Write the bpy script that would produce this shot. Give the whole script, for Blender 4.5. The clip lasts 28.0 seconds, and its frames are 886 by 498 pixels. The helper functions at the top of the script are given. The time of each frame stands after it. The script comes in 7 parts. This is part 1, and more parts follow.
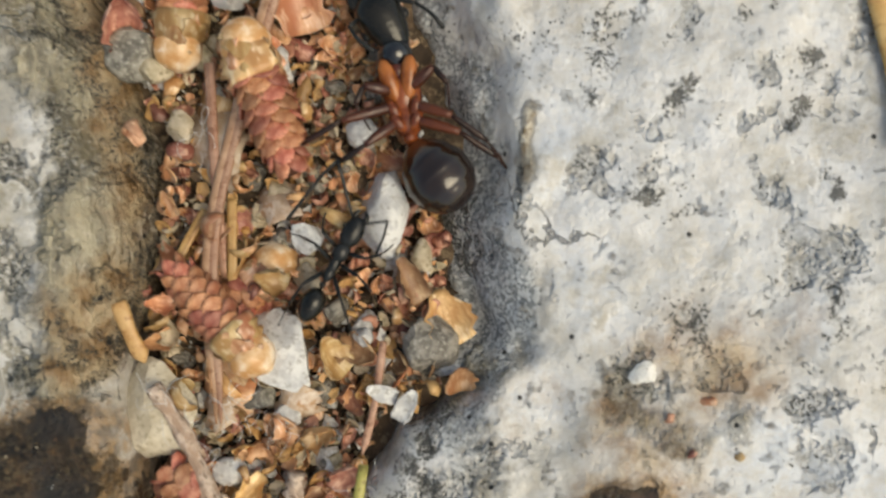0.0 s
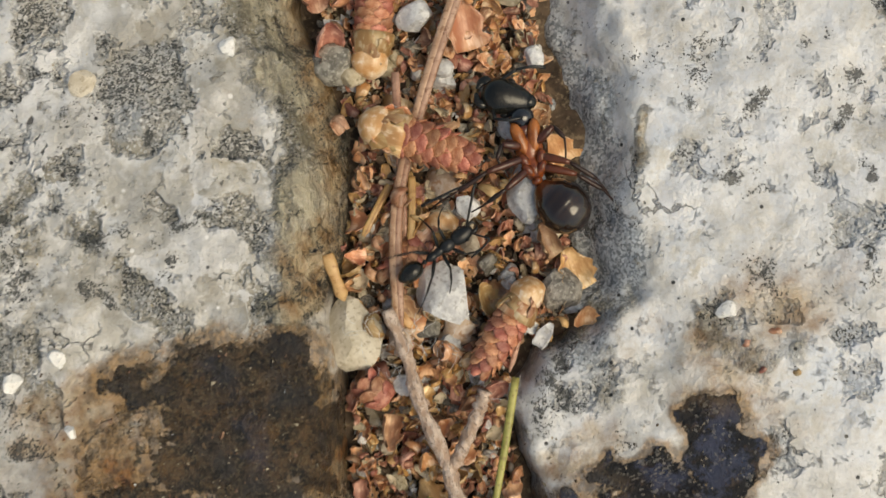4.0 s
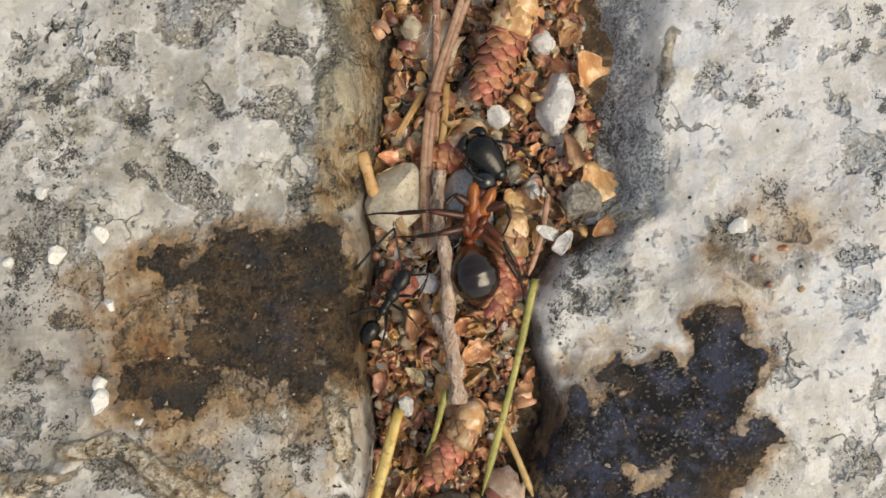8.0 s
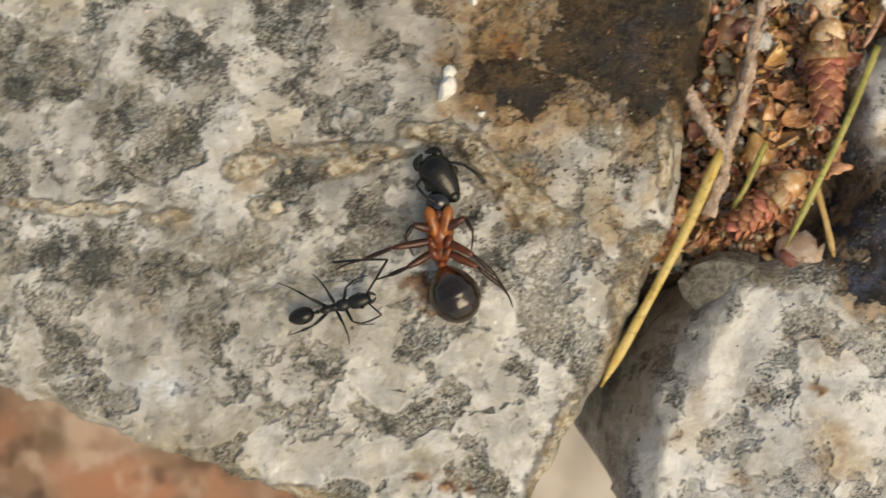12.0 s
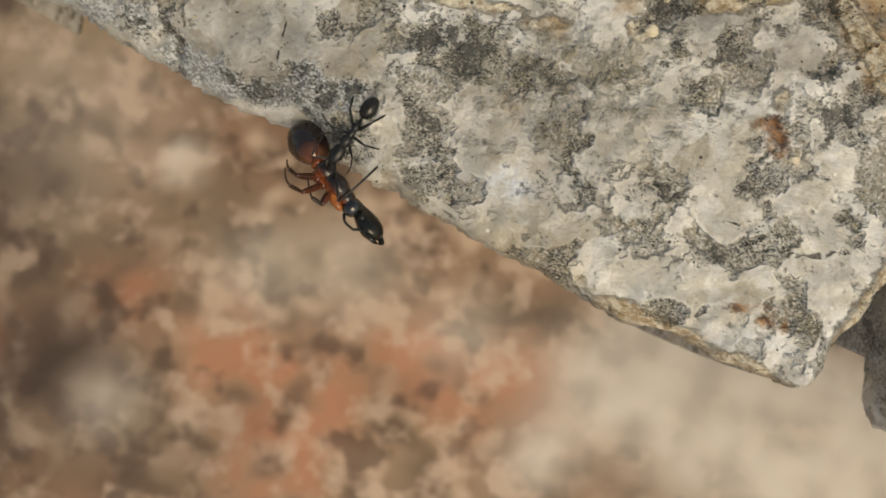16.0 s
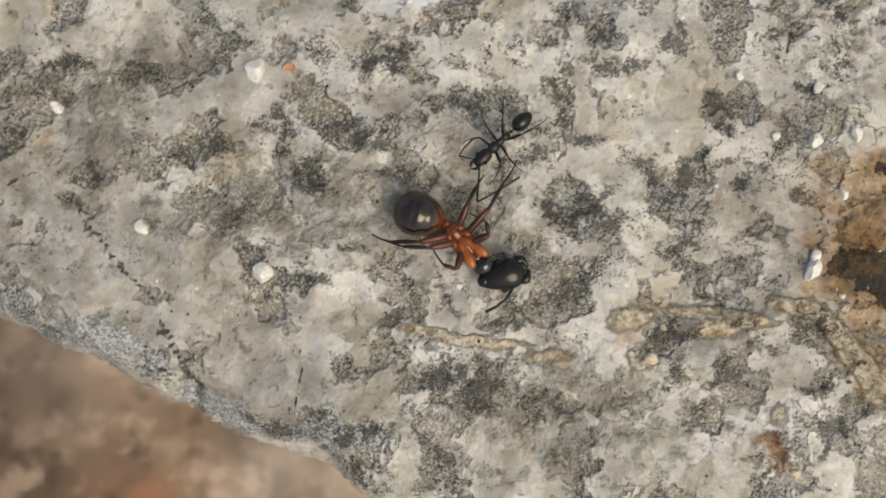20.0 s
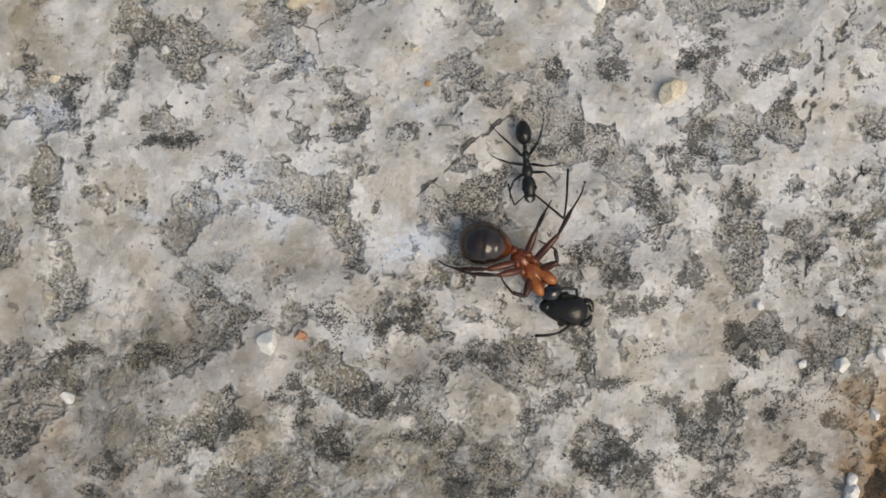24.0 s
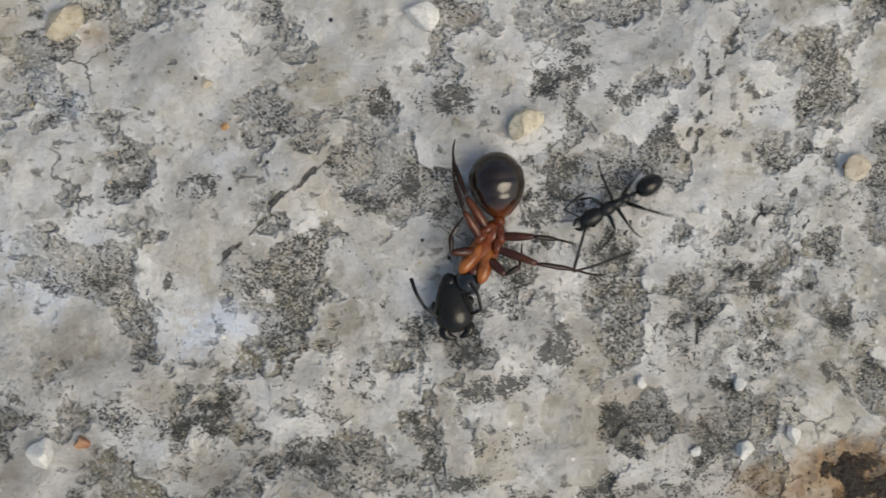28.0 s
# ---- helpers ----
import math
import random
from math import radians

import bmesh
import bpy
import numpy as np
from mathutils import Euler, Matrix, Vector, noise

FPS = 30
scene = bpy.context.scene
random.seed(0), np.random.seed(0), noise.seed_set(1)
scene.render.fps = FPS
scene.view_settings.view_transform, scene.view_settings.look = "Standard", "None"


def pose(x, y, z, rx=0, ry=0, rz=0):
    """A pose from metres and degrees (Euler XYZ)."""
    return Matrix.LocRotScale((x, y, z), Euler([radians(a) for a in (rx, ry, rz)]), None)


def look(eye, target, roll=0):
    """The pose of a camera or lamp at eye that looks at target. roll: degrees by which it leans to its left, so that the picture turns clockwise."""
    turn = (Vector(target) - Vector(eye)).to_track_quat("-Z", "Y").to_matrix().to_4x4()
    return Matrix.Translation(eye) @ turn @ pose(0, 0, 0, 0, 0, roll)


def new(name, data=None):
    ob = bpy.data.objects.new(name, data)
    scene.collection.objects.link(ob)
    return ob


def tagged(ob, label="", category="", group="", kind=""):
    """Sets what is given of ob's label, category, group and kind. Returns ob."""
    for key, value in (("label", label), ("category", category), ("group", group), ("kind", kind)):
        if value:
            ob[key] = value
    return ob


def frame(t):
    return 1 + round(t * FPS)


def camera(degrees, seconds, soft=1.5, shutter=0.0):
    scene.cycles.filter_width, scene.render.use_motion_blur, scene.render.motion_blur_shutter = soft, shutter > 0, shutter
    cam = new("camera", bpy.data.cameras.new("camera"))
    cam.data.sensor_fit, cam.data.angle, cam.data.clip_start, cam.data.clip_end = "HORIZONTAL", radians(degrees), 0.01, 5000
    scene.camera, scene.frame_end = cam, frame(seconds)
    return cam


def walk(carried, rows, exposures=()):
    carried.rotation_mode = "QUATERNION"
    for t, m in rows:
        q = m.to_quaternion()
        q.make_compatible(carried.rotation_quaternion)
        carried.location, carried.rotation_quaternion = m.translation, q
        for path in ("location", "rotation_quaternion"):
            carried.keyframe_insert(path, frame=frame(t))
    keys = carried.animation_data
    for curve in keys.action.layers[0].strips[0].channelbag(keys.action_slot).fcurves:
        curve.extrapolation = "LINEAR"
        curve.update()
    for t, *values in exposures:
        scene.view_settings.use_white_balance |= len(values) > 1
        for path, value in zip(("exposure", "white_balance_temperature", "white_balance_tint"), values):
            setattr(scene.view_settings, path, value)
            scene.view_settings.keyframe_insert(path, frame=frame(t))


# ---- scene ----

S = 0.001  # all builders below work in millimetres

# ---- camera and its way: seconds, place in mm, turn in degrees ----
PATH = [
    (0, 20.28, 12.96, 34.76, 0.98, 1.28, -10.58),
    (0.5, 19.81, 12.33, 36.16, 3.04, 2.01, -10.44),
    (1, 18.55, 13.89, 35.95, 0.96, 1.01, -10.77),
    (1.5, 16.87, 14.86, 37.99, 0.59, 0.33, -10.97),
    (2, 15.23, 15.18, 39.67, 0.58, 0.13, -10.91),
    (2.5, 14.42, 14.92, 40.98, 0.42, 0.04, -10.78),
    (3, 13.91, 13.90, 42.65, 0.91, -0.08, -10.70),
    (3.5, 13.65, 13.57, 44.39, 0.43, 0.25, -10.40),
    (4, 12.66, 12.89, 46.50, 0.43, -0.02, -10.03),
    (4.5, 12.03, 11.90, 48.44, 0.69, 0.12, -9.75),
    (6.5, 10.61, 11.49, 48.56, -0.42, -0.58, -8.29),
    (7, 10.97, 10.56, 48.91, -0.49, -0.55, -7.82),
    (7.5, 11.02, 9.82, 49.02, -0.76, -0.38, -7.27),
    (8, 9.92, 9.29, 48.87, -0.90, -0.86, -6.69),
    (8.5, 8.75, 8.80, 48.70, -1.09, -1.17, -5.96),
    (9, 7.67, 7.92, 48.84, -1.34, -1.30, -5.19),
    (9.5, 7.02, 6.45, 49.00, -1.67, -0.23, -4.11),
    (10, 5.45, 4.21, 49.53, -1.66, 0.85, -2.86),
    (10.5, 2.50, 1.69, 49.52, -1.60, 0.94, -1.39),
    (11, 0.00, 0.00, 50.29, -2.11, 1.28, 0.00),
    (11.5, -2.35, -2.26, 50.38, -1.74, 1.79, 1.41),
    (12, -6.16, -3.77, 51.31, -2.24, 1.73, 3.03),
    (12.5, -10.70, -6.32, 53.38, -1.80, 1.37, 4.87),
    (13, -14.31, -8.70, 53.78, -1.63, 0.99, 6.41),
    (13.5, -16.91, -10.99, 53.54, -1.26, 0.49, 7.82),
    (15.5, -23.79, -16.41, 54.92, -1.63, 0.89, 11.90),
    (16, -25.28, -16.99, 54.71, -1.73, 0.71, 12.54),
    (16.5, -28.33, -16.25, 55.04, -1.72, -0.12, 12.81),
    (17, -30.25, -15.26, 55.29, -0.21, 0.26, 13.01),
    (17.5, -31.56, -13.07, 55.70, 0.10, 0.52, 12.76),
    (18, -31.63, -10.44, 55.90, -0.01, 0.57, 12.50),
    (18.5, -30.97, -7.81, 56.23, 0.72, 0.31, 11.76),
    (19, -30.94, -6.13, 56.05, 2.30, -0.52, 10.91),
    (19.5, -30.95, -4.17, 56.74, 2.60, -0.59, 10.04),
    (20, -29.91, -1.85, 57.12, 2.26, -0.26, 9.28),
    (20.5, -29.49, 0.10, 57.45, 2.80, -0.57, 8.45),
    (21, -29.35, 3.56, 57.09, 2.68, -0.26, 7.65),
    (21.5, -30.70, 7.27, 58.18, 2.29, -0.25, 6.62),
    (22, -32.18, 10.59, 58.35, 1.56, 0.03, 5.72),
    (22.5, -32.39, 11.84, 58.44, 2.18, 0.08, 5.05),
    (24.5, -33.83, 14.45, 55.24, 1.25, -1.28, 3.87),
    (25, -33.79, 13.91, 53.88, 2.00, -1.84, 3.70),
    (25.5, -32.40, 15.24, 52.22, 1.89, -1.98, 3.21),
    (26, -29.99, 19.11, 49.65, -0.79, -0.66, 2.27),
    (26.5, -29.68, 19.77, 48.42, -0.56, -1.12, 2.00),
    (27, -28.35, 20.11, 48.06, -0.38, -0.92, 1.73),
    (27.5, -26.69, 20.49, 46.82, -0.73, -0.81, 1.54),
    (28, -24.97, 19.46, 46.22, 0.36, -1.40, 1.57),
]

cam = camera(50.0, 28.0, soft=1.5, shutter=0.5)
cam.data.dof.use_dof = True
cam.data.dof.focus_distance = 0.0490
cam.data.dof.aperture_fstop = 100.0
walk(cam, [(t, pose(x * S, y * S, z * S, a, b, c)) for t, x, y, z, a, b, c in PATH],
     exposures=[(0, 0.10, 7900, 2.5), (3, 0.02, 8000, 3), (8, 0.10, 8000, 5.5), (11, 0.06, 8700, 5), (13.5, 0.0, 9000, 4), (17, -0.08, 9000, 4.5),
                (19, 0.02, 9100, 5), (20, 0.0, 8200, 6), (21, 0.0, 7800, 7.5), (25, -0.20, 7300, 8), (27, -0.27, 6950, 7.5), (28, -0.30, 7200, 5.5)])

# ---- daylight: bright, veiled sky ----
world = bpy.data.worlds.new("sky")
scene.world = world
world.use_nodes = True
wn = world.node_tree
sky = wn.nodes.new("ShaderNodeTexSky")
sky.sky_type = "NISHITA"
sky.sun_disc = False
sky.sun_elevation = radians(57)
sky.sun_rotation = radians(124)
sky.air_density, sky.dust_density, sky.ozone_density = 1.0, 3.0, 1.0
bg = wn.nodes["Background"]
wn.links.new(sky.outputs[0], bg.inputs[0])
bg.inputs[1].default_value = 0.15
sun_data = bpy.data.lights.new("sun", "SUN")
sun_data.energy, sun_data.angle, sun_data.color = 1.3, radians(38), (1.0, 0.95, 0.87)
sun = new("sun", sun_data)
sun.matrix_world = look((0.62, -0.42, 1.15), (0, 0, 0))


# ---- materials ----
def shader(name):
    m = bpy.data.materials.new(name)
    m.use_nodes = True
    return m, m.node_tree.nodes, m.node_tree.links, m.node_tree.nodes["Principled BSDF"]


class Graph:
    """Short calls for building a node tree."""

    def __init__(self, name):
        self.m, self.n, self.l, self.bsdf = shader(name)
        self.co = self.n.new("ShaderNodeTexCoord").outputs["Object"]

    def put(self, sock, value):
        if hasattr(value, "is_output"):
            self.l.new(value, sock)
        elif isinstance(value, tuple) and len(value) == 3 and len(sock.default_value) == 4:
            sock.default_value = (*value, 1)
        else:
            sock.default_value = value

    def noise(self, mm, detail=3.0, rough=0.55, distort=0.0, co=None):
        k = self.n.new("ShaderNodeTexNoise")
        self.put(k.inputs["Vector"], co or self.co)
        k.inputs["Scale"].default_value = 1000.0 / mm
        k.inputs["Detail"].default_value = detail
        k.inputs["Roughness"].default_value = rough
        k.inputs["Distortion"].default_value = distort
        return k.outputs["Fac"]

    def cells(self, mm, feature="F1", out="Distance", co=None):
        k = self.n.new("ShaderNodeTexVoronoi")
        k.feature = feature
        self.put(k.inputs["Vector"], co or self.co)
        k.inputs["Scale"].default_value = 1000.0 / mm
        return k.outputs[out]

    def ramp(self, fac, lo, hi, a=0.0, b=1.0):
        k = self.n.new("ShaderNodeMapRange")
        k.interpolation_type = "SMOOTHSTEP"
        for name, v in (("Value", fac), ("From Min", lo), ("From Max", hi), ("To Min", a), ("To Max", b)):
            self.put(k.inputs[name], v)
        return k.outputs[0]

    def mix(self, fac, a, b):
        k = self.n.new("ShaderNodeMix")
        k.data_type = "RGBA"
        self.put(k.inputs[0], fac)
        self.put(k.inputs[6], a)
        self.put(k.inputs[7], b)
        return k.outputs[2]

    def math(self, op, a, b=0.0):
        k = self.n.new("ShaderNodeMath")
        k.operation = op
        self.put(k.inputs[0], a)
        self.put(k.inputs[1], b)
        return k.outputs[0]

    def attr(self, name):
        k = self.n.new("ShaderNodeAttribute")
        k.attribute_name = name
        return k.outputs["Fac"]

    def rand(self):
        return self.n.new("ShaderNodeObjectInfo").outputs["Random"]

    def island(self):
        return self.n.new("ShaderNodeNewGeometry").outputs["Random Per Island"]

    def bump(self, height, mm, strength=0.6):
        k = self.n.new("ShaderNodeBump")
        k.inputs["Strength"].default_value = strength
        k.inputs["Distance"].default_value = mm * S
        self.put(k.inputs["Height"], height)
        self.l.new(k.outputs[0], self.bsdf.inputs["Normal"])

    def done(self, colour, rough=0.5, **more):
        self.put(self.bsdf.inputs["Base Color"], colour)
        self.put(self.bsdf.inputs["Roughness"], rough)
        for key, v in more.items():
            self.put(self.bsdf.inputs[key.replace("_", " ")], v)
        return self.m


def granite():
    """Weathered pale granite: milky quartz, grey feldspar, specks of black lichen, rust and brown crusts."""
    g = Graph("weathered_granite")
    big, mid, fine = g.noise(14, 3), g.noise(2.6, 6, 0.62), g.noise(0.5, 3, 0.65)

    def warped(mm, by, detail=5):
        """Coordinates shaken by noise, so that grains get crooked outlines."""
        kn = g.n.new("ShaderNodeTexNoise")
        g.l.new(g.co, kn.inputs["Vector"])
        kn.inputs["Scale"].default_value, kn.inputs["Detail"].default_value, kn.inputs["Roughness"].default_value = 1000 / mm, detail, 0.65
        sub, mul, add = (g.n.new("ShaderNodeVectorMath") for _ in range(3))
        sub.operation, mul.operation, add.operation = "SUBTRACT", "SCALE", "ADD"
        g.l.new(kn.outputs["Color"], sub.inputs[0])
        sub.inputs[1].default_value = (0.5, 0.5, 0.5)
        g.l.new(sub.outputs[0], mul.inputs[0])
        mul.inputs["Scale"].default_value = by * S
        g.l.new(g.co, add.inputs[0])
        g.l.new(mul.outputs[0], add.inputs[1])
        return add.outputs[0]

    # smooth, milky quartz plates with sharp outlines between a gritty, porous ground
    clean, dark = g.attr("clean"), g.attr("dark")
    shaken = warped(1.5, 0.9, 5)
    k = g.n.new("ShaderNodeSeparateColor")
    g.l.new(g.cells(2.7, "F1", "Color", co=warped(1.6, 2.2, 5)), k.inputs[0])
    one, two = k.outputs[0], k.outputs[1]
    plate_raw = g.math("ADD", g.noise(4.2, 5, 0.60, co=shaken), g.math("SUBTRACT", g.math("MULTIPLY", clean, 0.16), g.math("MULTIPLY", dark, 0.06)))
    plate_raw = g.math("ADD", plate_raw, g.math("MULTIPLY", g.math("SUBTRACT", one, 0.5), 0.09))
    plate = g.ramp(plate_raw, 0.432, 0.470)
    milk = g.mix(g.ramp(g.math("ADD", two, g.math("MULTIPLY", g.noise(5, 3), 1.2)), 0.75, 1.45), (0.385, 0.345, 0.265), (0.50, 0.475, 0.42))
    milk = g.mix(g.ramp(g.math("ADD", one, g.math("MULTIPLY", mid, 1.6)), 0.98, 1.60, 0, 0.85), milk, (0.73, 0.72, 0.70))
    milk = g.mix(g.ramp(g.math("ADD", two, g.noise(7, 3)), 0.95, 0.65, 0, 0.5), milk, (0.345, 0.325, 0.285))
    milk = g.mix(g.ramp(g.noise(1.6, 4, 0.58), 0.50, 0.70, 0, 0.40), milk, (0.30, 0.275, 0.215))
    milk = g.mix(g.ramp(g.noise(2.1, 4, 0.6), 0.50, 0.66, 0, 0.55), milk, (0.58, 0.605, 0.635))
    milk = g.mix(g.ramp(g.noise(0.85, 5, 0.62), 0.46, 0.64, 0, 0.55), milk, (0.70, 0.69, 0.66))
    milk = g.mix(g.ramp(g.noise(0.33, 4, 0.7), 0.56, 0.68, 0, 0.45), milk, (0.27, 0.255, 0.21))
    milk = g.mix(g.ramp(g.noise(3.1, 4, 0.6, co=shaken), 0.38, 0.58, 0.50, 0.0), milk, (0.265, 0.245, 0.20))
    # the gritty ground: brown and blue-grey patches broken into dark and pale grains
    ground = g.mix(g.ramp(big, 0.40, 0.62), (0.285, 0.252, 0.18), (0.39, 0.372, 0.33))
    ground = g.mix(g.ramp(g.noise(3.3, 5, 0.65), 0.50, 0.64, 0, 0.6), ground, (0.33, 0.365, 0.40))
    ground = g.mix(g.ramp(mid, 0.48, 0.64, 0, 0.7), ground, (0.50, 0.475, 0.42))
    grit = g.n.new("ShaderNodeSeparateColor")
    g.l.new(g.cells(0.13, "F1", "Color", co=warped(0.4, 0.16, 2)), grit.inputs[0])
    ground = g.mix(g.ramp(grit.outputs[2], 0.02, 0.45, 0.75, 0.0), ground, (0.105, 0.10, 0.085))
    ground = g.mix(g.ramp(grit.outputs[1], 0.62, 0.90, 0, 0.75), ground, (0.66, 0.64, 0.60))
    col = g.mix(plate, ground, milk)
    # pale broken lips and dark seams along the plates, dust in hollows, and glints painted as white dots
    lip = g.math("MULTIPLY", g.ramp(plate_raw, 0.455, 0.475), g.ramp(plate_raw, 0.53, 0.485))
    col = g.mix(g.math("MULTIPLY", lip, g.ramp(g.noise(2.2, 3), 0.45, 0.58, 0, 0.75)), col, (0.72, 0.71, 0.68))
    seam = g.math("MULTIPLY", g.ramp(plate_raw, 0.418, 0.438), g.ramp(plate_raw, 0.458, 0.446))
    col = g.mix(g.math("MULTIPLY", seam, g.ramp(g.noise(1.8, 4, 0.65), 0.50, 0.62, 0, 0.55)), col, (0.07, 0.063, 0.05))
    col = g.mix(g.ramp(g.noise(7, 3), 0.54, 0.70, 0, 0.45), col, (0.33, 0.265, 0.16))
    col = g.mix(g.math("MULTIPLY", g.math("SUBTRACT", 1.0, g.math("MULTIPLY", plate, 0.7)), g.ramp(g.noise(0.9, 4, 0.7), 0.54, 0.66, 0, 0.55)), col, (0.70, 0.69, 0.66))
    col = g.mix(g.ramp(g.noise(1.3, 5, 0.7), 0.57, 0.72, 0, 0.40), col, (0.245, 0.22, 0.165))
    spark = g.n.new("ShaderNodeTexVoronoi")
    g.l.new(g.co, spark.inputs["Vector"])
    spark.inputs["Scale"].default_value = 1000 / 0.75
    pick = g.n.new("ShaderNodeSeparateColor")
    g.l.new(spark.outputs["Color"], pick.inputs[0])
    glint = g.math("MULTIPLY", g.ramp(g.math("ADD", spark.outputs["Distance"], g.math("MULTIPLY", pick.outputs[1], 0.12)), 0.22, 0.13), g.ramp(pick.outputs[0], 0.80, 0.84))
    col = g.mix(g.math("MULTIPLY", glint, 0.8), col, (0.80, 0.79, 0.76))
    # broad veils at set places of this stone; some put light or shade into the colour
    col = g.mix(g.math("MULTIPLY", g.attr("pale"), g.ramp(g.noise(1.9, 6, 0.68), 0.36, 0.62, 0.12, 0.9)), col, (0.70, 0.71, 0.73))
    col = g.mix(g.math("MULTIPLY", g.attr("grey"), g.ramp(g.noise(2.2, 5, 0.65), 0.36, 0.62, 0.9, 0.45)), col, g.mix(g.ramp(mid, 0.4, 0.6), (0.155, 0.138, 0.115), (0.26, 0.243, 0.225)))
    col = g.mix(g.math("MULTIPLY", g.attr("blue"), g.ramp(g.noise(0.9, 6, 0.75), 0.40, 0.58, 0.15, 1.0)), col, (0.62, 0.68, 0.76))
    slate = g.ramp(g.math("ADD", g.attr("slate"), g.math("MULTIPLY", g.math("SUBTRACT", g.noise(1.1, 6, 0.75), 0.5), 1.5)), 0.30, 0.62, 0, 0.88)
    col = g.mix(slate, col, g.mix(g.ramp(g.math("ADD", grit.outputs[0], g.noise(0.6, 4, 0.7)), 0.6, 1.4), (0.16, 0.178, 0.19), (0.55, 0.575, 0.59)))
    k = g.n.new("ShaderNodeVectorMath")
    k.operation = "MULTIPLY"
    g.l.new(warped(2.5, 1.2, 3), k.inputs[0])
    k.inputs[1].default_value = (1.0, 0.28, 1.0)
    streak = g.noise(0.9, 5, 0.68, co=k.outputs[0])
    olive = g.ramp(g.math("ADD", g.attr("olive"), g.math("MULTIPLY", g.math("SUBTRACT", g.noise(1.3, 5, 0.7), 0.5), 1.3)), 0.28, 0.74, 0, 0.84)
    olive_col = g.mix(g.ramp(streak, 0.40, 0.60), (0.115, 0.095, 0.055), (0.40, 0.35, 0.235))
    olive_col = g.mix(g.ramp(g.noise(0.35, 3, 0.7), 0.56, 0.68, 0, 0.6), olive_col, (0.56, 0.51, 0.40))
    col = g.mix(olive, col, olive_col)
    cream = g.ramp(g.math("ADD", g.attr("cream"), g.math("MULTIPLY", g.math("SUBTRACT", g.noise(0.9, 6, 0.75), 0.5), 1.5)), 0.12, 0.50, 0, 0.95)
    ochre = g.ramp(g.math("ADD", g.attr("ochre"), g.math("MULTIPLY", g.noise(1.9, 5, 0.7), 1.5)), 1.05, 1.75)
    col = g.mix(g.math("MULTIPLY", ochre, 0.85), col, g.mix(g.ramp(g.noise(0.9, 4), 0.4, 0.6), (0.22, 0.115, 0.035), (0.42, 0.31, 0.18)))
    col = g.mix(cream, col, g.mix(g.ramp(g.noise(0.5, 5, 0.7), 0.40, 0.58), (0.44, 0.32, 0.185), (0.80, 0.73, 0.60)))
    # soot-black lichen: compact crusts with ragged outlines, breaking up into granules
    rag = g.math("MULTIPLY", g.math("SUBTRACT", g.noise(0.95, 6, 0.82, co=shaken), 0.5), 3.3)
    body = g.math("ADD", dark, rag)
    dens = g.ramp(body, 0.38, 1.12, 0, 0.72)
    net = g.math("MULTIPLY", g.math("SUBTRACT", 1.0, plate), g.ramp(g.math("ADD", g.noise(3.6, 4, 0.6), g.math("MULTIPLY", rag, 0.14)), 0.43, 0.61, 0, 0.52))
    net = g.math("MULTIPLY", net, g.ramp(clean, 0.1, 0.7, 1, 0.1))
    dens = g.math("MAXIMUM", dens, net)
    dens = g.math("MAXIMUM", dens, g.ramp(g.noise(2.4, 5, 0.7), 0.56, 0.72, 0.0, 0.25))
    seed = g.n.new("ShaderNodeTexVoronoi")
    g.l.new(warped(0.3, 0.14, 3), seed.inputs["Vector"])
    seed.inputs["Scale"].default_value = 1000 / 0.085
    chance = g.n.new("ShaderNodeSeparateColor")
    g.l.new(seed.outputs["Color"], chance.inputs[0])
    hit = g.math("MULTIPLY", g.ramp(g.math("SUBTRACT", dens, chance.outputs[0]), -0.02, 0.06), g.ramp(seed.outputs["Distance"], 0.95, 0.6))
    clot = g.ramp(g.math("ADD", body, g.math("MULTIPLY", g.math("SUBTRACT", g.noise(0.42, 5, 0.85), 0.5), 2.6)), 0.98, 1.10)
    clot = g.math("MAXIMUM", clot, g.ramp(g.math("ADD", g.math("MULTIPLY", dens, 0.5), g.noise(0.6, 5, 0.78)), 0.84, 0.95))
    hit = g.math("MAXIMUM", g.math("MULTIPLY", hit, 0.9), g.math("MULTIPLY", clot, 0.9))
    col = g.mix(g.math("MULTIPLY", dens, 0.30), col, g.mix(g.ramp(grit.outputs[0], 0.1, 0.9), (0.125, 0.120, 0.095), (0.36, 0.345, 0.30)))
    col = g.mix(g.math("MULTIPLY", hit, 0.95), col, g.mix(g.ramp(chance.outputs[1], 0.0, 1.0), (0.012, 0.014, 0.013), (0.062, 0.062, 0.053)))
    # grains of black mica
    mica = g.math("MULTIPLY", g.ramp(g.cells(1.3), 0.10, 0.06), g.ramp(g.noise(5.5, 2), 0.47, 0.56))
    col = g.mix(mica, col, (0.02, 0.02, 0.02))
    # long fissures of this stone, by their distance
    fissure = g.ramp(g.math("ADD", g.attr("fissure"), g.math("MULTIPLY", g.noise(0.6, 4, 0.65), 0.36)), 0.25, 0.19)
    col = g.mix(g.math("MULTIPLY", fissure, 0.85), col, (0.028, 0.024, 0.018))
    # hair cracks
    crack = g.ramp(g.cells(8, "DISTANCE_TO_EDGE", "Distance", co=warped(3.3, 4.0, 4)), 0.009, 0.003)
    crack = g.math("MULTIPLY", crack, g.ramp(g.noise(5, 3), 0.56, 0.66))
    col = g.mix(g.math("MULTIPLY", crack, 0.6), col, (0.05, 0.045, 0.035))
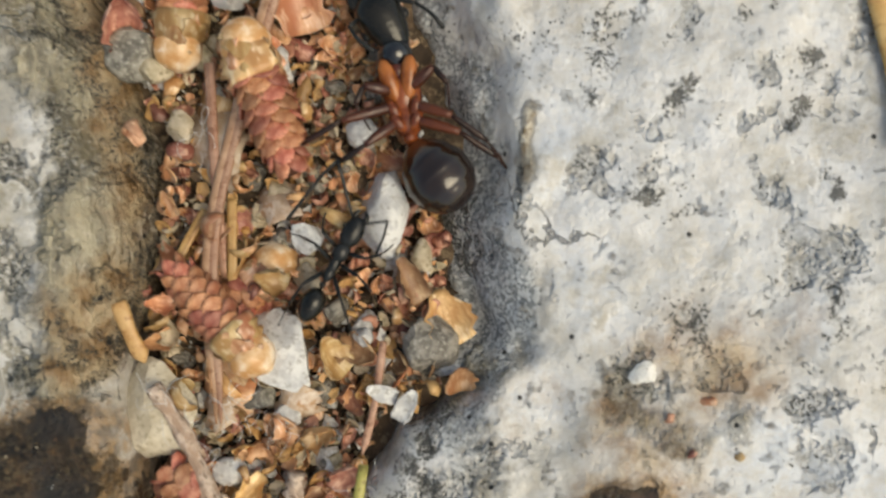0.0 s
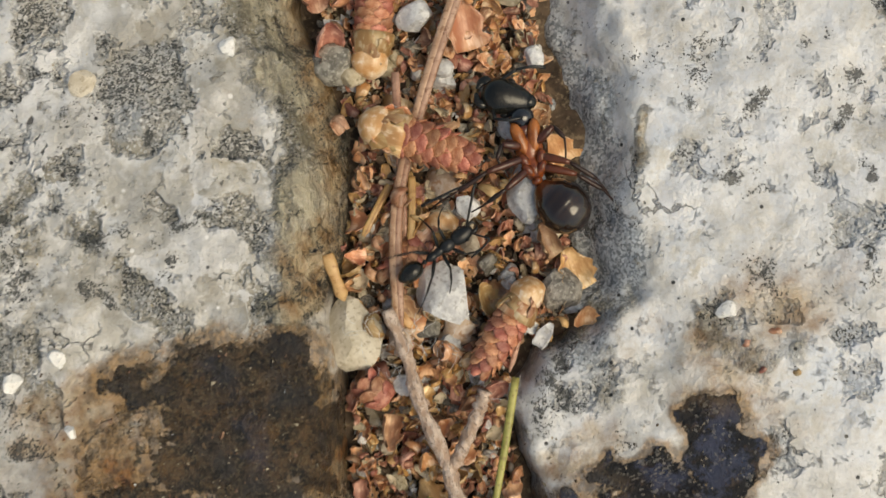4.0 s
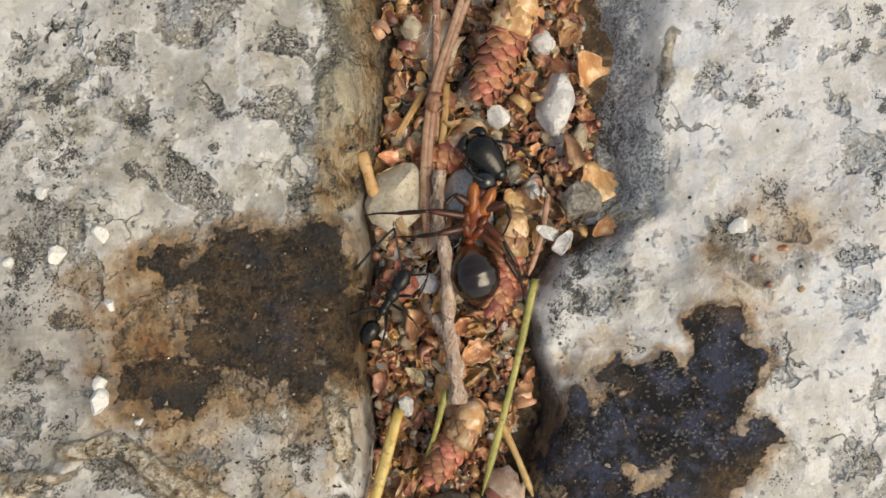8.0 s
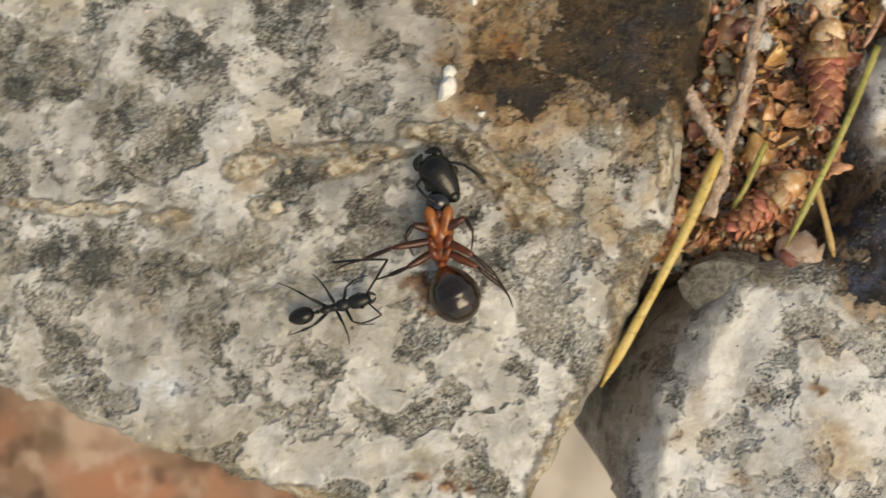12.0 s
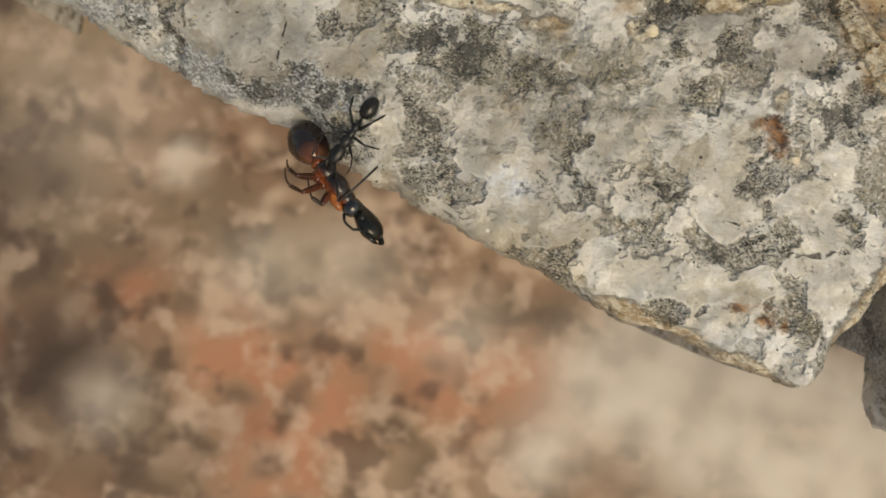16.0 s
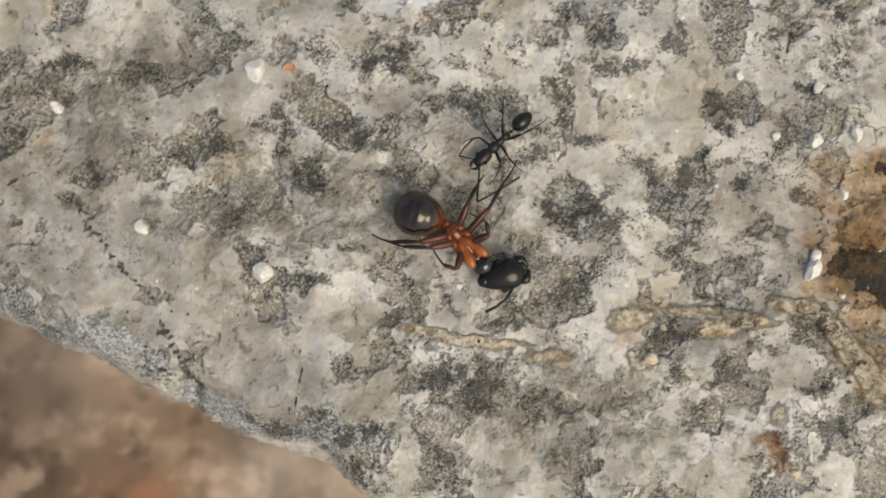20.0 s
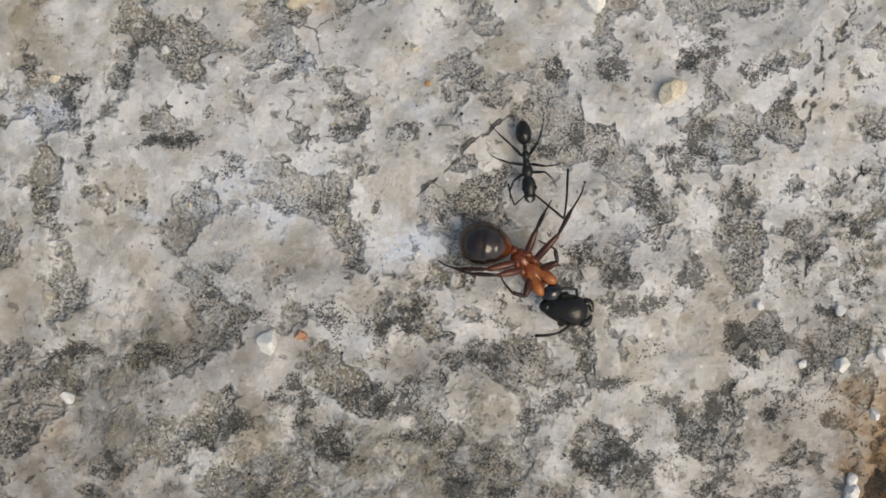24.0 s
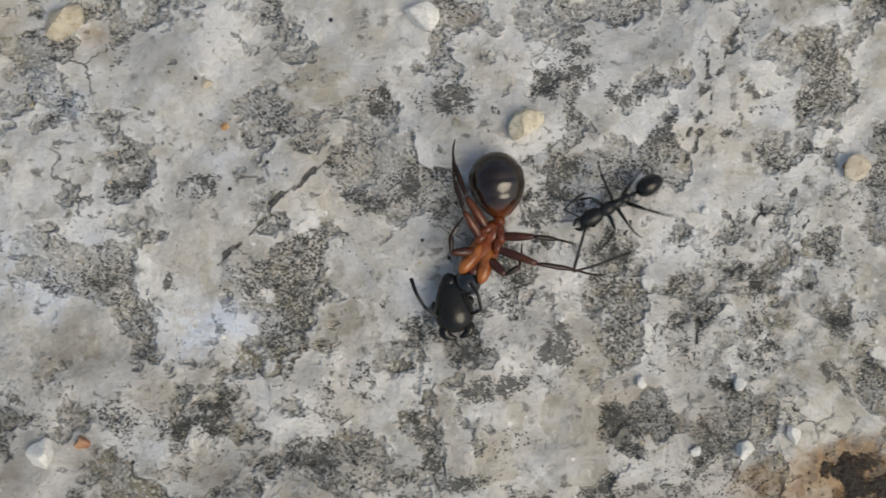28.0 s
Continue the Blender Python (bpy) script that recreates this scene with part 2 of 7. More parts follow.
    # brown crust of old resin and soil
    edge = g.math("ADD", g.math("ADD", g.attr("crust"), g.math("MULTIPLY", g.noise(1.5, 6, 0.75), 1.1)), g.math("MULTIPLY", g.math("SUBTRACT", g.noise(4.5, 4, 0.6), 0.5), 1.5))
    rim = g.math("MULTIPLY", g.ramp(edge, 0.55, 0.88), g.ramp(g.attr("crust"), 0.02, 0.25))
    col = g.mix(g.math("MULTIPLY", rim, 0.8), col, g.mix(g.ramp(g.noise(0.6, 4, 0.7), 0.42, 0.6), (0.10, 0.058, 0.024), (0.30, 0.175, 0.070)))
    crust = g.ramp(edge, 1.01, 1.07)
    ccol = g.mix(g.ramp(g.noise(0.8, 6, 0.75), 0.40, 0.62), (0.024, 0.017, 0.012), (0.155, 0.092, 0.044))
    ccol = g.mix(g.ramp(grit.outputs[0], 0.55, 1.0, 0, 0.6), ccol, (0.20, 0.150, 0.085))
    ccol = g.mix(g.ramp(g.noise(1.9, 5, 0.7), 0.54, 0.66, 0, 0.7), ccol, (0.22, 0.115, 0.040))
    ccol = g.mix(g.ramp(g.noise(3.2, 4, 0.65), 0.47, 0.60, 0, 0.75), ccol, (0.038, 0.038, 0.040))
    # blue sheen and pale sparkles on the dark crust, painted into its colour
    sheen = g.mix(g.ramp(g.noise(1.5, 6, 0.72), 0.46, 0.58), (0.006, 0.005, 0.007), (0.056, 0.068, 0.120))
    sheen = g.mix(g.ramp(g.noise(1.1, 6, 0.75), 0.52, 0.66, 0, 0.8), sheen, (0.105, 0.060, 0.034))
    sheen = g.mix(g.ramp(g.math("ADD", grit.outputs[0], g.noise(2.6, 4, 0.7)), 1.36, 1.46, 0, 0.6), sheen, (0.30, 0.275, 0.24))
    ccol = g.mix(g.ramp(g.attr("violet"), 0.15, 0.6, 0, 0.92), ccol, sheen)
    col = g.mix(crust, col, ccol)
    rust = g.ramp(g.math("ADD", g.attr("rust"), g.math("MULTIPLY", g.noise(0.8, 5, 0.7), 1.7)), 1.35, 1.85)
    col = g.mix(g.math("MULTIPLY", rust, 0.9), col, g.mix(g.ramp(fine, 0.4, 0.6), (0.10, 0.035, 0.010), (0.30, 0.13, 0.035)))
    lump = g.noise(1.1, 6, 0.7)
    height = g.math("ADD", g.math("MULTIPLY", mid, 0.9), g.math("MULTIPLY", lump, g.ramp(plate, 0.0, 1.0, 0.5, 0.2)))
    height = g.math("ADD", height, g.math("MULTIPLY", g.ramp(plate_raw, 0.42, 0.49), 1.0))
    height = g.math("ADD", height, g.math("MULTIPLY", olive, g.math("MULTIPLY", streak, 1.6)))
    height = g.math("ADD", height, g.math("MULTIPLY", cream, g.math("MULTIPLY", g.noise(0.6, 5, 0.7), 1.4)))
    height = g.math("ADD", height, g.math("MULTIPLY", slate, g.math("MULTIPLY", grit.outputs[2], 0.15)))
    height = g.math("ADD", height, g.math("MULTIPLY", g.math("SUBTRACT", 1.0, plate), g.math("MULTIPLY", grit.outputs[1], 0.22)))
    height = g.math("SUBTRACT", height, g.math("MULTIPLY", g.math("MAXIMUM", crack, fissure), 0.5))
    height = g.math("SUBTRACT", height, g.math("MULTIPLY", hit, 0.14))
    height = g.math("ADD", height, g.math("MULTIPLY", crust, g.math("ADD", 0.25, g.math("MULTIPLY", g.noise(0.7, 5, 0.8), 1.6))))
    g.bump(height, 0.50, 1.0)
    return g.done(col, g.ramp(mid, 0.35, 0.65, 0.50, 0.25), Specular_IOR_Level=0.55)


def plain(name, a, b, mm=1.0, rough=0.6, bump=0.1, c=None, mm2=0.25, vary=0.0, stretch=0.0, **more):
    g = Graph(name)
    if stretch:
        k = g.n.new("ShaderNodeVectorMath")
        k.operation = "MULTIPLY"
        g.l.new(g.co, k.inputs[0])
        k.inputs[1].default_value = (1, stretch, 1)
        g.co = k.outputs[0]
    n1, n2 = g.noise(mm, 4, 0.6), g.noise(mm2, 3, 0.6)
    col = g.mix(g.ramp(n1, 0.38, 0.62), a, b)
    if c:
        col = g.mix(g.ramp(n2, 0.52, 0.66, 0, 0.8), col, c)
    if vary:
        k = g.n.new("ShaderNodeHueSaturation")
        g.l.new(col, k.inputs["Color"])
        g.put(k.inputs["Value"], g.ramp(g.rand(), 0.0, 1.0, 1 - vary, 1 + vary))
        g.put(k.inputs["Hue"], g.ramp(g.math("FRACT", g.math("MULTIPLY", g.rand(), 7.3)), 0.0, 1.0, 0.5 - vary * 0.05, 0.5 + vary * 0.05))
        col = k.outputs[0]
    if bump:
        g.bump(g.math("ADD", n1, g.math("MULTIPLY", n2, 0.5)), bump, 0.7)
    return g.done(col, rough, **more)


GRANITE = granite()
SOIL = plain("dark_soil", (0.045, 0.030, 0.019), (0.13, 0.088, 0.055), 1.3, 0.9, 0.3, (0.25, 0.19, 0.12), 0.4)


def earth():
    """The ground far below the stones: reddish needle litter and grit."""
    g = Graph("litter_ground")
    a, b = g.noise(45, 3, 0.5), g.noise(18, 2, 0.5)
    col = g.mix(g.ramp(a, 0.30, 0.70), (0.20, 0.140, 0.095), (0.36, 0.265, 0.185))
    col = g.mix(g.ramp(b, 0.35, 0.80, 0, 0.35), col, (0.40, 0.185, 0.115))
    c, d = g.noise(6, 1, 0.4), g.noise(9, 1, 0.4)
    col = g.mix(g.ramp(c, 0.28, 0.55, 0.75, 0.0), col, (0.11, 0.075, 0.055))
    col = g.mix(g.ramp(g.noise(5, 1, 0.4), 0.48, 0.78, 0, 0.8), col, (0.58, 0.44, 0.34))
    col = g.mix(g.math("MULTIPLY", g.attr("orange"), g.ramp(c, 0.30, 0.66, 0.15, 0.85)), col, (0.46, 0.195, 0.115))
    col = g.mix(g.ramp(g.noise(4.5, 2, 0.5), 0.50, 0.70, 0, 0.75), col, (0.56, 0.42, 0.33))
    col = g.mix(g.ramp(g.noise(5.5, 2, 0.5), 0.46, 0.30, 0, 0.75), col, (0.095, 0.058, 0.042))
    col = g.mix(g.math("MULTIPLY", g.attr("dark"), g.ramp(d, 0.25, 0.75, 0.95, 0.55)), col, (0.050, 0.032, 0.026))
    col = g.mix(g.math("MULTIPLY", g.attr("pale"), g.ramp(c, 0.25, 0.70, 0.6, 0.9)), col, (0.72, 0.67, 0.62))
    g.bump(b, 2.0, 0.5)
    return g.done(col, 0.95)


EARTH = earth()
PEBBLE_WHITE = plain("white_quartz_pebble", (0.52, 0.52, 0.52), (0.74, 0.74, 0.72), 0.7, 0.6, 0.18, (0.38, 0.365, 0.34), 0.25, 0.12)
PEBBLE_BRIGHT = plain("chalk_white_chip", (0.76, 0.75, 0.71), (0.87, 0.85, 0.81), 0.5, 0.75, 0.14, (0.55, 0.53, 0.48), 0.2)
PEBBLE_CREAM = plain("cream_chip", (0.56, 0.485, 0.36), (0.72, 0.65, 0.52), 0.7, 0.65, 0.10, (0.40, 0.33, 0.23), 0.25, 0.12)
PEBBLE_GREY = plain("grey_pebble", (0.13, 0.12, 0.10), (0.30, 0.28, 0.24), 0.5, 0.75, 0.12, (0.40, 0.38, 0.33), 0.18, 0.2)
PEBBLE_TAN = plain("tan_pebble", (0.36, 0.30, 0.20), (0.52, 0.45, 0.33), 0.9, 0.7, 0.15, (0.20, 0.16, 0.09), 0.3, 0.2)
HUSK = plain("amber_bud_scale", (0.40, 0.190, 0.082), (0.62, 0.39, 0.205), 0.6, 0.36, 0.08, (0.76, 0.58, 0.40), 0.28, 0.35, 0.3)
CAP = plain("pale_amber_cap", (0.60, 0.31, 0.12), (0.78, 0.56, 0.34), 0.9, 0.28, 0.05, (0.88, 0.74, 0.58), 0.5)
HUSK_PALE = plain("pale_membrane", (0.50, 0.36, 0.25), (0.70, 0.60, 0.51), 0.6, 0.38, 0.08, (0.44, 0.22, 0.09), 0.4, 0.15)
HUSK_RED = plain("russet_bud_scale", (0.25, 0.105, 0.062), (0.44, 0.24, 0.155), 0.6, 0.42, 0.08, (0.62, 0.42, 0.28), 0.25, 0.4, 0.3)
CONE_RED = plain("red_brown_cone_scale", (0.35, 0.115, 0.062), (0.54, 0.25, 0.15), 0.35, 0.48, 0.06, (0.24, 0.055, 0.024), 0.16, 0.28)
CONE_CORE = plain("cone_core", (0.055, 0.018, 0.010), (0.12, 0.04, 0.02), 0.5, 0.7, 0.05)
NEEDLE_BROWN = plain("dry_brown_needle", (0.33, 0.185, 0.115), (0.47, 0.30, 0.205), 1.5, 0.45, 0.04, (0.20, 0.09, 0.045), 0.3, 0.15)
NEEDLE_TAN = plain("tan_needle", (0.48, 0.28, 0.10), (0.60, 0.40, 0.18), 1.5, 0.45, 0.04, (0.35, 0.18, 0.06), 0.3, 0.15)
NEEDLE_GREEN = plain("yellow_green_needle", (0.25, 0.24, 0.055), (0.42, 0.38, 0.11), 2.0, 0.42, 0.04, (0.20, 0.15, 0.04), 0.3)
NEEDLE_YELLOW = plain("straw_yellow_needle", (0.56, 0.38, 0.09), (0.66, 0.50, 0.19), 2.5, 0.42, 0.04, (0.36, 0.24, 0.05), 0.4)
TWIG = plain("dry_pale_twig", (0.42, 0.29, 0.21), (0.68, 0.55, 0.45), 0.32, 0.8, 0.30, (0.17, 0.095, 0.06), 0.16, stretch=0.5)
BLACK = plain("black_chitin", (0.006, 0.007, 0.006), (0.014, 0.013, 0.010), 0.9, 0.19, 0.05, None, 0.6, Specular_IOR_Level=0.4)
BLACK_GLOSS = plain("glossy_blue_black_chitin", (0.008, 0.009, 0.011), (0.016, 0.017, 0.020), 0.9, 0.12, 0.02, None, 0.6, Specular_IOR_Level=0.8)
BLACK_DULL = plain("dull_black_chitin", (0.008, 0.009, 0.009), (0.020, 0.021, 0.021), 0.5, 0.30, 0.02, None, 0.3, Specular_IOR_Level=0.35)
BROWN_LEG = plain("dark_brown_chitin", (0.012, 0.007, 0.005), (0.034, 0.014, 0.009), 0.8, 0.30, 0.02, None, 0.12, Specular_IOR_Level=0.4)
RED_LEG = plain("red_brown_leg_chitin", (0.045, 0.013, 0.006), (0.115, 0.030, 0.011), 0.9, 0.28, 0.02, None, 0.15)
RED = plain("red_brown_chitin", (0.090, 0.020, 0.007), (0.24, 0.060, 0.016), 0.9, 0.24, 0.03, None, 0.15)
AMBER = plain("amber_chitin", (0.22, 0.062, 0.014), (0.38, 0.125, 0.030), 0.9, 0.24, 0.03, None, 0.15)


def thorax_mat():
    """Red-brown belly side, nearly black back; the belly is up (+z)."""
    g = Graph("thorax_chitin")
    k = g.n.new("ShaderNodeSeparateXYZ")
    g.l.new(g.co, k.inputs[0])
    red = g.mix(g.ramp(g.noise(0.9, 4, 0.6), 0.38, 0.62), (0.090, 0.020, 0.007), (0.24, 0.060, 0.016))
    col = g.mix(g.ramp(g.math("ADD", k.outputs[2], g.math("MULTIPLY", g.noise(0.5, 3), 0.2 * S)), -0.10 * S, 0.35 * S), (0.014, 0.007, 0.005), red)
    g.bump(g.noise(0.5, 3), 0.03, 0.7)
    return g.done(col, 0.22, Specular_IOR_Level=0.6)


def gaster_mat():
    """Dark glossy brown with a reddish root and faint paler rings; the long axis is y."""
    g = Graph("gaster_chitin")
    k = g.n.new("ShaderNodeSeparateXYZ")
    g.l.new(g.co, k.inputs[0])
    y = k.outputs[1]
    col = g.mix(g.ramp(y, -0.85 * S, 0.0 * S), (0.016, 0.009, 0.006), (0.130, 0.036, 0.011))
    wave = g.math("FRACT", g.math("DIVIDE", g.math("ADD", y, 10 * S), 0.82 * S))
    col = g.mix(g.math("MULTIPLY", g.ramp(wave, 0.55, 1.0), g.ramp(g.noise(0.7, 3), 0.3, 0.7, 0.0, 0.4)), col, (0.050, 0.028, 0.016))
    g.bump(g.noise(1.1, 1.5), 0.20, 0.5)
    return g.done(col, 0.10, Specular_IOR_Level=0.7)


GASTER = gaster_mat()
THORAX = thorax_mat()


# ---- mesh helpers (mm) ----
def link_mesh(name, verts, faces, mat, parent=None, label="", smooth=True, at=None):
    me = bpy.data.meshes.new(name)
    me.from_pydata((np.asarray(verts, float) * S).tolist(), [], faces)
    if smooth:
        me.shade_smooth()
    if smooth == "worn":
        me.set_sharp_from_angle(angle=0.42)
    me.materials.append(mat)
    ob = new(name, me)
    if parent:
        ob.parent = parent
    if at:
        ob.matrix_basis = at
    if label:
        tagged(ob, label)
    return ob


def empty(name, at=None):
    ob = new(name)
    ob.empty_display_size = 0.002
    if at:
        ob.matrix_basis = at
    return ob


def joined(*some):
    vs, fs, n = [], [], 0
    for v, f in some:
        vs.append(np.asarray(v, float))
        fs += [[i + n for i in q] for q in f]
        n += len(v)
    return np.concatenate(vs), fs


def tube(path, radii, seg=10, flat=1.0):
    """A tapered, capped tube along points in mm; flat squeezes it upright."""
    p = np.asarray(path, float)
    r = np.broadcast_to(np.asarray(radii, float), (len(p),))
    d = np.gradient(p, axis=0)
    d /= np.linalg.norm(d, axis=1)[:, None] + 1e-9
    up = np.array([0, 0, 1.0]) if abs(d[0][2]) < 0.9 else np.array([1.0, 0, 0])
    vs, fs = [], []
    for i in range(len(p)):
        a = np.cross(up, d[i])
        a /= np.linalg.norm(a) + 1e-9
        b = np.cross(d[i], a)
        for k in range(seg):
            c = 2 * math.pi * k / seg
            vs.append(p[i] + r[i] * (math.cos(c) * a + flat * math.sin(c) * b))
    for i in range(len(p) - 1):
        for k in range(seg):
            fs.append([i * seg + k, i * seg + (k + 1) % seg, (i + 1) * seg + (k + 1) % seg, (i + 1) * seg + k])
    fs.append(list(range(seg))[::-1])
    fs.append([(len(p) - 1) * seg + k for k in range(seg)])
    return np.array(vs), fs


def bezier(points, n=12):
    """A smooth run through points."""
    p = np.asarray(points, float)
    t = np.linspace(0, len(p) - 1, n)
    q = np.vstack([2 * p[0] - p[1], p, 2 * p[-1] - p[-2]])
    out = []
    for u in t:
        i = min(int(u), len(p) - 2)
        f = u - i
        a, b, c, d = q[i], q[i + 1], q[i + 2], q[i + 3]
        out.append(0.5 * (2 * b + (c - a) * f + (2 * a - 5 * b + 4 * c - d) * f * f + (3 * b - 3 * c + d - a) * f ** 3))
    return np.array(out)


def blob(centre, radii, nu=20, nv=14, shape=None):
    """A closed round body whose long axis is y; shape(s) scales the girth for s from -1 to 1 along it."""
    vs, fs = [], []
    for j in range(nv + 1):
        a = math.pi * j / nv
        s = -math.cos(a)
        w = math.sin(a) * (shape(s) if shape else 1)
        for i in range(nu):
            c = 2 * math.pi * i / nu
            vs.append((centre[0] + radii[0] * w * math.cos(c), centre[1] + radii[1] * s, centre[2] + radii[2] * w * math.sin(c)))
    for j in range(nv):
        for i in range(nu):
            fs.append([j * nu + i, (j + 1) * nu + i, (j + 1) * nu + (i + 1) % nu, j * nu + (i + 1) % nu])
    return np.array(vs), fs


def rough_stone(rng, radii, cuts=7, n=3, worn=0.88):
    """A broken pebble: a sphere cut by random planes, edges a little worn."""
    bm = bmesh.new()
    bmesh.ops.create_icosphere(bm, subdivisions=n, radius=1)
    planes = []
    for _ in range(cuts):
        d = rng.normal(size=3)
        d /= np.linalg.norm(d)
        planes.append((d, rng.uniform(0.52, 0.84)))
    vs, shift = [], Vector((rng.uniform(0, 50), 3, 7))
    for v in bm.verts:
        p = np.array(v.co)
        for d, h in planes:
            over = p @ d - h
            if over > 0:
                p = p - d * over * worn
        p = p * (1 + 0.10 * noise.noise(Vector(p) * 2.2 + shift) + 0.05 * noise.noise(Vector(p) * 6 + shift))
        vs.append(p * radii)
    fs = [[v.index for v in f.verts] for f in bm.faces]
    bm.free()
    return np.array(vs), fs


# ---- the two big stones, the soil between them and the ground below ----
TABLES = {}


def field(nx, ny, mm, seed, octaves=1):
    """Smooth random heights on a grid of points (arrays), features of about mm."""
    out = np.zeros_like(nx)
    amp = 1.0
    for k in range(octaves):
        if (seed, k) not in TABLES:
            TABLES[seed, k] = np.random.default_rng(seed * 10 + k).uniform(-1, 1, (256, 256))
        tab = TABLES[seed, k]
        u, v = nx / mm + 91.7, ny / mm + 57.3
        i, j = np.floor(u).astype(int), np.floor(v).astype(int)
        f, g = u - i, v - j
        f, g = f * f * (3 - 2 * f), g * g * (3 - 2 * g)
        at = lambda a, b: tab[a % 256, b % 256]
        out += amp * ((at(i, j) * (1 - f) + at(i + 1, j) * f) * (1 - g) + (at(i, j + 1) * (1 - f) + at(i + 1, j + 1) * f) * g)
        mm, amp = mm / 2.1, amp * 0.5
    return out


def inside_by(nx, ny, outline):
    """Signed distance to a closed outline, positive inside."""
    p = np.array(outline, float)
    best = np.full(nx.shape, 1e9)
    odd = np.zeros(nx.shape, bool)
    for (x0, y0), (x1, y1) in zip(p, np.roll(p, -1, 0)):
        ex, ey = x1 - x0, y1 - y0
        t = np.clip(((nx - x0) * ex + (ny - y0) * ey) / (ex * ex + ey * ey), 0, 1)
        best = np.minimum(best, (nx - x0 - t * ex) ** 2 + (ny - y0 - t * ey) ** 2)
        if y0 != y1:
            odd ^= ((y0 > ny) != (y1 > ny)) & (nx < ex * (ny - y0) / ey + x0)
    return np.where(odd, 1, -1) * np.sqrt(best)


STAINS_AND_SHADING, FISSURES = {}, {}


# mostly real marks; a few patches put light or shade into the colour
def stain_or_shading(stone, kind, x, y, rx, ry, turn=0, strength=1.0):
    STAINS_AND_SHADING.setdefault((stone, kind), []).append((x, y, rx, ry, turn, strength))


def split(stone, *run):
    FISSURES.setdefault(stone, []).append(run)


def mask(stone, kind, nx, ny):
    out = np.zeros_like(nx)
    shake = 0.25 if kind == "cream" else 0.95
    wx, wy = shake * field(nx, ny, 2.6, 11, 4), shake * field(nx, ny, 2.6, 12, 4)
    for x, y, rx, ry, turn, strength in STAINS_AND_SHADING.get((stone, kind), ()):
        c, s = math.cos(radians(turn)), math.sin(radians(turn))
        dx, dy = nx + wx - x, ny + wy - y
        small = 0.84 if kind == "dark" else 0.88 if kind == "crust" and stone == "b" else 1.0
        q = np.hypot((c * dx + s * dy) / (small * rx), (-s * dx + c * dy) / (small * ry))
        out = np.maximum(out, strength * np.clip(1.3 - q * 0.85, 0, 1))
    return out


HEIGHTS = {}


def stone_height(outline, top, side, slope, seed):
    """The upper skin of a block as a function of x and y: worn face, rounded rim, steep sides."""
    def height(gx, gy):
        wob = (0.28 if seed == 21 else 0.5) * field(gx, gy, 3.0, seed + 5, 3)
        d = inside_by(gx, gy, outline) + wob
        z = top(gx, gy) + 0.35 * field(gx, gy, 9, seed, 2) + 0.24 * field(gx, gy, 4.2, seed + 2, 2) + 0.15 * field(gx, gy, 1.9, seed + 1, 3)
        rim = side(gx, gy)
        fall = np.where(d < rim, ((rim - d) / rim) ** 2 * rim * 0.75, 0)
        out = np.maximum(-d, 0)
        z = z - np.where(d < 0, rim * 0.75 + out * slope(gx, gy) + 7.0 * np.maximum(out - np.where(slope(gx, gy) < 2, 2.6, 0), 0) ** 2, fall)
        z = z + np.clip((2.4 - d) / 2.0, 0, 1) * (0.42 * field(gx * 1.5, gy * 0.55, 1.6, seed + 13, 3))
        z = z + np.where(d < 0.2, 0.35 * field(gx, gy + z, 1.7, seed + 9, 2), 0)
        return np.maximum(z, -61.0)
    return height


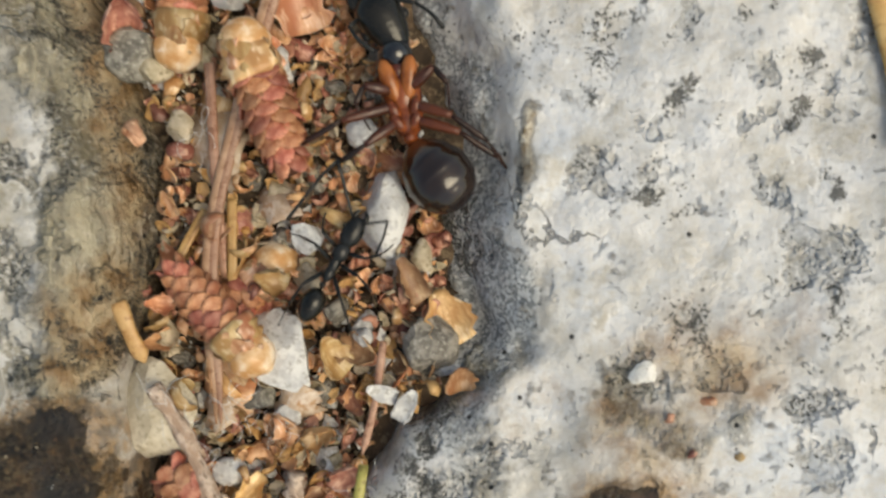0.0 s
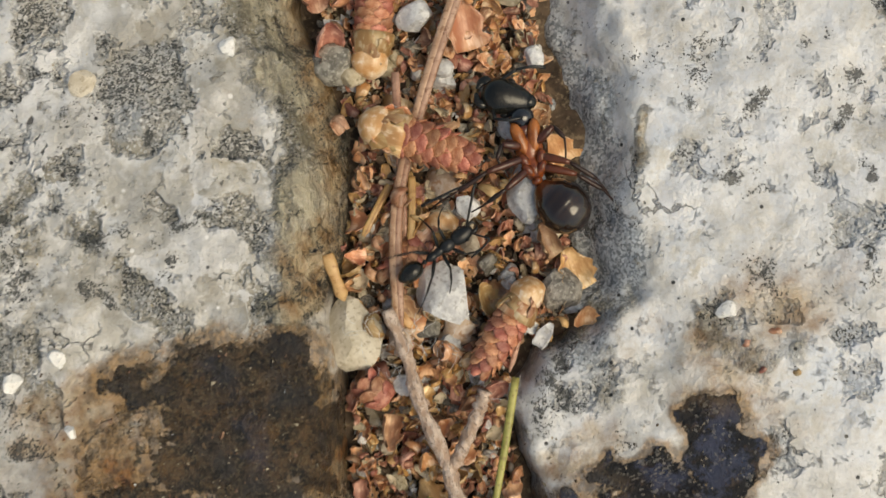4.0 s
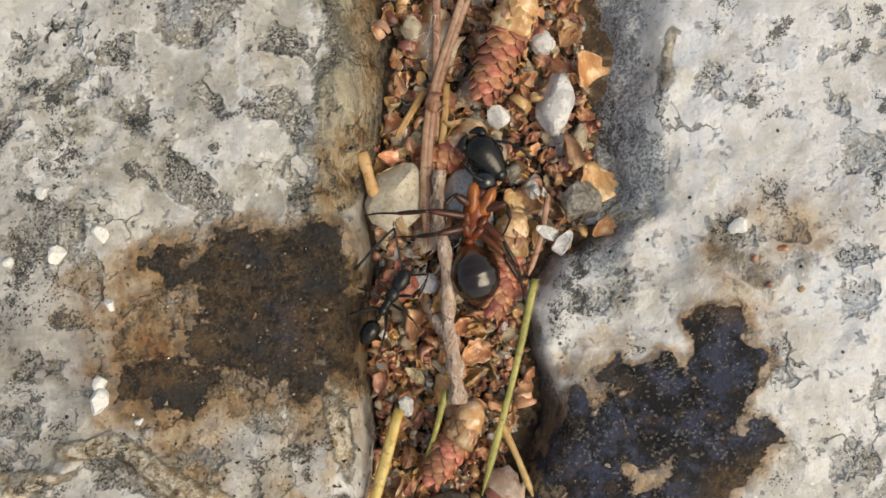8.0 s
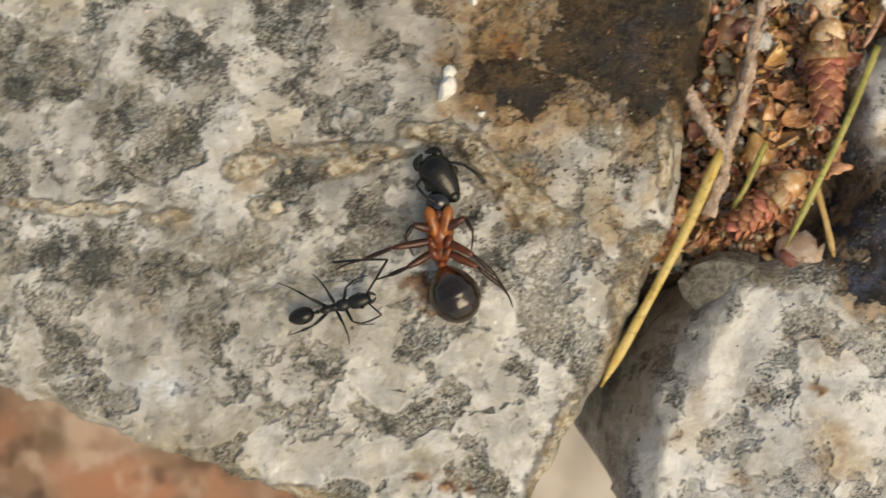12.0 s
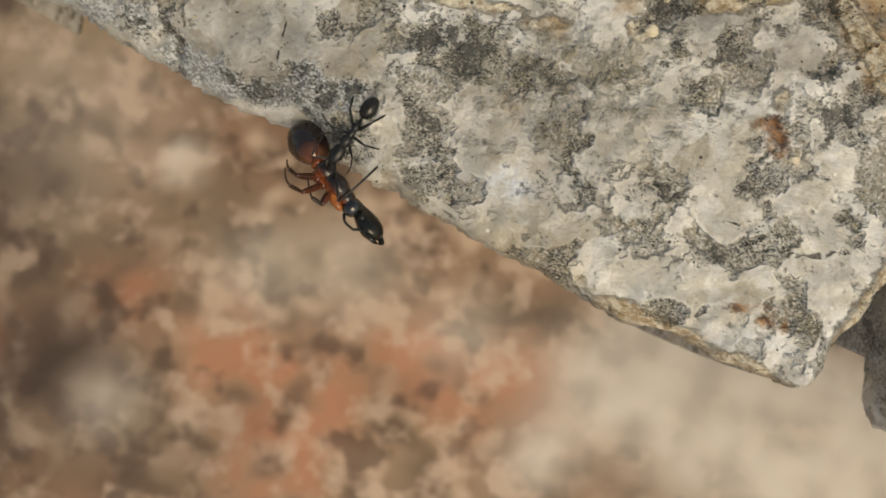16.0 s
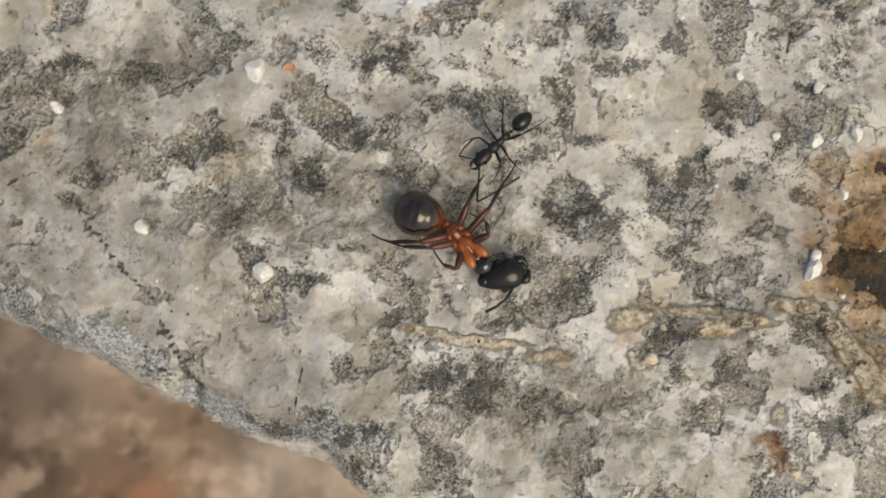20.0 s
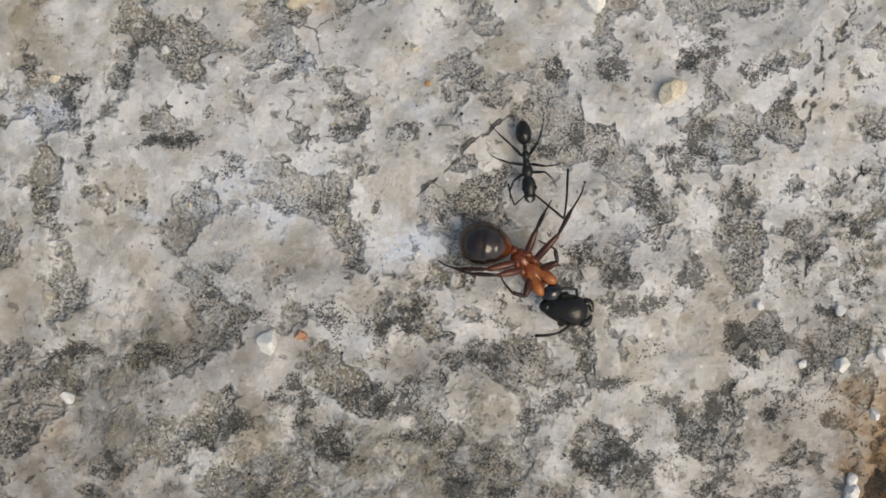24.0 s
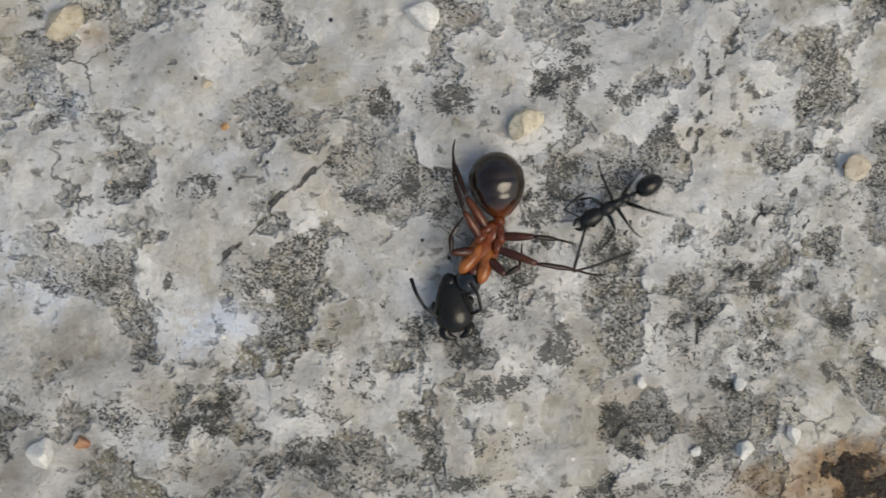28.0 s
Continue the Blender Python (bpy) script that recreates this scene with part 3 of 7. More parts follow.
def build_stone(name, label, outline, x0, x1, y0, y1, step, top, side, slope, seed, stone, hollow=False):
    """A block as one closed skin: a worn upper face with a rounded rim, sides, and a flat base on the ground."""
    xs, ys = np.arange(x0, x1 + step / 2, step), np.arange(y0, y1 + step / 2, step)
    gx, gy = np.meshgrid(xs, ys)
    HEIGHTS[stone] = stone_height(outline, top, side, slope, seed)
    z = HEIGHTS[stone](gx, gy)
    verts = np.stack([gx, gy, z], -1).reshape(-1, 3)
    ny_, nx_ = gx.shape
    idx = np.arange(nx_ * ny_).reshape(ny_, nx_)
    quads = np.stack([idx[:-1, :-1], idx[:-1, 1:], idx[1:, 1:], idx[1:, :-1]], -1).reshape(-1, 4)
    deep = (z.reshape(-1)[quads] < -60.9).all(1)
    quads = quads[~deep]
    border = np.concatenate([idx[0, :], idx[1:, -1], idx[-1, -2::-1], idx[-2:0:-1, 0]])
    low = verts[border].copy()
    low[:, 2] = -62
    n = len(verts)
    m = len(border)
    skirt = [[int(border[i]), n + i, n + (i + 1) % m, int(border[(i + 1) % m])] for i in range(m)]
    verts = np.vstack([verts, low])
    if hollow:  # the south flank recedes under the rim
        deep_by = np.clip(-3.2 - verts[:, 2], 0, 60)
        verts[:, 1] += np.where((verts[:, 1] < -5) & (verts[:, 0] < -3), 0.45 * deep_by, 0)
    else:  # the lower corner of the other block recedes too
        deep_by = np.clip(-9 - verts[:, 2], 0, 60) * (verts[:, 1] < -20)
        verts[:, 0] += 0.5 * deep_by
        verts[:, 1] += 0.3 * deep_by
    me = bpy.data.meshes.new(name)
    me.from_pydata((verts * S).tolist(), [], quads.tolist() + skirt)
    me.shade_smooth()
    me.materials.append(GRANITE)
    px, py = verts[:, 0], verts[:, 1]
    for kind in ("dark", "rust", "crust", "ochre", "pale", "blue", "slate", "olive", "clean", "violet", "grey", "cream"):
        a = me.attributes.new(kind, "FLOAT", "POINT")
        a.data.foreach_set("value", mask(stone, kind, px, py).astype(np.float32))
    near = np.full(len(px), 1.5)
    for run in FISSURES.get(stone, ()):
        q = bezier([(x, y, 0) for x, y in run], 4 * len(run))
        by_x, by_y = np.abs(verts[:, 0] - q[:, 0].mean()), np.abs(verts[:, 1] - q[:, 1].mean())
        some = np.nonzero((by_x < np.ptp(q[:, 0]) / 2 + 3) & (by_y < np.ptp(q[:, 1]) / 2 + 3))[0]
        px, py = verts[some, 0], verts[some, 1]
        wx, wy = 0.18 * field(px, py, 1.4, 81, 3), 0.18 * field(px, py, 1.4, 82, 3)
        for (ax, ay, _), (bx, by, _) in zip(q, q[1:]):
            t = np.clip(((px + wx - ax) * (bx - ax) + (py + wy - ay) * (by - ay)) / ((bx - ax) ** 2 + (by - ay) ** 2 + 1e-9), 0, 1)
            near[some] = np.minimum(near[some], np.hypot(px + wx - ax - t * (bx - ax), py + wy - ay - t * (by - ay)))
    a = me.attributes.new("fissure", "FLOAT", "POINT")
    a.data.foreach_set("value", near.astype(np.float32))
    ob = new(name, me)
    return tagged(ob, label, "stone")


stain_or_shading("a", "clean", -56.0, 26.8, 2.24, 1.92, 4)
stain_or_shading("a", "clean", -45.8, 21.1, 2.56, 1.60, 4)
stain_or_shading("a", "clean", -35.4, 24.1, 1.92, 1.28, 4)
stain_or_shading("a", "clean", -35.1, 19.3, 2.24, 1.28, 4)
stain_or_shading("a", "clean", -30.5, 22.5, 1.92, 1.44, 4)
stain_or_shading("a", "clean", -42.8, 15.5, 2.24, 1.28, 4, 0.8)
stain_or_shading("a", "clean", -52.0, 11.5, 1.92, 1.60, 4)
stain_or_shading("a", "clean", -39.3, 5.3, 1.60, 1.28, 4)
stain_or_shading("a", "clean", -19.4, 10.3, 2.88, 1.92, 4)
stain_or_shading("a", "clean", -21.2, 13.4, 2.56, 1.28, 4)
stain_or_shading("a", "clean", -20.4, 6.4, 1.60, 1.28, 4)
stain_or_shading("a", "clean", -9.6, 24.0, 1.60, 1.92, 4)
stain_or_shading("a", "clean", -40.2, 27.7, 2.56, 1.60, 4)
stain_or_shading("a", "clean", -16.2, 29.8, 1.60, 1.28, 4)
stain_or_shading("a", "clean", -49.7, 18.3, 0.96, 1.28, 4)
stain_or_shading("a", "clean", -24.2, 25.9, 1.28, 1.92, 4, 0.7)
stain_or_shading("a", "clean", -20.3, 26.2, 1.28, 1.28, 4)
stain_or_shading("a", "clean", -53.2, 14.5, 1.92, 0.96, 4)
stain_or_shading("a", "clean", -29.2, 28.5, 1.92, 1.28, 4)
stain_or_shading("a", "clean", -52.9, -3.0, 2.72, 1.70, 8)
stain_or_shading("a", "clean", -50.5, -5.4, 3.06, 2.38, 8)
stain_or_shading("a", "clean", -43.3, -5.5, 2.38, 2.72, 8)
stain_or_shading("a", "clean", -44.4, -2.6, 2.04, 2.04, 8)
stain_or_shading("a", "clean", -40.0, 4.9, 2.04, 1.02, 8)
stain_or_shading("a", "clean", -36.5, 1.9, 1.70, 1.02, 8)
stain_or_shading("a", "clean", -49.1, 10.5, 2.04, 1.36, 8)
stain_or_shading("a", "clean", -35.0, -2.0, 2.04, 1.36, 8)
stain_or_shading("a", "clean", -20.8, 7.4, 2.04, 2.04, 8)
stain_or_shading("a", "clean", -21.1, 9.8, 2.04, 1.70, 8)
stain_or_shading("a", "clean", -13.8, 8.7, 1.70, 1.70, 8)
stain_or_shading("a", "clean", -52.6, 2.1, 2.04, 2.04, 8)
stain_or_shading("a", "clean", -49.6, 4.9, 2.04, 1.36, 8)
stain_or_shading("a", "clean", -19.8, 10.3, 2.04, 1.36, 8)
stain_or_shading("a", "clean", -39.1, -9.4, 3.62, 2.30, 13)
stain_or_shading("a", "clean", -33.7, -5.1, 1.64, 1.32, 13)
stain_or_shading("a", "clean", -22.1, -5.5, 1.97, 1.32, 13)
stain_or_shading("a", "clean", -15.2, -13.6, 2.30, 1.32, 13)
stain_or_shading("a", "clean", -21.3, -16.4, 2.63, 1.32, 13)
stain_or_shading("a", "clean", -23.8, -12.6, 1.97, 1.64, 13)
stain_or_shading("a", "clean", -10.9, -17.7, 3.29, 0.99, 13)
stain_or_shading("a", "clean", 1.0, 19.0, 2.32, 0.87, -5)
stain_or_shading("a", "clean", -3.3, 19.1, 1.74, 1.16, -5)
stain_or_shading("a", "clean", -11.5, 14.0, 1.45, 1.74, -5)
stain_or_shading("a", "clean", 2.2, 13.4, 1.45, 1.74, -5)
stain_or_shading("a", "clean", -4.7, 13.4, 1.45, 1.45, -5)
stain_or_shading("a", "clean", -10.5, 3.8, 1.74, 1.16, -5)
stain_or_shading("b", "clean", 33, 18, 12, 22, 0, 0.42)
stain_or_shading("b", "clean", 34, -8, 10, 12, 0, 0.25)
stain_or_shading("b", "ochre", 29, 7.5, 4.5, 3, -20, 0.75)
stain_or_shading("b", "ochre", 27, 2, 3, 2.5, 0, 0.6)
stain_or_shading("a", "slate", -50.0, -8.9, 2.96, 0.99, -20, 0.9)
stain_or_shading("a", "slate", -41.6, -11.6, 3.95, 1.05, -15)
stain_or_shading("a", "slate", -34.3, -11.3, 3.62, 0.99, 13, 0.8)
stain_or_shading("a", "slate", -54.7, -7.6, 2.63, 0.85, -17, 0.8)
# lower left slope: shade of the surface turning from the light, as grey
stain_or_shading("a", "grey", -55.0, 0.9, 5.90, 4.16, 6)
stain_or_shading("a", "grey", -55.8, -4.7, 5.55, 3.12, 6)
stain_or_shading("a", "grey", -47.6, -2.9, 4.86, 2.78, 6, 0.8)
stain_or_shading("a", "grey", -57.8, 6.9, 3.12, 3.12, 6, 0.7)
stain_or_shading("a", "grey", -46.7, 9.0, 6.29, 3.43, 2, 0.8)
stain_or_shading("a", "grey", -40.3, 13.8, 4.00, 2.00, 2, 0.6)
stain_or_shading("a", "grey", -31.1, 8.6, 4.57, 1.72, 2, 0.7)
stain_or_shading("a", "grey", -22.7, 16.5, 4.00, 1.72, 2, 0.6)
stain_or_shading("a", "grey", -48.0, 15.8, 3.43, 2.29, 2, 0.6)
stain_or_shading("a", "grey", -11.5, -2.8, 5.81, 2.03, -5, 0.9)
stain_or_shading("a", "grey", -12.8, 1.7, 3.49, 2.61, -5, 0.7)
stain_or_shading("a", "grey", -2.9, -3.9, 4.07, 1.45, -5, 0.6)
stain_or_shading("a", "grey", -11.1, 7.4, 2.61, 2.32, -5, 0.5)
stain_or_shading("a", "grey", -22.3, -11.6, 7.32, 4.88, 3, 0.6)
stain_or_shading("a", "grey", -27.4, -1.0, 6.10, 4.88, 3, 0.5)
stain_or_shading("a", "cream", -8.8, 0.6, 1.60, 0.35, 1, 0.9)
stain_or_shading("a", "cream", -6.4, -0.5, 1.44, 0.51, -34)
stain_or_shading("a", "cream", -4.6, -1.9, 1.44, 0.58, -39)
stain_or_shading("a", "cream", -2.2, -3.3, 1.60, 0.51, -34, 0.9)
stain_or_shading("a", "cream", 4.1, -0.6, 0.38, 1.92, 6, 0.9)
stain_or_shading("a", "cream", 3.5, -5.0, 1.44, 0.96, 6, 0.6)
stain_or_shading("a", "cream", -0.9, -16.8, 0.80, 3.52, -16, 0.7)
stain_or_shading("a", "cream", 2.5, -8.0, 0.96, 1.92, -19, 0.6)
stain_or_shading("a", "cream", -8.6, -6.0, 0.64, 0.64, 6, 0.6)
stain_or_shading("a", "cream", -27.7, -4.7, 1.64, 0.33, 8, 0.8)
stain_or_shading("a", "cream", -18.2, -2.0, 1.32, 0.59, 13, 0.9)
stain_or_shading("a", "cream", -14.1, -0.9, 1.97, 0.39, 5, 0.7)
stain_or_shading("a", "cream", -22.9, -5.0, 1.32, 0.46, 13, 0.6)
stain_or_shading("a", "cream", -11.0, -1.2, 1.64, 0.33, 13, 0.7)
stain_or_shading("a", "cream", -14.0, -20.1, 1.97, 0.46, -9)
stain_or_shading("a", "cream", -10.4, -21.0, 2.30, 0.46, -19)
stain_or_shading("a", "cream", -6.6, -21.8, 2.30, 0.46, -7)
stain_or_shading("a", "cream", -30.2, -4.7, 1.70, 0.27, 8, 0.8)
stain_or_shading("a", "cream", -26.1, -4.7, 1.70, 0.27, 8, 0.8)
stain_or_shading("a", "cream", -13.2, -1.8, 1.70, 0.54, 8, 0.8)
stain_or_shading("a", "cream", -17.3, -4.3, 0.68, 0.51, 8, 0.8)
stain_or_shading("a", "cream", -5.8, -0.8, 2.04, 0.54, -42)
stain_or_shading("a", "cream", -3.9, -2.5, 1.70, 0.54, -42)
stain_or_shading("a", "cream", -8.7, 0.5, 1.70, 0.27, 8, 0.7)
stain_or_shading("a", "ochre", -4.2, 0.4, 2.88, 1.28, -19, 0.9)
stain_or_shading("a", "ochre", -1.7, 1.9, 2.56, 1.44, 6, 0.9)
stain_or_shading("a", "ochre", -7.8, 2.4, 1.60, 0.80, 6, 0.8)
stain_or_shading("a", "ochre", 0.8, -3.6, 1.60, 0.80, 6, 0.9)
stain_or_shading("a", "ochre", -6.9, 8.6, 2.04, 1.70, 8, 0.8)
stain_or_shading("a", "ochre", -4.8, 5.5, 2.38, 2.04, 8)
stain_or_shading("a", "ochre", -6.5, 2.5, 2.38, 1.36, 8, 0.9)
stain_or_shading("a", "ochre", -18.7, -3.5, 2.04, 0.85, 8, 0.6)
stain_or_shading("a", "ochre", -22.5, -5.7, 1.36, 1.36, 8, 0.5)
stain_or_shading("a", "ochre", -18.6, 3.3, 1.36, 1.36, 8, 0.5)
stain_or_shading("a", "ochre", -8.5, 9.7, 1.28, 0.96, 4, 0.8)
stain_or_shading("a", "ochre", -7.1, 7.8, 1.28, 1.92, 4, 0.9)
stain_or_shading("a", "ochre", -11.9, 10.8, 1.92, 0.96, 4, 0.5)
stain_or_shading("a", "ochre", -55.1, 3.1, 2.56, 1.92, 4, 0.5)
stain_or_shading("a", "ochre", -46.6, 23.6, 1.92, 1.60, 4, 0.4)
stain_or_shading("a", "ochre", -27.5, 26.6, 1.28, 1.92, 4, 0.35)
stain_or_shading("a", "ochre", -19.8, 29.2, 1.92, 1.60, 4, 0.35)
stain_or_shading("a", "dark", 0.3, -1.6, 1.28, 1.12, 6)
stain_or_shading("a", "dark", 2.3, -1.6, 0.96, 0.80, 6)
stain_or_shading("a", "dark", -7.3, -0.7, 0.96, 0.70, 6)
stain_or_shading("a", "dark", -6.4, -3.8, 0.64, 0.80, 6)
stain_or_shading("a", "dark", -3.5, -4.2, 0.48, 0.96, 6)
stain_or_shading("a", "dark", -4.3, -6.1, 0.80, 1.12, 6)
stain_or_shading("a", "dark", -9.1, -7.5, 0.64, 0.80, 6)
stain_or_shading("a", "slate", 2.1, 3.1, 2.24, 1.76, 6, 0.8)
stain_or_shading("b", "dark", 27.7, 9.4, 1.27, 0.85, -11, 0.7)
stain_or_shading("b", "dark", 30.4, 10.0, 0.85, 0.64, -11, 0.5)
stain_or_shading("b", "dark", 33.4, 18.0, 1.17, 1.91, -11, 0.7)
stain_or_shading("b", "dark", 29.1, 17.6, 0.64, 0.85, -11, 0.9)
stain_or_shading("b", "dark", 33.5, 12.6, 0.53, 0.53, -11, 0.8)
stain_or_shading("b", "blue", 31.6, 4.6, 1.06, 1.27, -11, 0.8)
stain_or_shading("b", "blue", 24.7, 16.2, 1.27, 2.55, -11, 0.6)
stain_or_shading("b", "blue", 22.3, 7.6, 1.27, 1.70, -11, 0.5)
stain_or_shading("b", "blue", 26.4, 20.7, 1.27, 0.85, -11, 0.6)
stain_or_shading("b", "cream", 23.4, 17.1, 0.30, 1.48, -11, 0.6)
stain_or_shading("b", "cream", 25.2, 7.3, 0.85, 1.06, -11, 0.35)
stain_or_shading("a", "grey", -48.8, -6.9, 4.93, 1.97, 13, 0.9)
stain_or_shading("a", "grey", -40.3, -7.0, 4.93, 2.30, 13, 0.6)
stain_or_shading("a", "grey", -36.1, -10.7, 4.93, 1.64, 13, 0.9)
stain_or_shading("b", "pale", 13, -23, 11, 9, 0, 1)
stain_or_shading("b", "pale", 22, -15, 9, 8, 0, 0.9)
stain_or_shading("a", "dark", -38.1, -12.0, 3.99, 1.13, -18, 0.95)
stain_or_shading("a", "dark", -32.4, -13.3, 3.66, 1.13, -18, 0.95)
stain_or_shading("a", "dark", -46.3, -9.2, 2.66, 0.86, -21, 0.8)
stain_or_shading("a", "slate", -36.6, -12.6, 4.32, 0.86, -18, 0.8)
stain_or_shading("a", "slate", -48.3, -8.0, 3.66, 0.80, -21, 0.8)
stain_or_shading("b", "slate", 18.2, 8.6, 1.27, 1.70, -10, 0.75)
stain_or_shading("b", "slate", 19.2, 7.0, 1.13, 1.13, -10, 0.6)
stain_or_shading("b", "slate", 16.9, 6.8, 0.71, 1.70, -10, 0.6)
stain_or_shading("b", "blue", 18.7, 8.8, 1.98, 1.98, -10, 0.7)
stain_or_shading("b", "blue", 29.5, 5.1, 1.70, 1.41, -10, 0.7)
stain_or_shading("b", "blue", 32.4, 8.1, 1.41, 1.41, -10, 0.5)
stain_or_shading("b", "blue", 26.4, 2.2, 1.13, 1.70, -10, 0.5)
stain_or_shading("b", "dark", 28.3, 9.4, 1.13, 0.99, -10, 0.9)
stain_or_shading("b", "dark", 31.1, 7.7, 0.85, 1.13, -10, 0.6)
stain_or_shading("b", "dark", 31.7, 4.2, 1.13, 1.70, -10, 0.45)
stain_or_shading("b", "dark", 33.6, 8.4, 0.85, 1.13, -10, 0.7)
stain_or_shading("b", "ochre", 25.1, 5.9, 1.70, 1.70, -10, 0.8)
stain_or_shading("b", "ochre", 26.1, 8.6, 1.41, 1.41, -10, 0.7)
stain_or_shading("b", "ochre", 20.5, 6.2, 1.70, 0.85, -10, 0.5)
stain_or_shading("a", "grey", -8.3, 5.4, 5.23, 2.62, -7, 0.9)
stain_or_shading("a", "grey", -4.6, -0.3, 5.23, 2.33, -7, 0.9)
stain_or_shading("a", "grey", 1.7, -1.0, 2.62, 2.03, -7, 0.7)
# more grey for the shaded lower left slope
stain_or_shading("a", "grey", -55.6, -2.7, 6.65, 2.66, 12, 0.8)
stain_or_shading("a", "grey", -38.1, -9.8, 6.79, 2.72, 9, 0.8)
stain_or_shading("a", "blue", -34.5, 15.4, 2.20, 1.10, 2)
stain_or_shading("a", "blue", -36.2, 16.2, 1.10, 1.10, 2, 0.8)
stain_or_shading("a", "blue", -43.5, 17.1, 1.65, 1.37, 2, 0.8)
stain_or_shading("a", "blue", -42.7, 26.1, 1.37, 0.82, 2, 0.8)
stain_or_shading("b", "clean", 24.6, 12.4, 2.66, 3.25, -5)
stain_or_shading("b", "clean", 29.9, 11.0, 1.77, 1.77, -5)
stain_or_shading("b", "clean", 18.6, 1.3, 1.48, 1.18, -5)
stain_or_shading("b", "clean", 24.1, 16.6, 1.18, 1.77, -5)
stain_or_shading("b", "clean", 27.3, -5.9, 1.77, 2.37, -5)
stain_or_shading("b", "clean", 21.7, 3.1, 1.77, 1.18, -5)
stain_or_shading("b", "clean", 28.5, 5.2, 1.77, 1.77, -5)
stain_or_shading("b", "violet", 18.1, -3.8, 4.44, 3.85, -5)
stain_or_shading("b", "violet", 23.5, -0.7, 3.85, 3.55, -5)
stain_or_shading("b", "violet", 21.9, 1.9, 2.66, 1.77, -5)
stain_or_shading("b", "violet", 15.9, -5.4, 2.66, 2.66, -5)
stain_or_shading("a", "dark", -49.6, 21.2, 2.24, 0.71, 4)
stain_or_shading("a", "dark", -53.1, 25.8, 1.28, 0.96, 4)
stain_or_shading("a", "dark", -55.5, 24.5, 0.64, 0.64, 4)
stain_or_shading("a", "dark", -56.7, 22.6, 1.28, 1.28, 4)
stain_or_shading("a", "dark", -46.3, 19.2, 1.92, 0.96, 4, 0.8)
stain_or_shading("a", "dark", -53.8, 17.7, 1.60, 1.28, 4, 0.5)
stain_or_shading("a", "dark", -40.2, 18.3, 1.60, 0.80, 4)
stain_or_shading("a", "dark", -36.6, 17.9, 0.64, 0.64, 4)
stain_or_shading("a", "dark", -35.3, 22.0, 1.12, 0.58, 4)
stain_or_shading("a", "dark", -39.2, 22.2, 1.28, 0.80, 4)
stain_or_shading("a", "dark", -42.0, 26.2, 1.92, 1.28, 4, 0.5)
stain_or_shading("a", "dark", -37.3, 27.6, 0.64, 0.48, 4)
stain_or_shading("a", "dark", -21.2, 19.9, 1.44, 1.92, 4)
stain_or_shading("a", "dark", -17.8, 23.1, 1.28, 1.44, 4)
stain_or_shading("a", "dark", -24.3, 22.0, 0.80, 1.60, 4)
stain_or_shading("a", "dark", -17.8, 28.7, 1.60, 1.28, 4)
stain_or_shading("a", "dark", -12.7, 26.1, 0.96, 1.28, 4)
stain_or_shading("a", "dark", -14.1, 28.3, 1.28, 0.64, 4)
stain_or_shading("a", "dark", -39.0, 11.3, 2.88, 1.44, 4, 0.65)
stain_or_shading("a", "dark", -44.2, 12.3, 3.85, 1.12, 4, 0.55)
stain_or_shading("a", "dark", -48.2, 11.4, 1.92, 0.96, 4, 0.45)
stain_or_shading("a", "dark", -45.2, 4.6, 1.92, 1.12, 4)
stain_or_shading("a", "dark", -38.5, 2.8, 1.92, 1.44, 4)
stain_or_shading("a", "dark", -35.5, 6.1, 1.92, 0.96, 4)
stain_or_shading("a", "dark", -42.2, 6.4, 1.28, 1.44, 4)
stain_or_shading("a", "dark", -29.0, 9.4, 1.92, 2.24, 4, 0.65)
stain_or_shading("a", "dark", -29.5, 12.2, 1.60, 2.24, 4, 0.65)
stain_or_shading("a", "dark", -26.3, 6.7, 1.60, 1.12, 4)
stain_or_shading("a", "dark", -22.8, 8.5, 1.28, 1.12, 4)
stain_or_shading("a", "dark", -21.9, 3.8, 1.92, 1.12, 4)
stain_or_shading("a", "dark", -51.6, 6.7, 1.92, 0.96, 4, 0.6)
stain_or_shading("a", "dark", -54.2, 7.8, 1.28, 0.64, 4)
stain_or_shading("a", "dark", -14.0, 8.1, 1.28, 0.96, 4)
stain_or_shading("a", "dark", -18.9, 7.1, 1.28, 1.28, 4)
stain_or_shading("a", "dark", -8.8, 7.7, 1.28, 0.96, 4)
stain_or_shading("a", "dark", -8.3, 17.8, 1.12, 0.80, 4)
stain_or_shading("a", "dark", -12.1, 15.6, 2.56, 1.92, 4, 0.45)
stain_or_shading("a", "dark", -34.1, 6.7, 1.87, 1.53, 8)
stain_or_shading("a", "dark", -38.1, 3.4, 1.87, 1.53, 8)
stain_or_shading("a", "dark", -30.3, 1.0, 1.87, 1.19, 8)
stain_or_shading("a", "dark", -25.4, 0.3, 1.70, 1.53, 8)
stain_or_shading("a", "dark", -22.4, 3.8, 2.04, 1.53, 8)
stain_or_shading("a", "dark", -21.3, 0.2, 2.38, 1.70, 8, 0.7)
stain_or_shading("a", "dark", -26.5, -6.6, 2.72, 1.53, 8)
stain_or_shading("a", "dark", -17.1, 5.2, 2.72, 1.70, 8, 0.7)
stain_or_shading("a", "dark", -15.4, 2.7, 1.70, 1.70, 8, 0.8)
stain_or_shading("a", "dark", -11.6, 1.8, 2.72, 1.53, 8, 0.6)
stain_or_shading("a", "dark", -36.8, 8.7, 3.40, 1.70, 8, 0.5)
stain_or_shading("a", "dark", -44.0, 10.9, 4.07, 1.53, 8, 0.5)
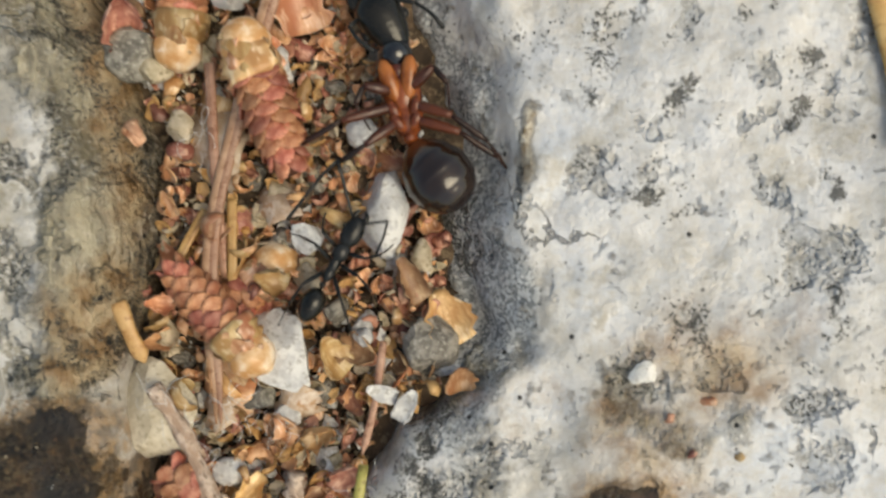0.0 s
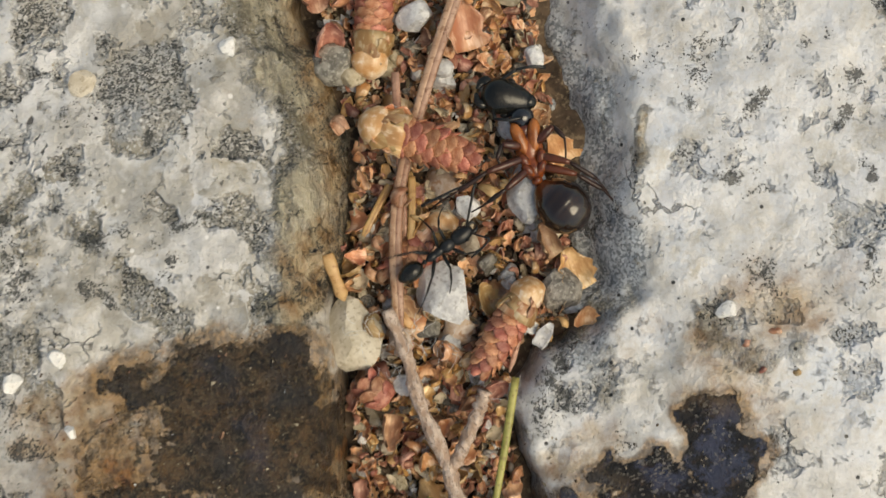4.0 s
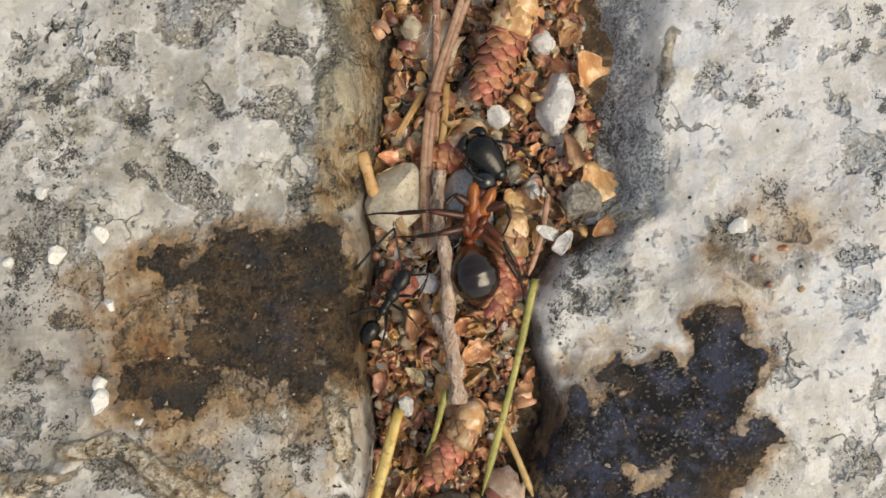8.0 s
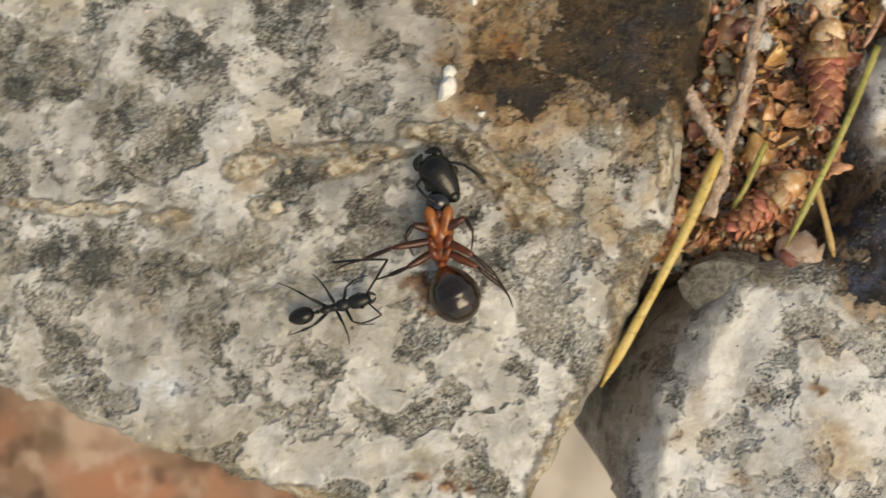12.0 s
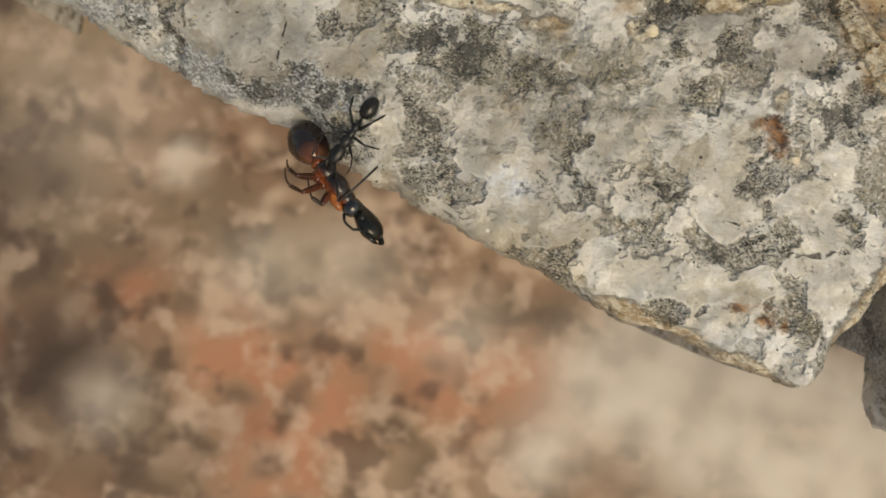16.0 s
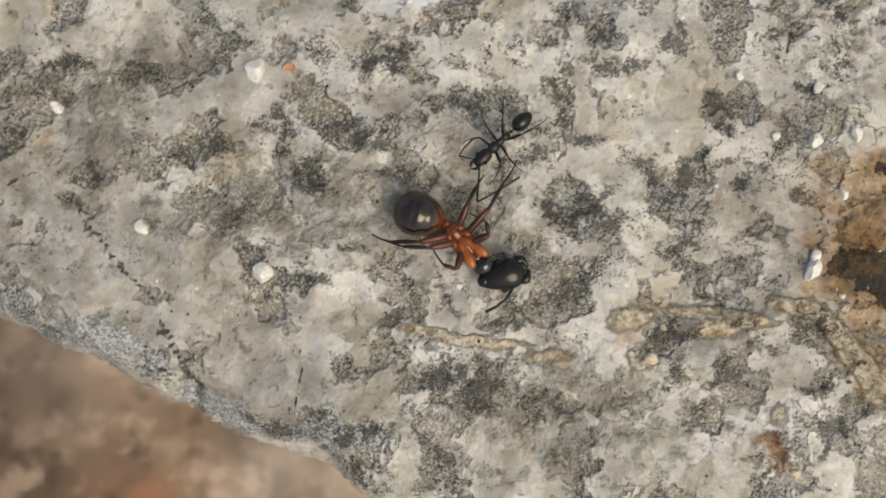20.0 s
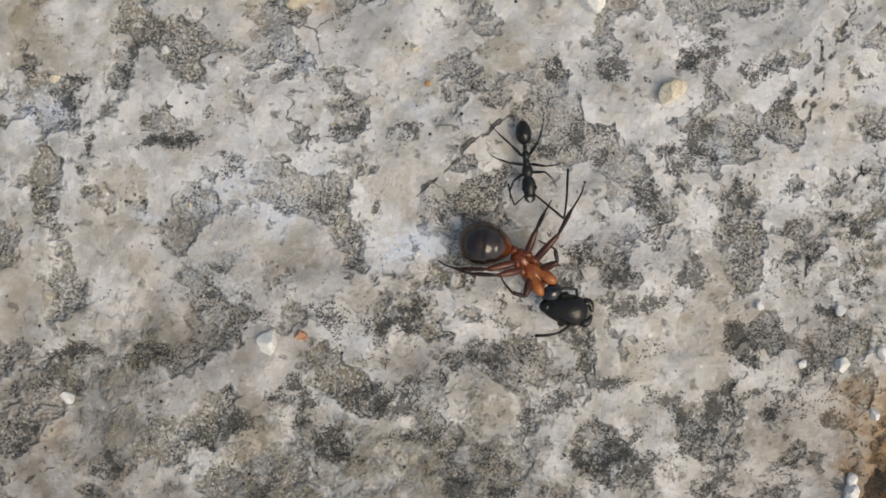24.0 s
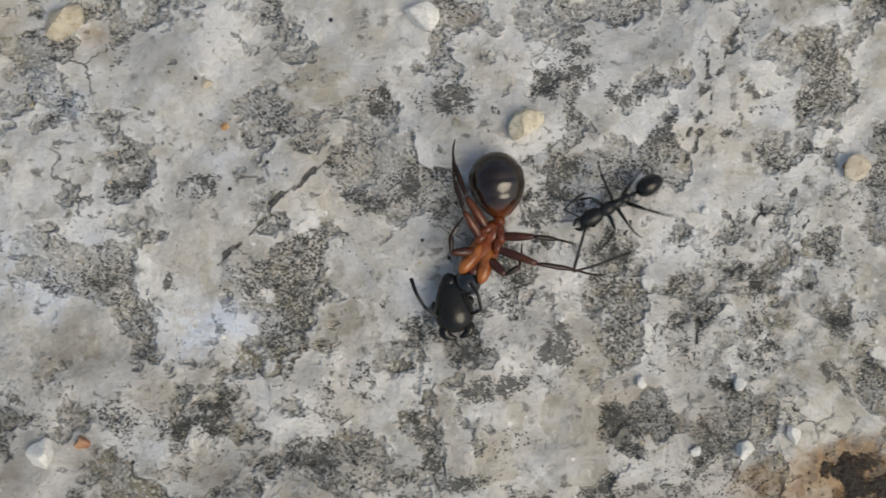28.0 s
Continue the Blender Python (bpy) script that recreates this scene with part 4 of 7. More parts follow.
stain_or_shading("a", "dark", -34.5, 12.2, 1.87, 1.70, 8, 0.7)
stain_or_shading("a", "dark", -32.5, 18.0, 1.70, 1.36, 8, 0.8)
stain_or_shading("a", "dark", -21.0, 19.9, 1.19, 1.87, 8)
stain_or_shading("a", "dark", -19.0, 14.9, 1.36, 1.70, 8, 0.7)
stain_or_shading("a", "dark", -39.4, -1.6, 2.04, 1.70, 8, 0.5)
stain_or_shading("a", "dark", -26.2, 17.4, 0.68, 0.68, 8)
stain_or_shading("a", "dark", -36.7, 17.8, 0.51, 0.51, 8)
stain_or_shading("a", "dark", -8.4, 18.5, 0.85, 0.68, 8)
stain_or_shading("a", "dark", -15.4, 16.5, 2.04, 2.04, 8, 0.5)
stain_or_shading("a", "dark", -11.1, 15.0, 2.04, 2.04, 8, 0.5)
stain_or_shading("a", "dark", -7.2, -1.0, 1.02, 0.68, 8)
stain_or_shading("a", "dark", -12.5, -4.7, 1.36, 1.02, 8)
stain_or_shading("a", "dark", -29.7, -7.7, 1.36, 1.36, 8)
stain_or_shading("a", "dark", -37.2, -7.7, 2.04, 1.36, 8, 0.5)
stain_or_shading("a", "dark", -49.9, 7.0, 2.04, 1.02, 8, 0.5)
stain_or_shading("a", "dark", -34.3, -11.0, 3.95, 0.92, 13, 0.9)
stain_or_shading("a", "dark", -39.2, -11.8, 2.30, 0.85, -15)
stain_or_shading("a", "dark", -46.9, -7.8, 1.97, 0.99, -22, 0.8)
stain_or_shading("a", "dark", -42.9, -8.9, 1.64, 0.82, 13, 0.7)
stain_or_shading("a", "dark", -28.2, -11.2, 0.99, 1.32, 13)
stain_or_shading("a", "dark", -27.3, -7.7, 2.63, 1.48, 13)
stain_or_shading("a", "dark", -22.5, -0.8, 2.63, 0.99, 13)
stain_or_shading("a", "dark", -25.1, -5.8, 0.66, 1.32, 13)
stain_or_shading("a", "dark", -8.1, 18.2, 0.87, 0.52, -8)
stain_or_shading("a", "dark", 2.6, 19.8, 0.52, 0.58, -8)
stain_or_shading("a", "dark", 0.9, 16.9, 2.02, 1.01, -8)
stain_or_shading("a", "dark", 3.4, 17.3, 0.72, 0.43, -8)
stain_or_shading("a", "dark", -1.1, 18.1, 0.87, 0.43, -8)
stain_or_shading("a", "dark", -1.3, 23.1, 1.73, 1.16, -8, 0.7)
stain_or_shading("a", "dark", -4.7, 25.0, 1.16, 0.43, -8)
stain_or_shading("a", "dark", -4.4, 13.9, 1.16, 0.58, -8)
stain_or_shading("a", "dark", -0.6, 14.8, 0.87, 0.58, -8)
stain_or_shading("a", "dark", -9.0, 21.6, 0.58, 1.73, -8, 0.7)
stain_or_shading("a", "dark", -0.6, 21.4, 0.87, 0.58, -8)
stain_or_shading("a", "dark", -8.0, 12.7, 1.73, 1.73, -8, 0.6)
stain_or_shading("a", "dark", -9.6, 14.1, 0.58, 0.58, -8)
stain_or_shading("a", "dark", 5.9, 18.8, 0.72, 1.73, -8, 0.8)
stain_or_shading("a", "dark", 6.0, 13.0, 0.43, 1.16, -8)
stain_or_shading("a", "dark", 6.1, 22.0, 0.58, 1.16, -8, 0.8)
stain_or_shading("a", "dark", 2.4, 24.3, 0.58, 0.58, -8)
stain_or_shading("a", "dark", -3.4, 22.2, 1.16, 1.16, -8, 0.6)
stain_or_shading("a", "dark", -5.6, 17.6, 1.16, 0.87, -8, 0.6)
stain_or_shading("a", "dark", -9.1, 9.4, 1.73, 1.16, -8, 0.6)
stain_or_shading("a", "dark", -11.1, 3.8, 1.16, 1.16, -8)
stain_or_shading("a", "dark", -11.2, 6.8, 0.87, 1.16, -8, 0.8)
stain_or_shading("a", "crust", 1.5, 6.7, 4.33, 4.04, -8)
stain_or_shading("a", "crust", -2.5, 8.7, 2.60, 1.88, -8, 0.6)
stain_or_shading("a", "crust", -4.1, 3.7, 3.61, 1.73, -8, 0.66)
stain_or_shading("a", "crust", 4.2, 8.6, 2.02, 1.88, -8)
stain_or_shading("a", "crust", 5.2, 5.8, 1.59, 2.60, -8)
stain_or_shading("a", "crust", 2.9, 2.4, 2.02, 1.44, -8, 0.9)
stain_or_shading("a", "crust", -5.8, 6.3, 1.73, 1.73, -8, 0.5)
stain_or_shading("a", "ochre", -8.5, 7.8, 1.44, 0.58, -8, 0.9)
stain_or_shading("a", "ochre", -4.8, 8.8, 1.73, 1.44, -8, 0.8)
stain_or_shading("a", "slate", 1.2, 6.4, 2.02, 2.60, -8, 0.8)
stain_or_shading("a", "ochre", -7.3, 7.9, 2.31, 1.73, -8, 0.7)
stain_or_shading("a", "ochre", -5.6, 5.4, 2.31, 1.73, -8, 0.7)
stain_or_shading("a", "ochre", 3.0, 0.6, 2.02, 1.44, -8, 0.9)
stain_or_shading("a", "ochre", 5.7, 12.2, 1.01, 3.18, -8, 0.8)
stain_or_shading("a", "ochre", 3.7, 21.2, 1.44, 2.31, -8, 0.4)
stain_or_shading("a", "ochre", 6.8, 18.7, 1.16, 1.73, -8, 0.5)
stain_or_shading("a", "ochre", -8.0, 0.3, 1.75, 0.44, -4)
stain_or_shading("a", "ochre", -5.5, -1.4, 2.04, 0.73, -34)
stain_or_shading("a", "ochre", -3.3, -3.3, 1.75, 0.82, -34)
stain_or_shading("a", "ochre", -5.1, 0.1, 1.46, 1.17, -4, 0.7)
stain_or_shading("a", "ochre", 1.0, -4.2, 1.75, 1.75, -4, 0.7)
stain_or_shading("a", "ochre", 3.9, -1.2, 0.73, 2.04, -4, 0.8)
stain_or_shading("a", "ochre", 3.0, 1.8, 1.75, 0.87, -4, 0.7)
stain_or_shading("a", "cream", -7.7, 0.2, 1.75, 0.38, -12)
stain_or_shading("a", "cream", -5.2, -1.4, 1.75, 0.41, -42)
stain_or_shading("a", "cream", -3.3, -3.6, 1.31, 0.41, -49, 0.9)
stain_or_shading("a", "cream", -12.8, -0.9, 2.33, 0.29, 4, 0.8)
stain_or_shading("a", "dark", 2.1, -1.6, 1.17, 0.87, -4)
stain_or_shading("a", "dark", -0.4, -1.8, 0.87, 0.87, -4, 0.8)
stain_or_shading("a", "dark", -6.9, -4.2, 0.87, 0.87, -4)
stain_or_shading("a", "dark", -7.4, -1.1, 0.87, 0.44, -4)
stain_or_shading("a", "dark", -11.1, -1.9, 0.87, 0.44, -4)
stain_or_shading("a", "dark", -15.9, -3.6, 0.87, 1.46, -4)
stain_or_shading("a", "dark", -12.8, -4.7, 0.58, 0.87, -4)
stain_or_shading("a", "dark", -4.7, -6.5, 0.87, 0.58, -4)
stain_or_shading("a", "dark", -3.7, -4.5, 0.73, 0.73, -4)
stain_or_shading("a", "dark", -14.4, 0.1, 1.17, 0.58, -4)
stain_or_shading("a", "dark", -22.4, 8.8, 0.90, 0.75, 0)
stain_or_shading("a", "dark", -15.3, 6.9, 1.50, 1.79, 0, 0.8)
stain_or_shading("a", "dark", -17.5, 5.4, 0.90, 1.50, 0)
stain_or_shading("a", "dark", -20.8, 3.9, 1.20, 0.75, 0)
stain_or_shading("a", "dark", -16.6, 2.4, 1.50, 0.90, 0, 0.8)
stain_or_shading("a", "dark", -22.9, 4.5, 1.50, 1.20, 0, 0.8)
stain_or_shading("a", "dark", -15.0, 4.2, 0.75, 0.75, 0)
stain_or_shading("a", "dark", -10.8, 5.1, 0.90, 0.75, 0)
stain_or_shading("a", "dark", -12.6, 4.2, 1.20, 0.90, 0, 0.8)
stain_or_shading("a", "dark", -7.7, -0.6, 1.05, 0.90, 0)
stain_or_shading("a", "dark", -12.9, -4.2, 0.90, 0.90, 0)
stain_or_shading("a", "dark", -14.8, -5.5, 0.75, 0.75, 0)
stain_or_shading("a", "dark", -7.6, -3.9, 1.05, 0.60, 0)
stain_or_shading("a", "dark", -5.5, -5.4, 0.90, 0.60, 0)
stain_or_shading("a", "dark", -4.9, -6.6, 1.05, 1.20, 0)
stain_or_shading("a", "dark", -5.5, -10.3, 0.60, 0.60, 0)
stain_or_shading("a", "dark", -14.3, -13.1, 1.79, 1.05, 0)
stain_or_shading("a", "dark", -22.5, -7.9, 0.90, 0.60, 0)
stain_or_shading("a", "dark", -24.0, 9.9, 0.90, 0.90, 0)
stain_or_shading("a", "dark", -19.8, 7.2, 1.50, 1.20, 0, 0.8)
stain_or_shading("a", "dark", -10.0, -1.8, 0.90, 0.60, 0)
stain_or_shading("a", "dark", 2.3, -1.5, 1.05, 0.90, 0)
stain_or_shading("a", "dark", -14.2, -2.1, 0.90, 0.60, 0)
stain_or_shading("a", "rust", -9.1, -8.2, 0.84, 1.14, 0)
stain_or_shading("a", "rust", 1.4, -3.6, 0.60, 0.30, 0)
stain_or_shading("a", "rust", 5.3, 3.8, 0.30, 1.20, 0)
stain_or_shading("a", "dark", -28.6, -7.3, 1.59, 1.91, 8)
stain_or_shading("a", "dark", -25.2, -6.5, 0.96, 1.27, 8)
stain_or_shading("a", "dark", -28.4, -11.2, 1.11, 1.27, 8)
stain_or_shading("a", "dark", -33.1, -4.7, 0.80, 0.64, 8)
stain_or_shading("a", "dark", -21.9, -0.0, 1.91, 0.96, 8)
stain_or_shading("a", "dark", -15.1, -2.6, 0.80, 0.80, 8)
stain_or_shading("a", "dark", -12.9, -0.4, 0.64, 0.48, 8)
stain_or_shading("a", "dark", -7.3, -0.6, 0.96, 0.96, 8)
stain_or_shading("a", "dark", -12.6, -4.5, 1.11, 0.96, 8)
stain_or_shading("a", "dark", -6.5, -3.7, 0.64, 0.80, 8)
stain_or_shading("a", "dark", -4.2, -6.2, 0.96, 1.59, 8)
stain_or_shading("a", "dark", -3.7, -4.6, 0.64, 0.64, 8)
stain_or_shading("a", "dark", -8.8, -11.0, 0.64, 0.64, 8)
stain_or_shading("a", "dark", -5.3, -10.2, 0.80, 0.80, 8)
stain_or_shading("a", "dark", -13.7, -13.0, 1.59, 1.59, 8, 0.9)
stain_or_shading("a", "dark", -10.8, -15.2, 0.80, 0.64, 8)
stain_or_shading("a", "dark", -3.2, -13.6, 0.80, 0.38, 8)
stain_or_shading("a", "dark", 0.1, -2.1, 0.96, 0.80, 8)
stain_or_shading("a", "dark", -33.9, -11.1, 4.14, 0.51, 22)
stain_or_shading("a", "dark", -40.2, -4.7, 0.80, 0.48, 8)
stain_or_shading("a", "dark", -29.8, -3.0, 0.64, 0.64, 8)
stain_or_shading("a", "dark", -27.2, -3.6, 0.64, 0.32, 8)
stain_or_shading("a", "dark", -24.5, -2.3, 1.27, 0.64, 8)
stain_or_shading("a", "dark", -23.3, -1.2, 1.91, 0.96, 8, 0.8)
stain_or_shading("a", "dark", -9.2, -19.5, 1.91, 0.45, 33, 0.9)
stain_or_shading("a", "rust", -9.2, -8.2, 1.21, 1.34, 8)
stain_or_shading("a", "rust", -7.8, -18.6, 2.23, 0.57, 8, 0.9)
stain_or_shading("a", "rust", -5.7, -19.3, 0.80, 0.80, 8)
stain_or_shading("a", "ochre", 2.9, 1.1, 2.55, 3.82, 8, 0.8)
stain_or_shading("a", "ochre", -3.7, -2.0, 4.14, 0.89, -32, 0.9)
stain_or_shading("a", "ochre", -15.7, -1.1, 5.09, 0.64, 8, 0.7)
stain_or_shading("a", "ochre", -23.5, -9.5, 1.91, 1.91, 8, 0.6)
stain_or_shading("a", "blue", -22.9, -13.9, 1.59, 0.96, 8, 0.9)
stain_or_shading("a", "pale", -22.2, -14.2, 2.87, 1.27, 8, 0.6)
stain_or_shading("a", "pale", -9.2, -6.3, 1.91, 1.27, 8, 0.5)
stain_or_shading("a", "dark", -54.5, 7.5, 1.70, 0.85, 9)
stain_or_shading("a", "dark", -36.0, 6.7, 1.36, 1.36, 9)
stain_or_shading("a", "dark", -36.0, 10.9, 1.36, 1.36, 9)
stain_or_shading("a", "dark", -30.9, 9.3, 1.36, 1.36, 9)
stain_or_shading("a", "dark", -24.6, 10.7, 1.36, 1.36, 9)
stain_or_shading("a", "dark", -22.5, 8.6, 1.36, 1.02, 9)
stain_or_shading("a", "dark", -40.7, 5.6, 2.04, 1.36, 9)
stain_or_shading("a", "dark", -38.2, 2.9, 2.04, 0.85, 9)
stain_or_shading("a", "dark", -32.8, 4.1, 1.70, 0.85, 9)
stain_or_shading("a", "dark", -21.1, 4.0, 2.04, 1.36, 9)
stain_or_shading("a", "dark", -11.8, 8.6, 2.04, 2.04, 9, 0.8)
stain_or_shading("a", "dark", -21.2, 13.4, 2.04, 1.02, 9)
stain_or_shading("a", "dark", -27.0, 12.8, 1.70, 1.70, 9, 0.8)
stain_or_shading("a", "dark", -42.5, -0.2, 1.36, 1.02, 9)
stain_or_shading("a", "dark", -37.9, -2.9, 1.70, 1.02, 9)
stain_or_shading("a", "dark", -45.6, 3.8, 0.68, 0.68, 9)
stain_or_shading("a", "dark", -49.2, 4.9, 1.02, 0.68, 9)
stain_or_shading("a", "dark", -29.6, -2.9, 0.68, 0.51, 9)
stain_or_shading("a", "dark", -22.3, -1.4, 2.04, 1.02, 9, 0.7)
stain_or_shading("a", "dark", -21.0, 1.2, 1.36, 1.02, 9, 0.8)
stain_or_shading("a", "dark", -11.9, 6.9, 1.02, 1.02, 9)
stain_or_shading("a", "dark", -15.9, -2.7, 0.85, 1.36, 9)
stain_or_shading("a", "dark", -6.2, -3.5, 1.02, 1.36, 9)
stain_or_shading("a", "dark", -7.2, -1.0, 1.02, 0.85, 9)
stain_or_shading("a", "dark", -12.8, -0.5, 0.68, 0.41, 9)
stain_or_shading("a", "dark", -33.0, -5.5, 1.02, 0.68, 9)
stain_or_shading("a", "dark", -8.0, 18.4, 1.02, 0.68, 9)
stain_or_shading("a", "dark", -10.1, 13.8, 1.02, 1.02, 9)
stain_or_shading("a", "dark", -35.7, -11.4, 2.04, 0.82, -19, 0.8)
stain_or_shading("a", "dark", -43.9, -9.7, 1.36, 0.82, -21, 0.9)
stain_or_shading("a", "ochre", -5.1, 5.9, 2.04, 4.08, 9, 0.9)
stain_or_shading("a", "ochre", -13.0, 5.3, 2.72, 1.02, 9, 0.5)
stain_or_shading("a", "rust", -5.0, 5.2, 1.36, 2.04, 9, 0.8)
stain_or_shading("a", "rust", -8.9, -8.4, 0.85, 1.02, 9)
stain_or_shading("a", "pale", -51.1, -4.0, 4.08, 2.04, 9, 0.5)
stain_or_shading("a", "pale", -34.2, 14.6, 2.04, 0.68, 9, 0.9)
stain_or_shading("a", "blue", -33.9, 14.7, 1.36, 0.51, 9)
# edge face: bluish skylight painted as a thin blue band
stain_or_shading("a", "blue", -51.5, -7.5, 3.06, 0.51, -19, 0.6)
stain_or_shading("a", "slate", -49.7, -2.1, 6.79, 2.04, 39, 0.35)
stain_or_shading("a", "slate", -51.9, -9.3, 4.08, 0.48, 39, 0.7)
stain_or_shading("a", "dark", -54.7, 20.9, 0.52, 0.87, 5)
stain_or_shading("a", "dark", -52.9, 26.1, 0.70, 1.04, 5)
stain_or_shading("a", "dark", -55.9, 24.4, 0.70, 0.52, 5)
stain_or_shading("a", "dark", -50.3, 21.0, 1.74, 0.42, 5)
stain_or_shading("a", "dark", -41.1, 20.7, 0.87, 0.42, 5)
stain_or_shading("a", "dark", -35.4, 21.9, 1.04, 0.52, 5)
stain_or_shading("a", "dark", -36.6, 17.8, 0.70, 0.63, 5)
stain_or_shading("a", "dark", -37.8, 22.4, 0.87, 0.70, 5)
stain_or_shading("a", "dark", -27.9, 26.1, 1.04, 1.39, 5)
stain_or_shading("a", "dark", -26.6, 22.7, 1.74, 0.87, 5)
stain_or_shading("a", "dark", -24.1, 27.2, 1.04, 1.39, 5)
stain_or_shading("a", "dark", -21.4, 20.0, 1.39, 1.39, 5)
stain_or_shading("a", "dark", -18.8, 22.3, 1.39, 1.39, 5, 0.9)
stain_or_shading("a", "dark", -19.0, 29.0, 1.74, 0.87, 5)
stain_or_shading("a", "dark", -15.4, 27.6, 0.87, 0.70, 5)
stain_or_shading("a", "dark", -13.1, 25.7, 1.39, 0.70, 5)
stain_or_shading("a", "dark", -9.3, 26.0, 0.52, 0.42, 5)
stain_or_shading("a", "dark", -8.7, 28.2, 0.52, 0.42, 5)
stain_or_shading("a", "dark", -8.3, 18.0, 1.04, 0.87, 5)
stain_or_shading("a", "dark", -24.3, 16.2, 1.39, 1.39, 5)
stain_or_shading("a", "dark", -22.4, 15.3, 1.39, 0.70, 5)
stain_or_shading("a", "dark", -18.3, 15.7, 2.09, 1.04, 5)
stain_or_shading("a", "dark", -15.5, 20.5, 1.39, 1.04, 5)
stain_or_shading("a", "dark", -20.2, 18.3, 1.04, 2.09, 5, 0.8)
stain_or_shading("a", "dark", -14.5, 11.5, 1.39, 1.39, 5)
stain_or_shading("a", "dark", -10.9, 10.4, 1.39, 1.74, 5)
stain_or_shading("a", "dark", -15.6, 8.6, 1.04, 1.39, 5)
stain_or_shading("a", "dark", -21.9, 8.8, 0.70, 0.52, 5)
stain_or_shading("a", "dark", -25.9, 6.7, 1.74, 0.70, 5)
stain_or_shading("a", "dark", -34.9, 6.2, 2.09, 0.87, 5)
stain_or_shading("a", "dark", -37.7, 6.7, 1.39, 1.04, 5)
stain_or_shading("a", "dark", -38.8, 3.1, 1.39, 1.39, 5)
stain_or_shading("a", "dark", -30.2, 8.7, 2.09, 1.39, 5, 0.8)
stain_or_shading("a", "dark", -34.6, 11.1, 1.74, 1.39, 5, 0.8)
stain_or_shading("a", "dark", -42.3, 0.1, 2.09, 0.87, 5)
stain_or_shading("a", "dark", -28.6, 1.3, 1.39, 0.70, 5)
stain_or_shading("a", "dark", -21.1, 3.7, 1.74, 1.39, 5)
stain_or_shading("a", "dark", -16.5, 6.5, 1.04, 2.09, 5)
stain_or_shading("a", "dark", -56.8, 2.9, 1.39, 0.52, 5)
stain_or_shading("a", "dark", -52.1, 1.3, 1.04, 1.04, 5)
stain_or_shading("a", "dark", -46.9, 11.8, 2.09, 1.39, 5, 0.8)
stain_or_shading("a", "dark", -32.5, 18.0, 1.74, 1.74, 5, 0.8)
stain_or_shading("a", "blue", -35.2, 15.4, 2.95, 1.22, 5)
stain_or_shading("a", "blue", -45.8, 18.5, 2.43, 1.56, 5, 0.7)
stain_or_shading("a", "blue", -57.8, 21.7, 1.74, 1.04, 5, 0.9)
stain_or_shading("a", "blue", -50.5, 16.4, 1.39, 0.63, 5, 0.9)
stain_or_shading("a", "blue", -42.3, 25.9, 1.04, 0.70, 5, 0.7)
stain_or_shading("a", "blue", -16.4, 23.2, 1.04, 0.70, 5, 0.6)
stain_or_shading("a", "blue", -22.4, 18.8, 2.09, 2.09, 5, 0.4)
stain_or_shading("a", "blue", -33.6, 23.5, 2.09, 1.04, 5, 0.4)
stain_or_shading("a", "pale", -34.3, 15.3, 2.43, 1.04, 5, 0.9)
stain_or_shading("a", "pale", -57.6, 21.7, 1.39, 0.87, 5, 0.9)
stain_or_shading("a", "pale", -21.9, 17.1, 2.09, 2.09, 5, 0.5)
stain_or_shading("a", "pale", -34.8, 24.1, 2.09, 1.04, 5, 0.5)
stain_or_shading("a", "pale", -16.8, 22.9, 0.70, 0.70, 5, 0.9)
stain_or_shading("a", "slate", -45.3, 13.0, 4.17, 3.13, 5, 0.35)
stain_or_shading("a", "slate", -31.6, 7.9, 4.87, 1.74, 5, 0.35)
stain_or_shading("a", "dark", -27.2, 27.3, 0.41, 0.96, 2)
stain_or_shading("a", "dark", -27.7, 25.5, 0.55, 0.55, 2)
stain_or_shading("a", "dark", -35.2, 22.0, 0.96, 0.33, 2)
stain_or_shading("a", "dark", -27.9, 22.7, 1.10, 0.55, 2)
stain_or_shading("a", "dark", -23.9, 27.8, 1.10, 1.10, 2, 0.9)
stain_or_shading("a", "dark", -17.6, 29.1, 0.82, 0.41, 2)
stain_or_shading("a", "dark", -18.1, 26.9, 1.10, 1.65, 2, 0.9)
stain_or_shading("a", "dark", -21.7, 26.8, 0.55, 0.41, 2)
stain_or_shading("a", "dark", -13.0, 25.6, 0.82, 1.10, 2)
stain_or_shading("a", "dark", -15.0, 27.7, 0.55, 0.41, 2)
stain_or_shading("a", "dark", -12.5, 26.8, 0.55, 0.69, 2)
stain_or_shading("a", "dark", -8.1, 28.6, 0.33, 0.41, 2)
stain_or_shading("a", "dark", -9.1, 26.0, 0.41, 0.33, 2)
stain_or_shading("a", "dark", -5.8, 27.3, 0.55, 0.41, 2)
stain_or_shading("a", "dark", -4.1, 26.5, 0.82, 0.33, 2)
stain_or_shading("a", "dark", -12.1, 21.2, 0.82, 0.69, 2)
stain_or_shading("a", "dark", -25.2, 23.4, 0.55, 0.55, 2)
stain_or_shading("a", "dark", -11.1, 16.6, 0.82, 1.10, 2)
stain_or_shading("a", "dark", -8.1, 18.3, 0.82, 0.69, 2)
stain_or_shading("a", "dark", -8.3, 15.8, 1.65, 1.65, 2, 0.8)
stain_or_shading("a", "dark", -12.8, 16.2, 1.65, 1.10, 2, 0.8)
stain_or_shading("a", "dark", -3.3, 16.2, 0.69, 0.82, 2)
stain_or_shading("a", "dark", -4.3, 24.2, 0.27, 1.65, 2, 0.7)
stain_or_shading("a", "dark", -11.2, 29.0, 0.16, 1.65, 17)
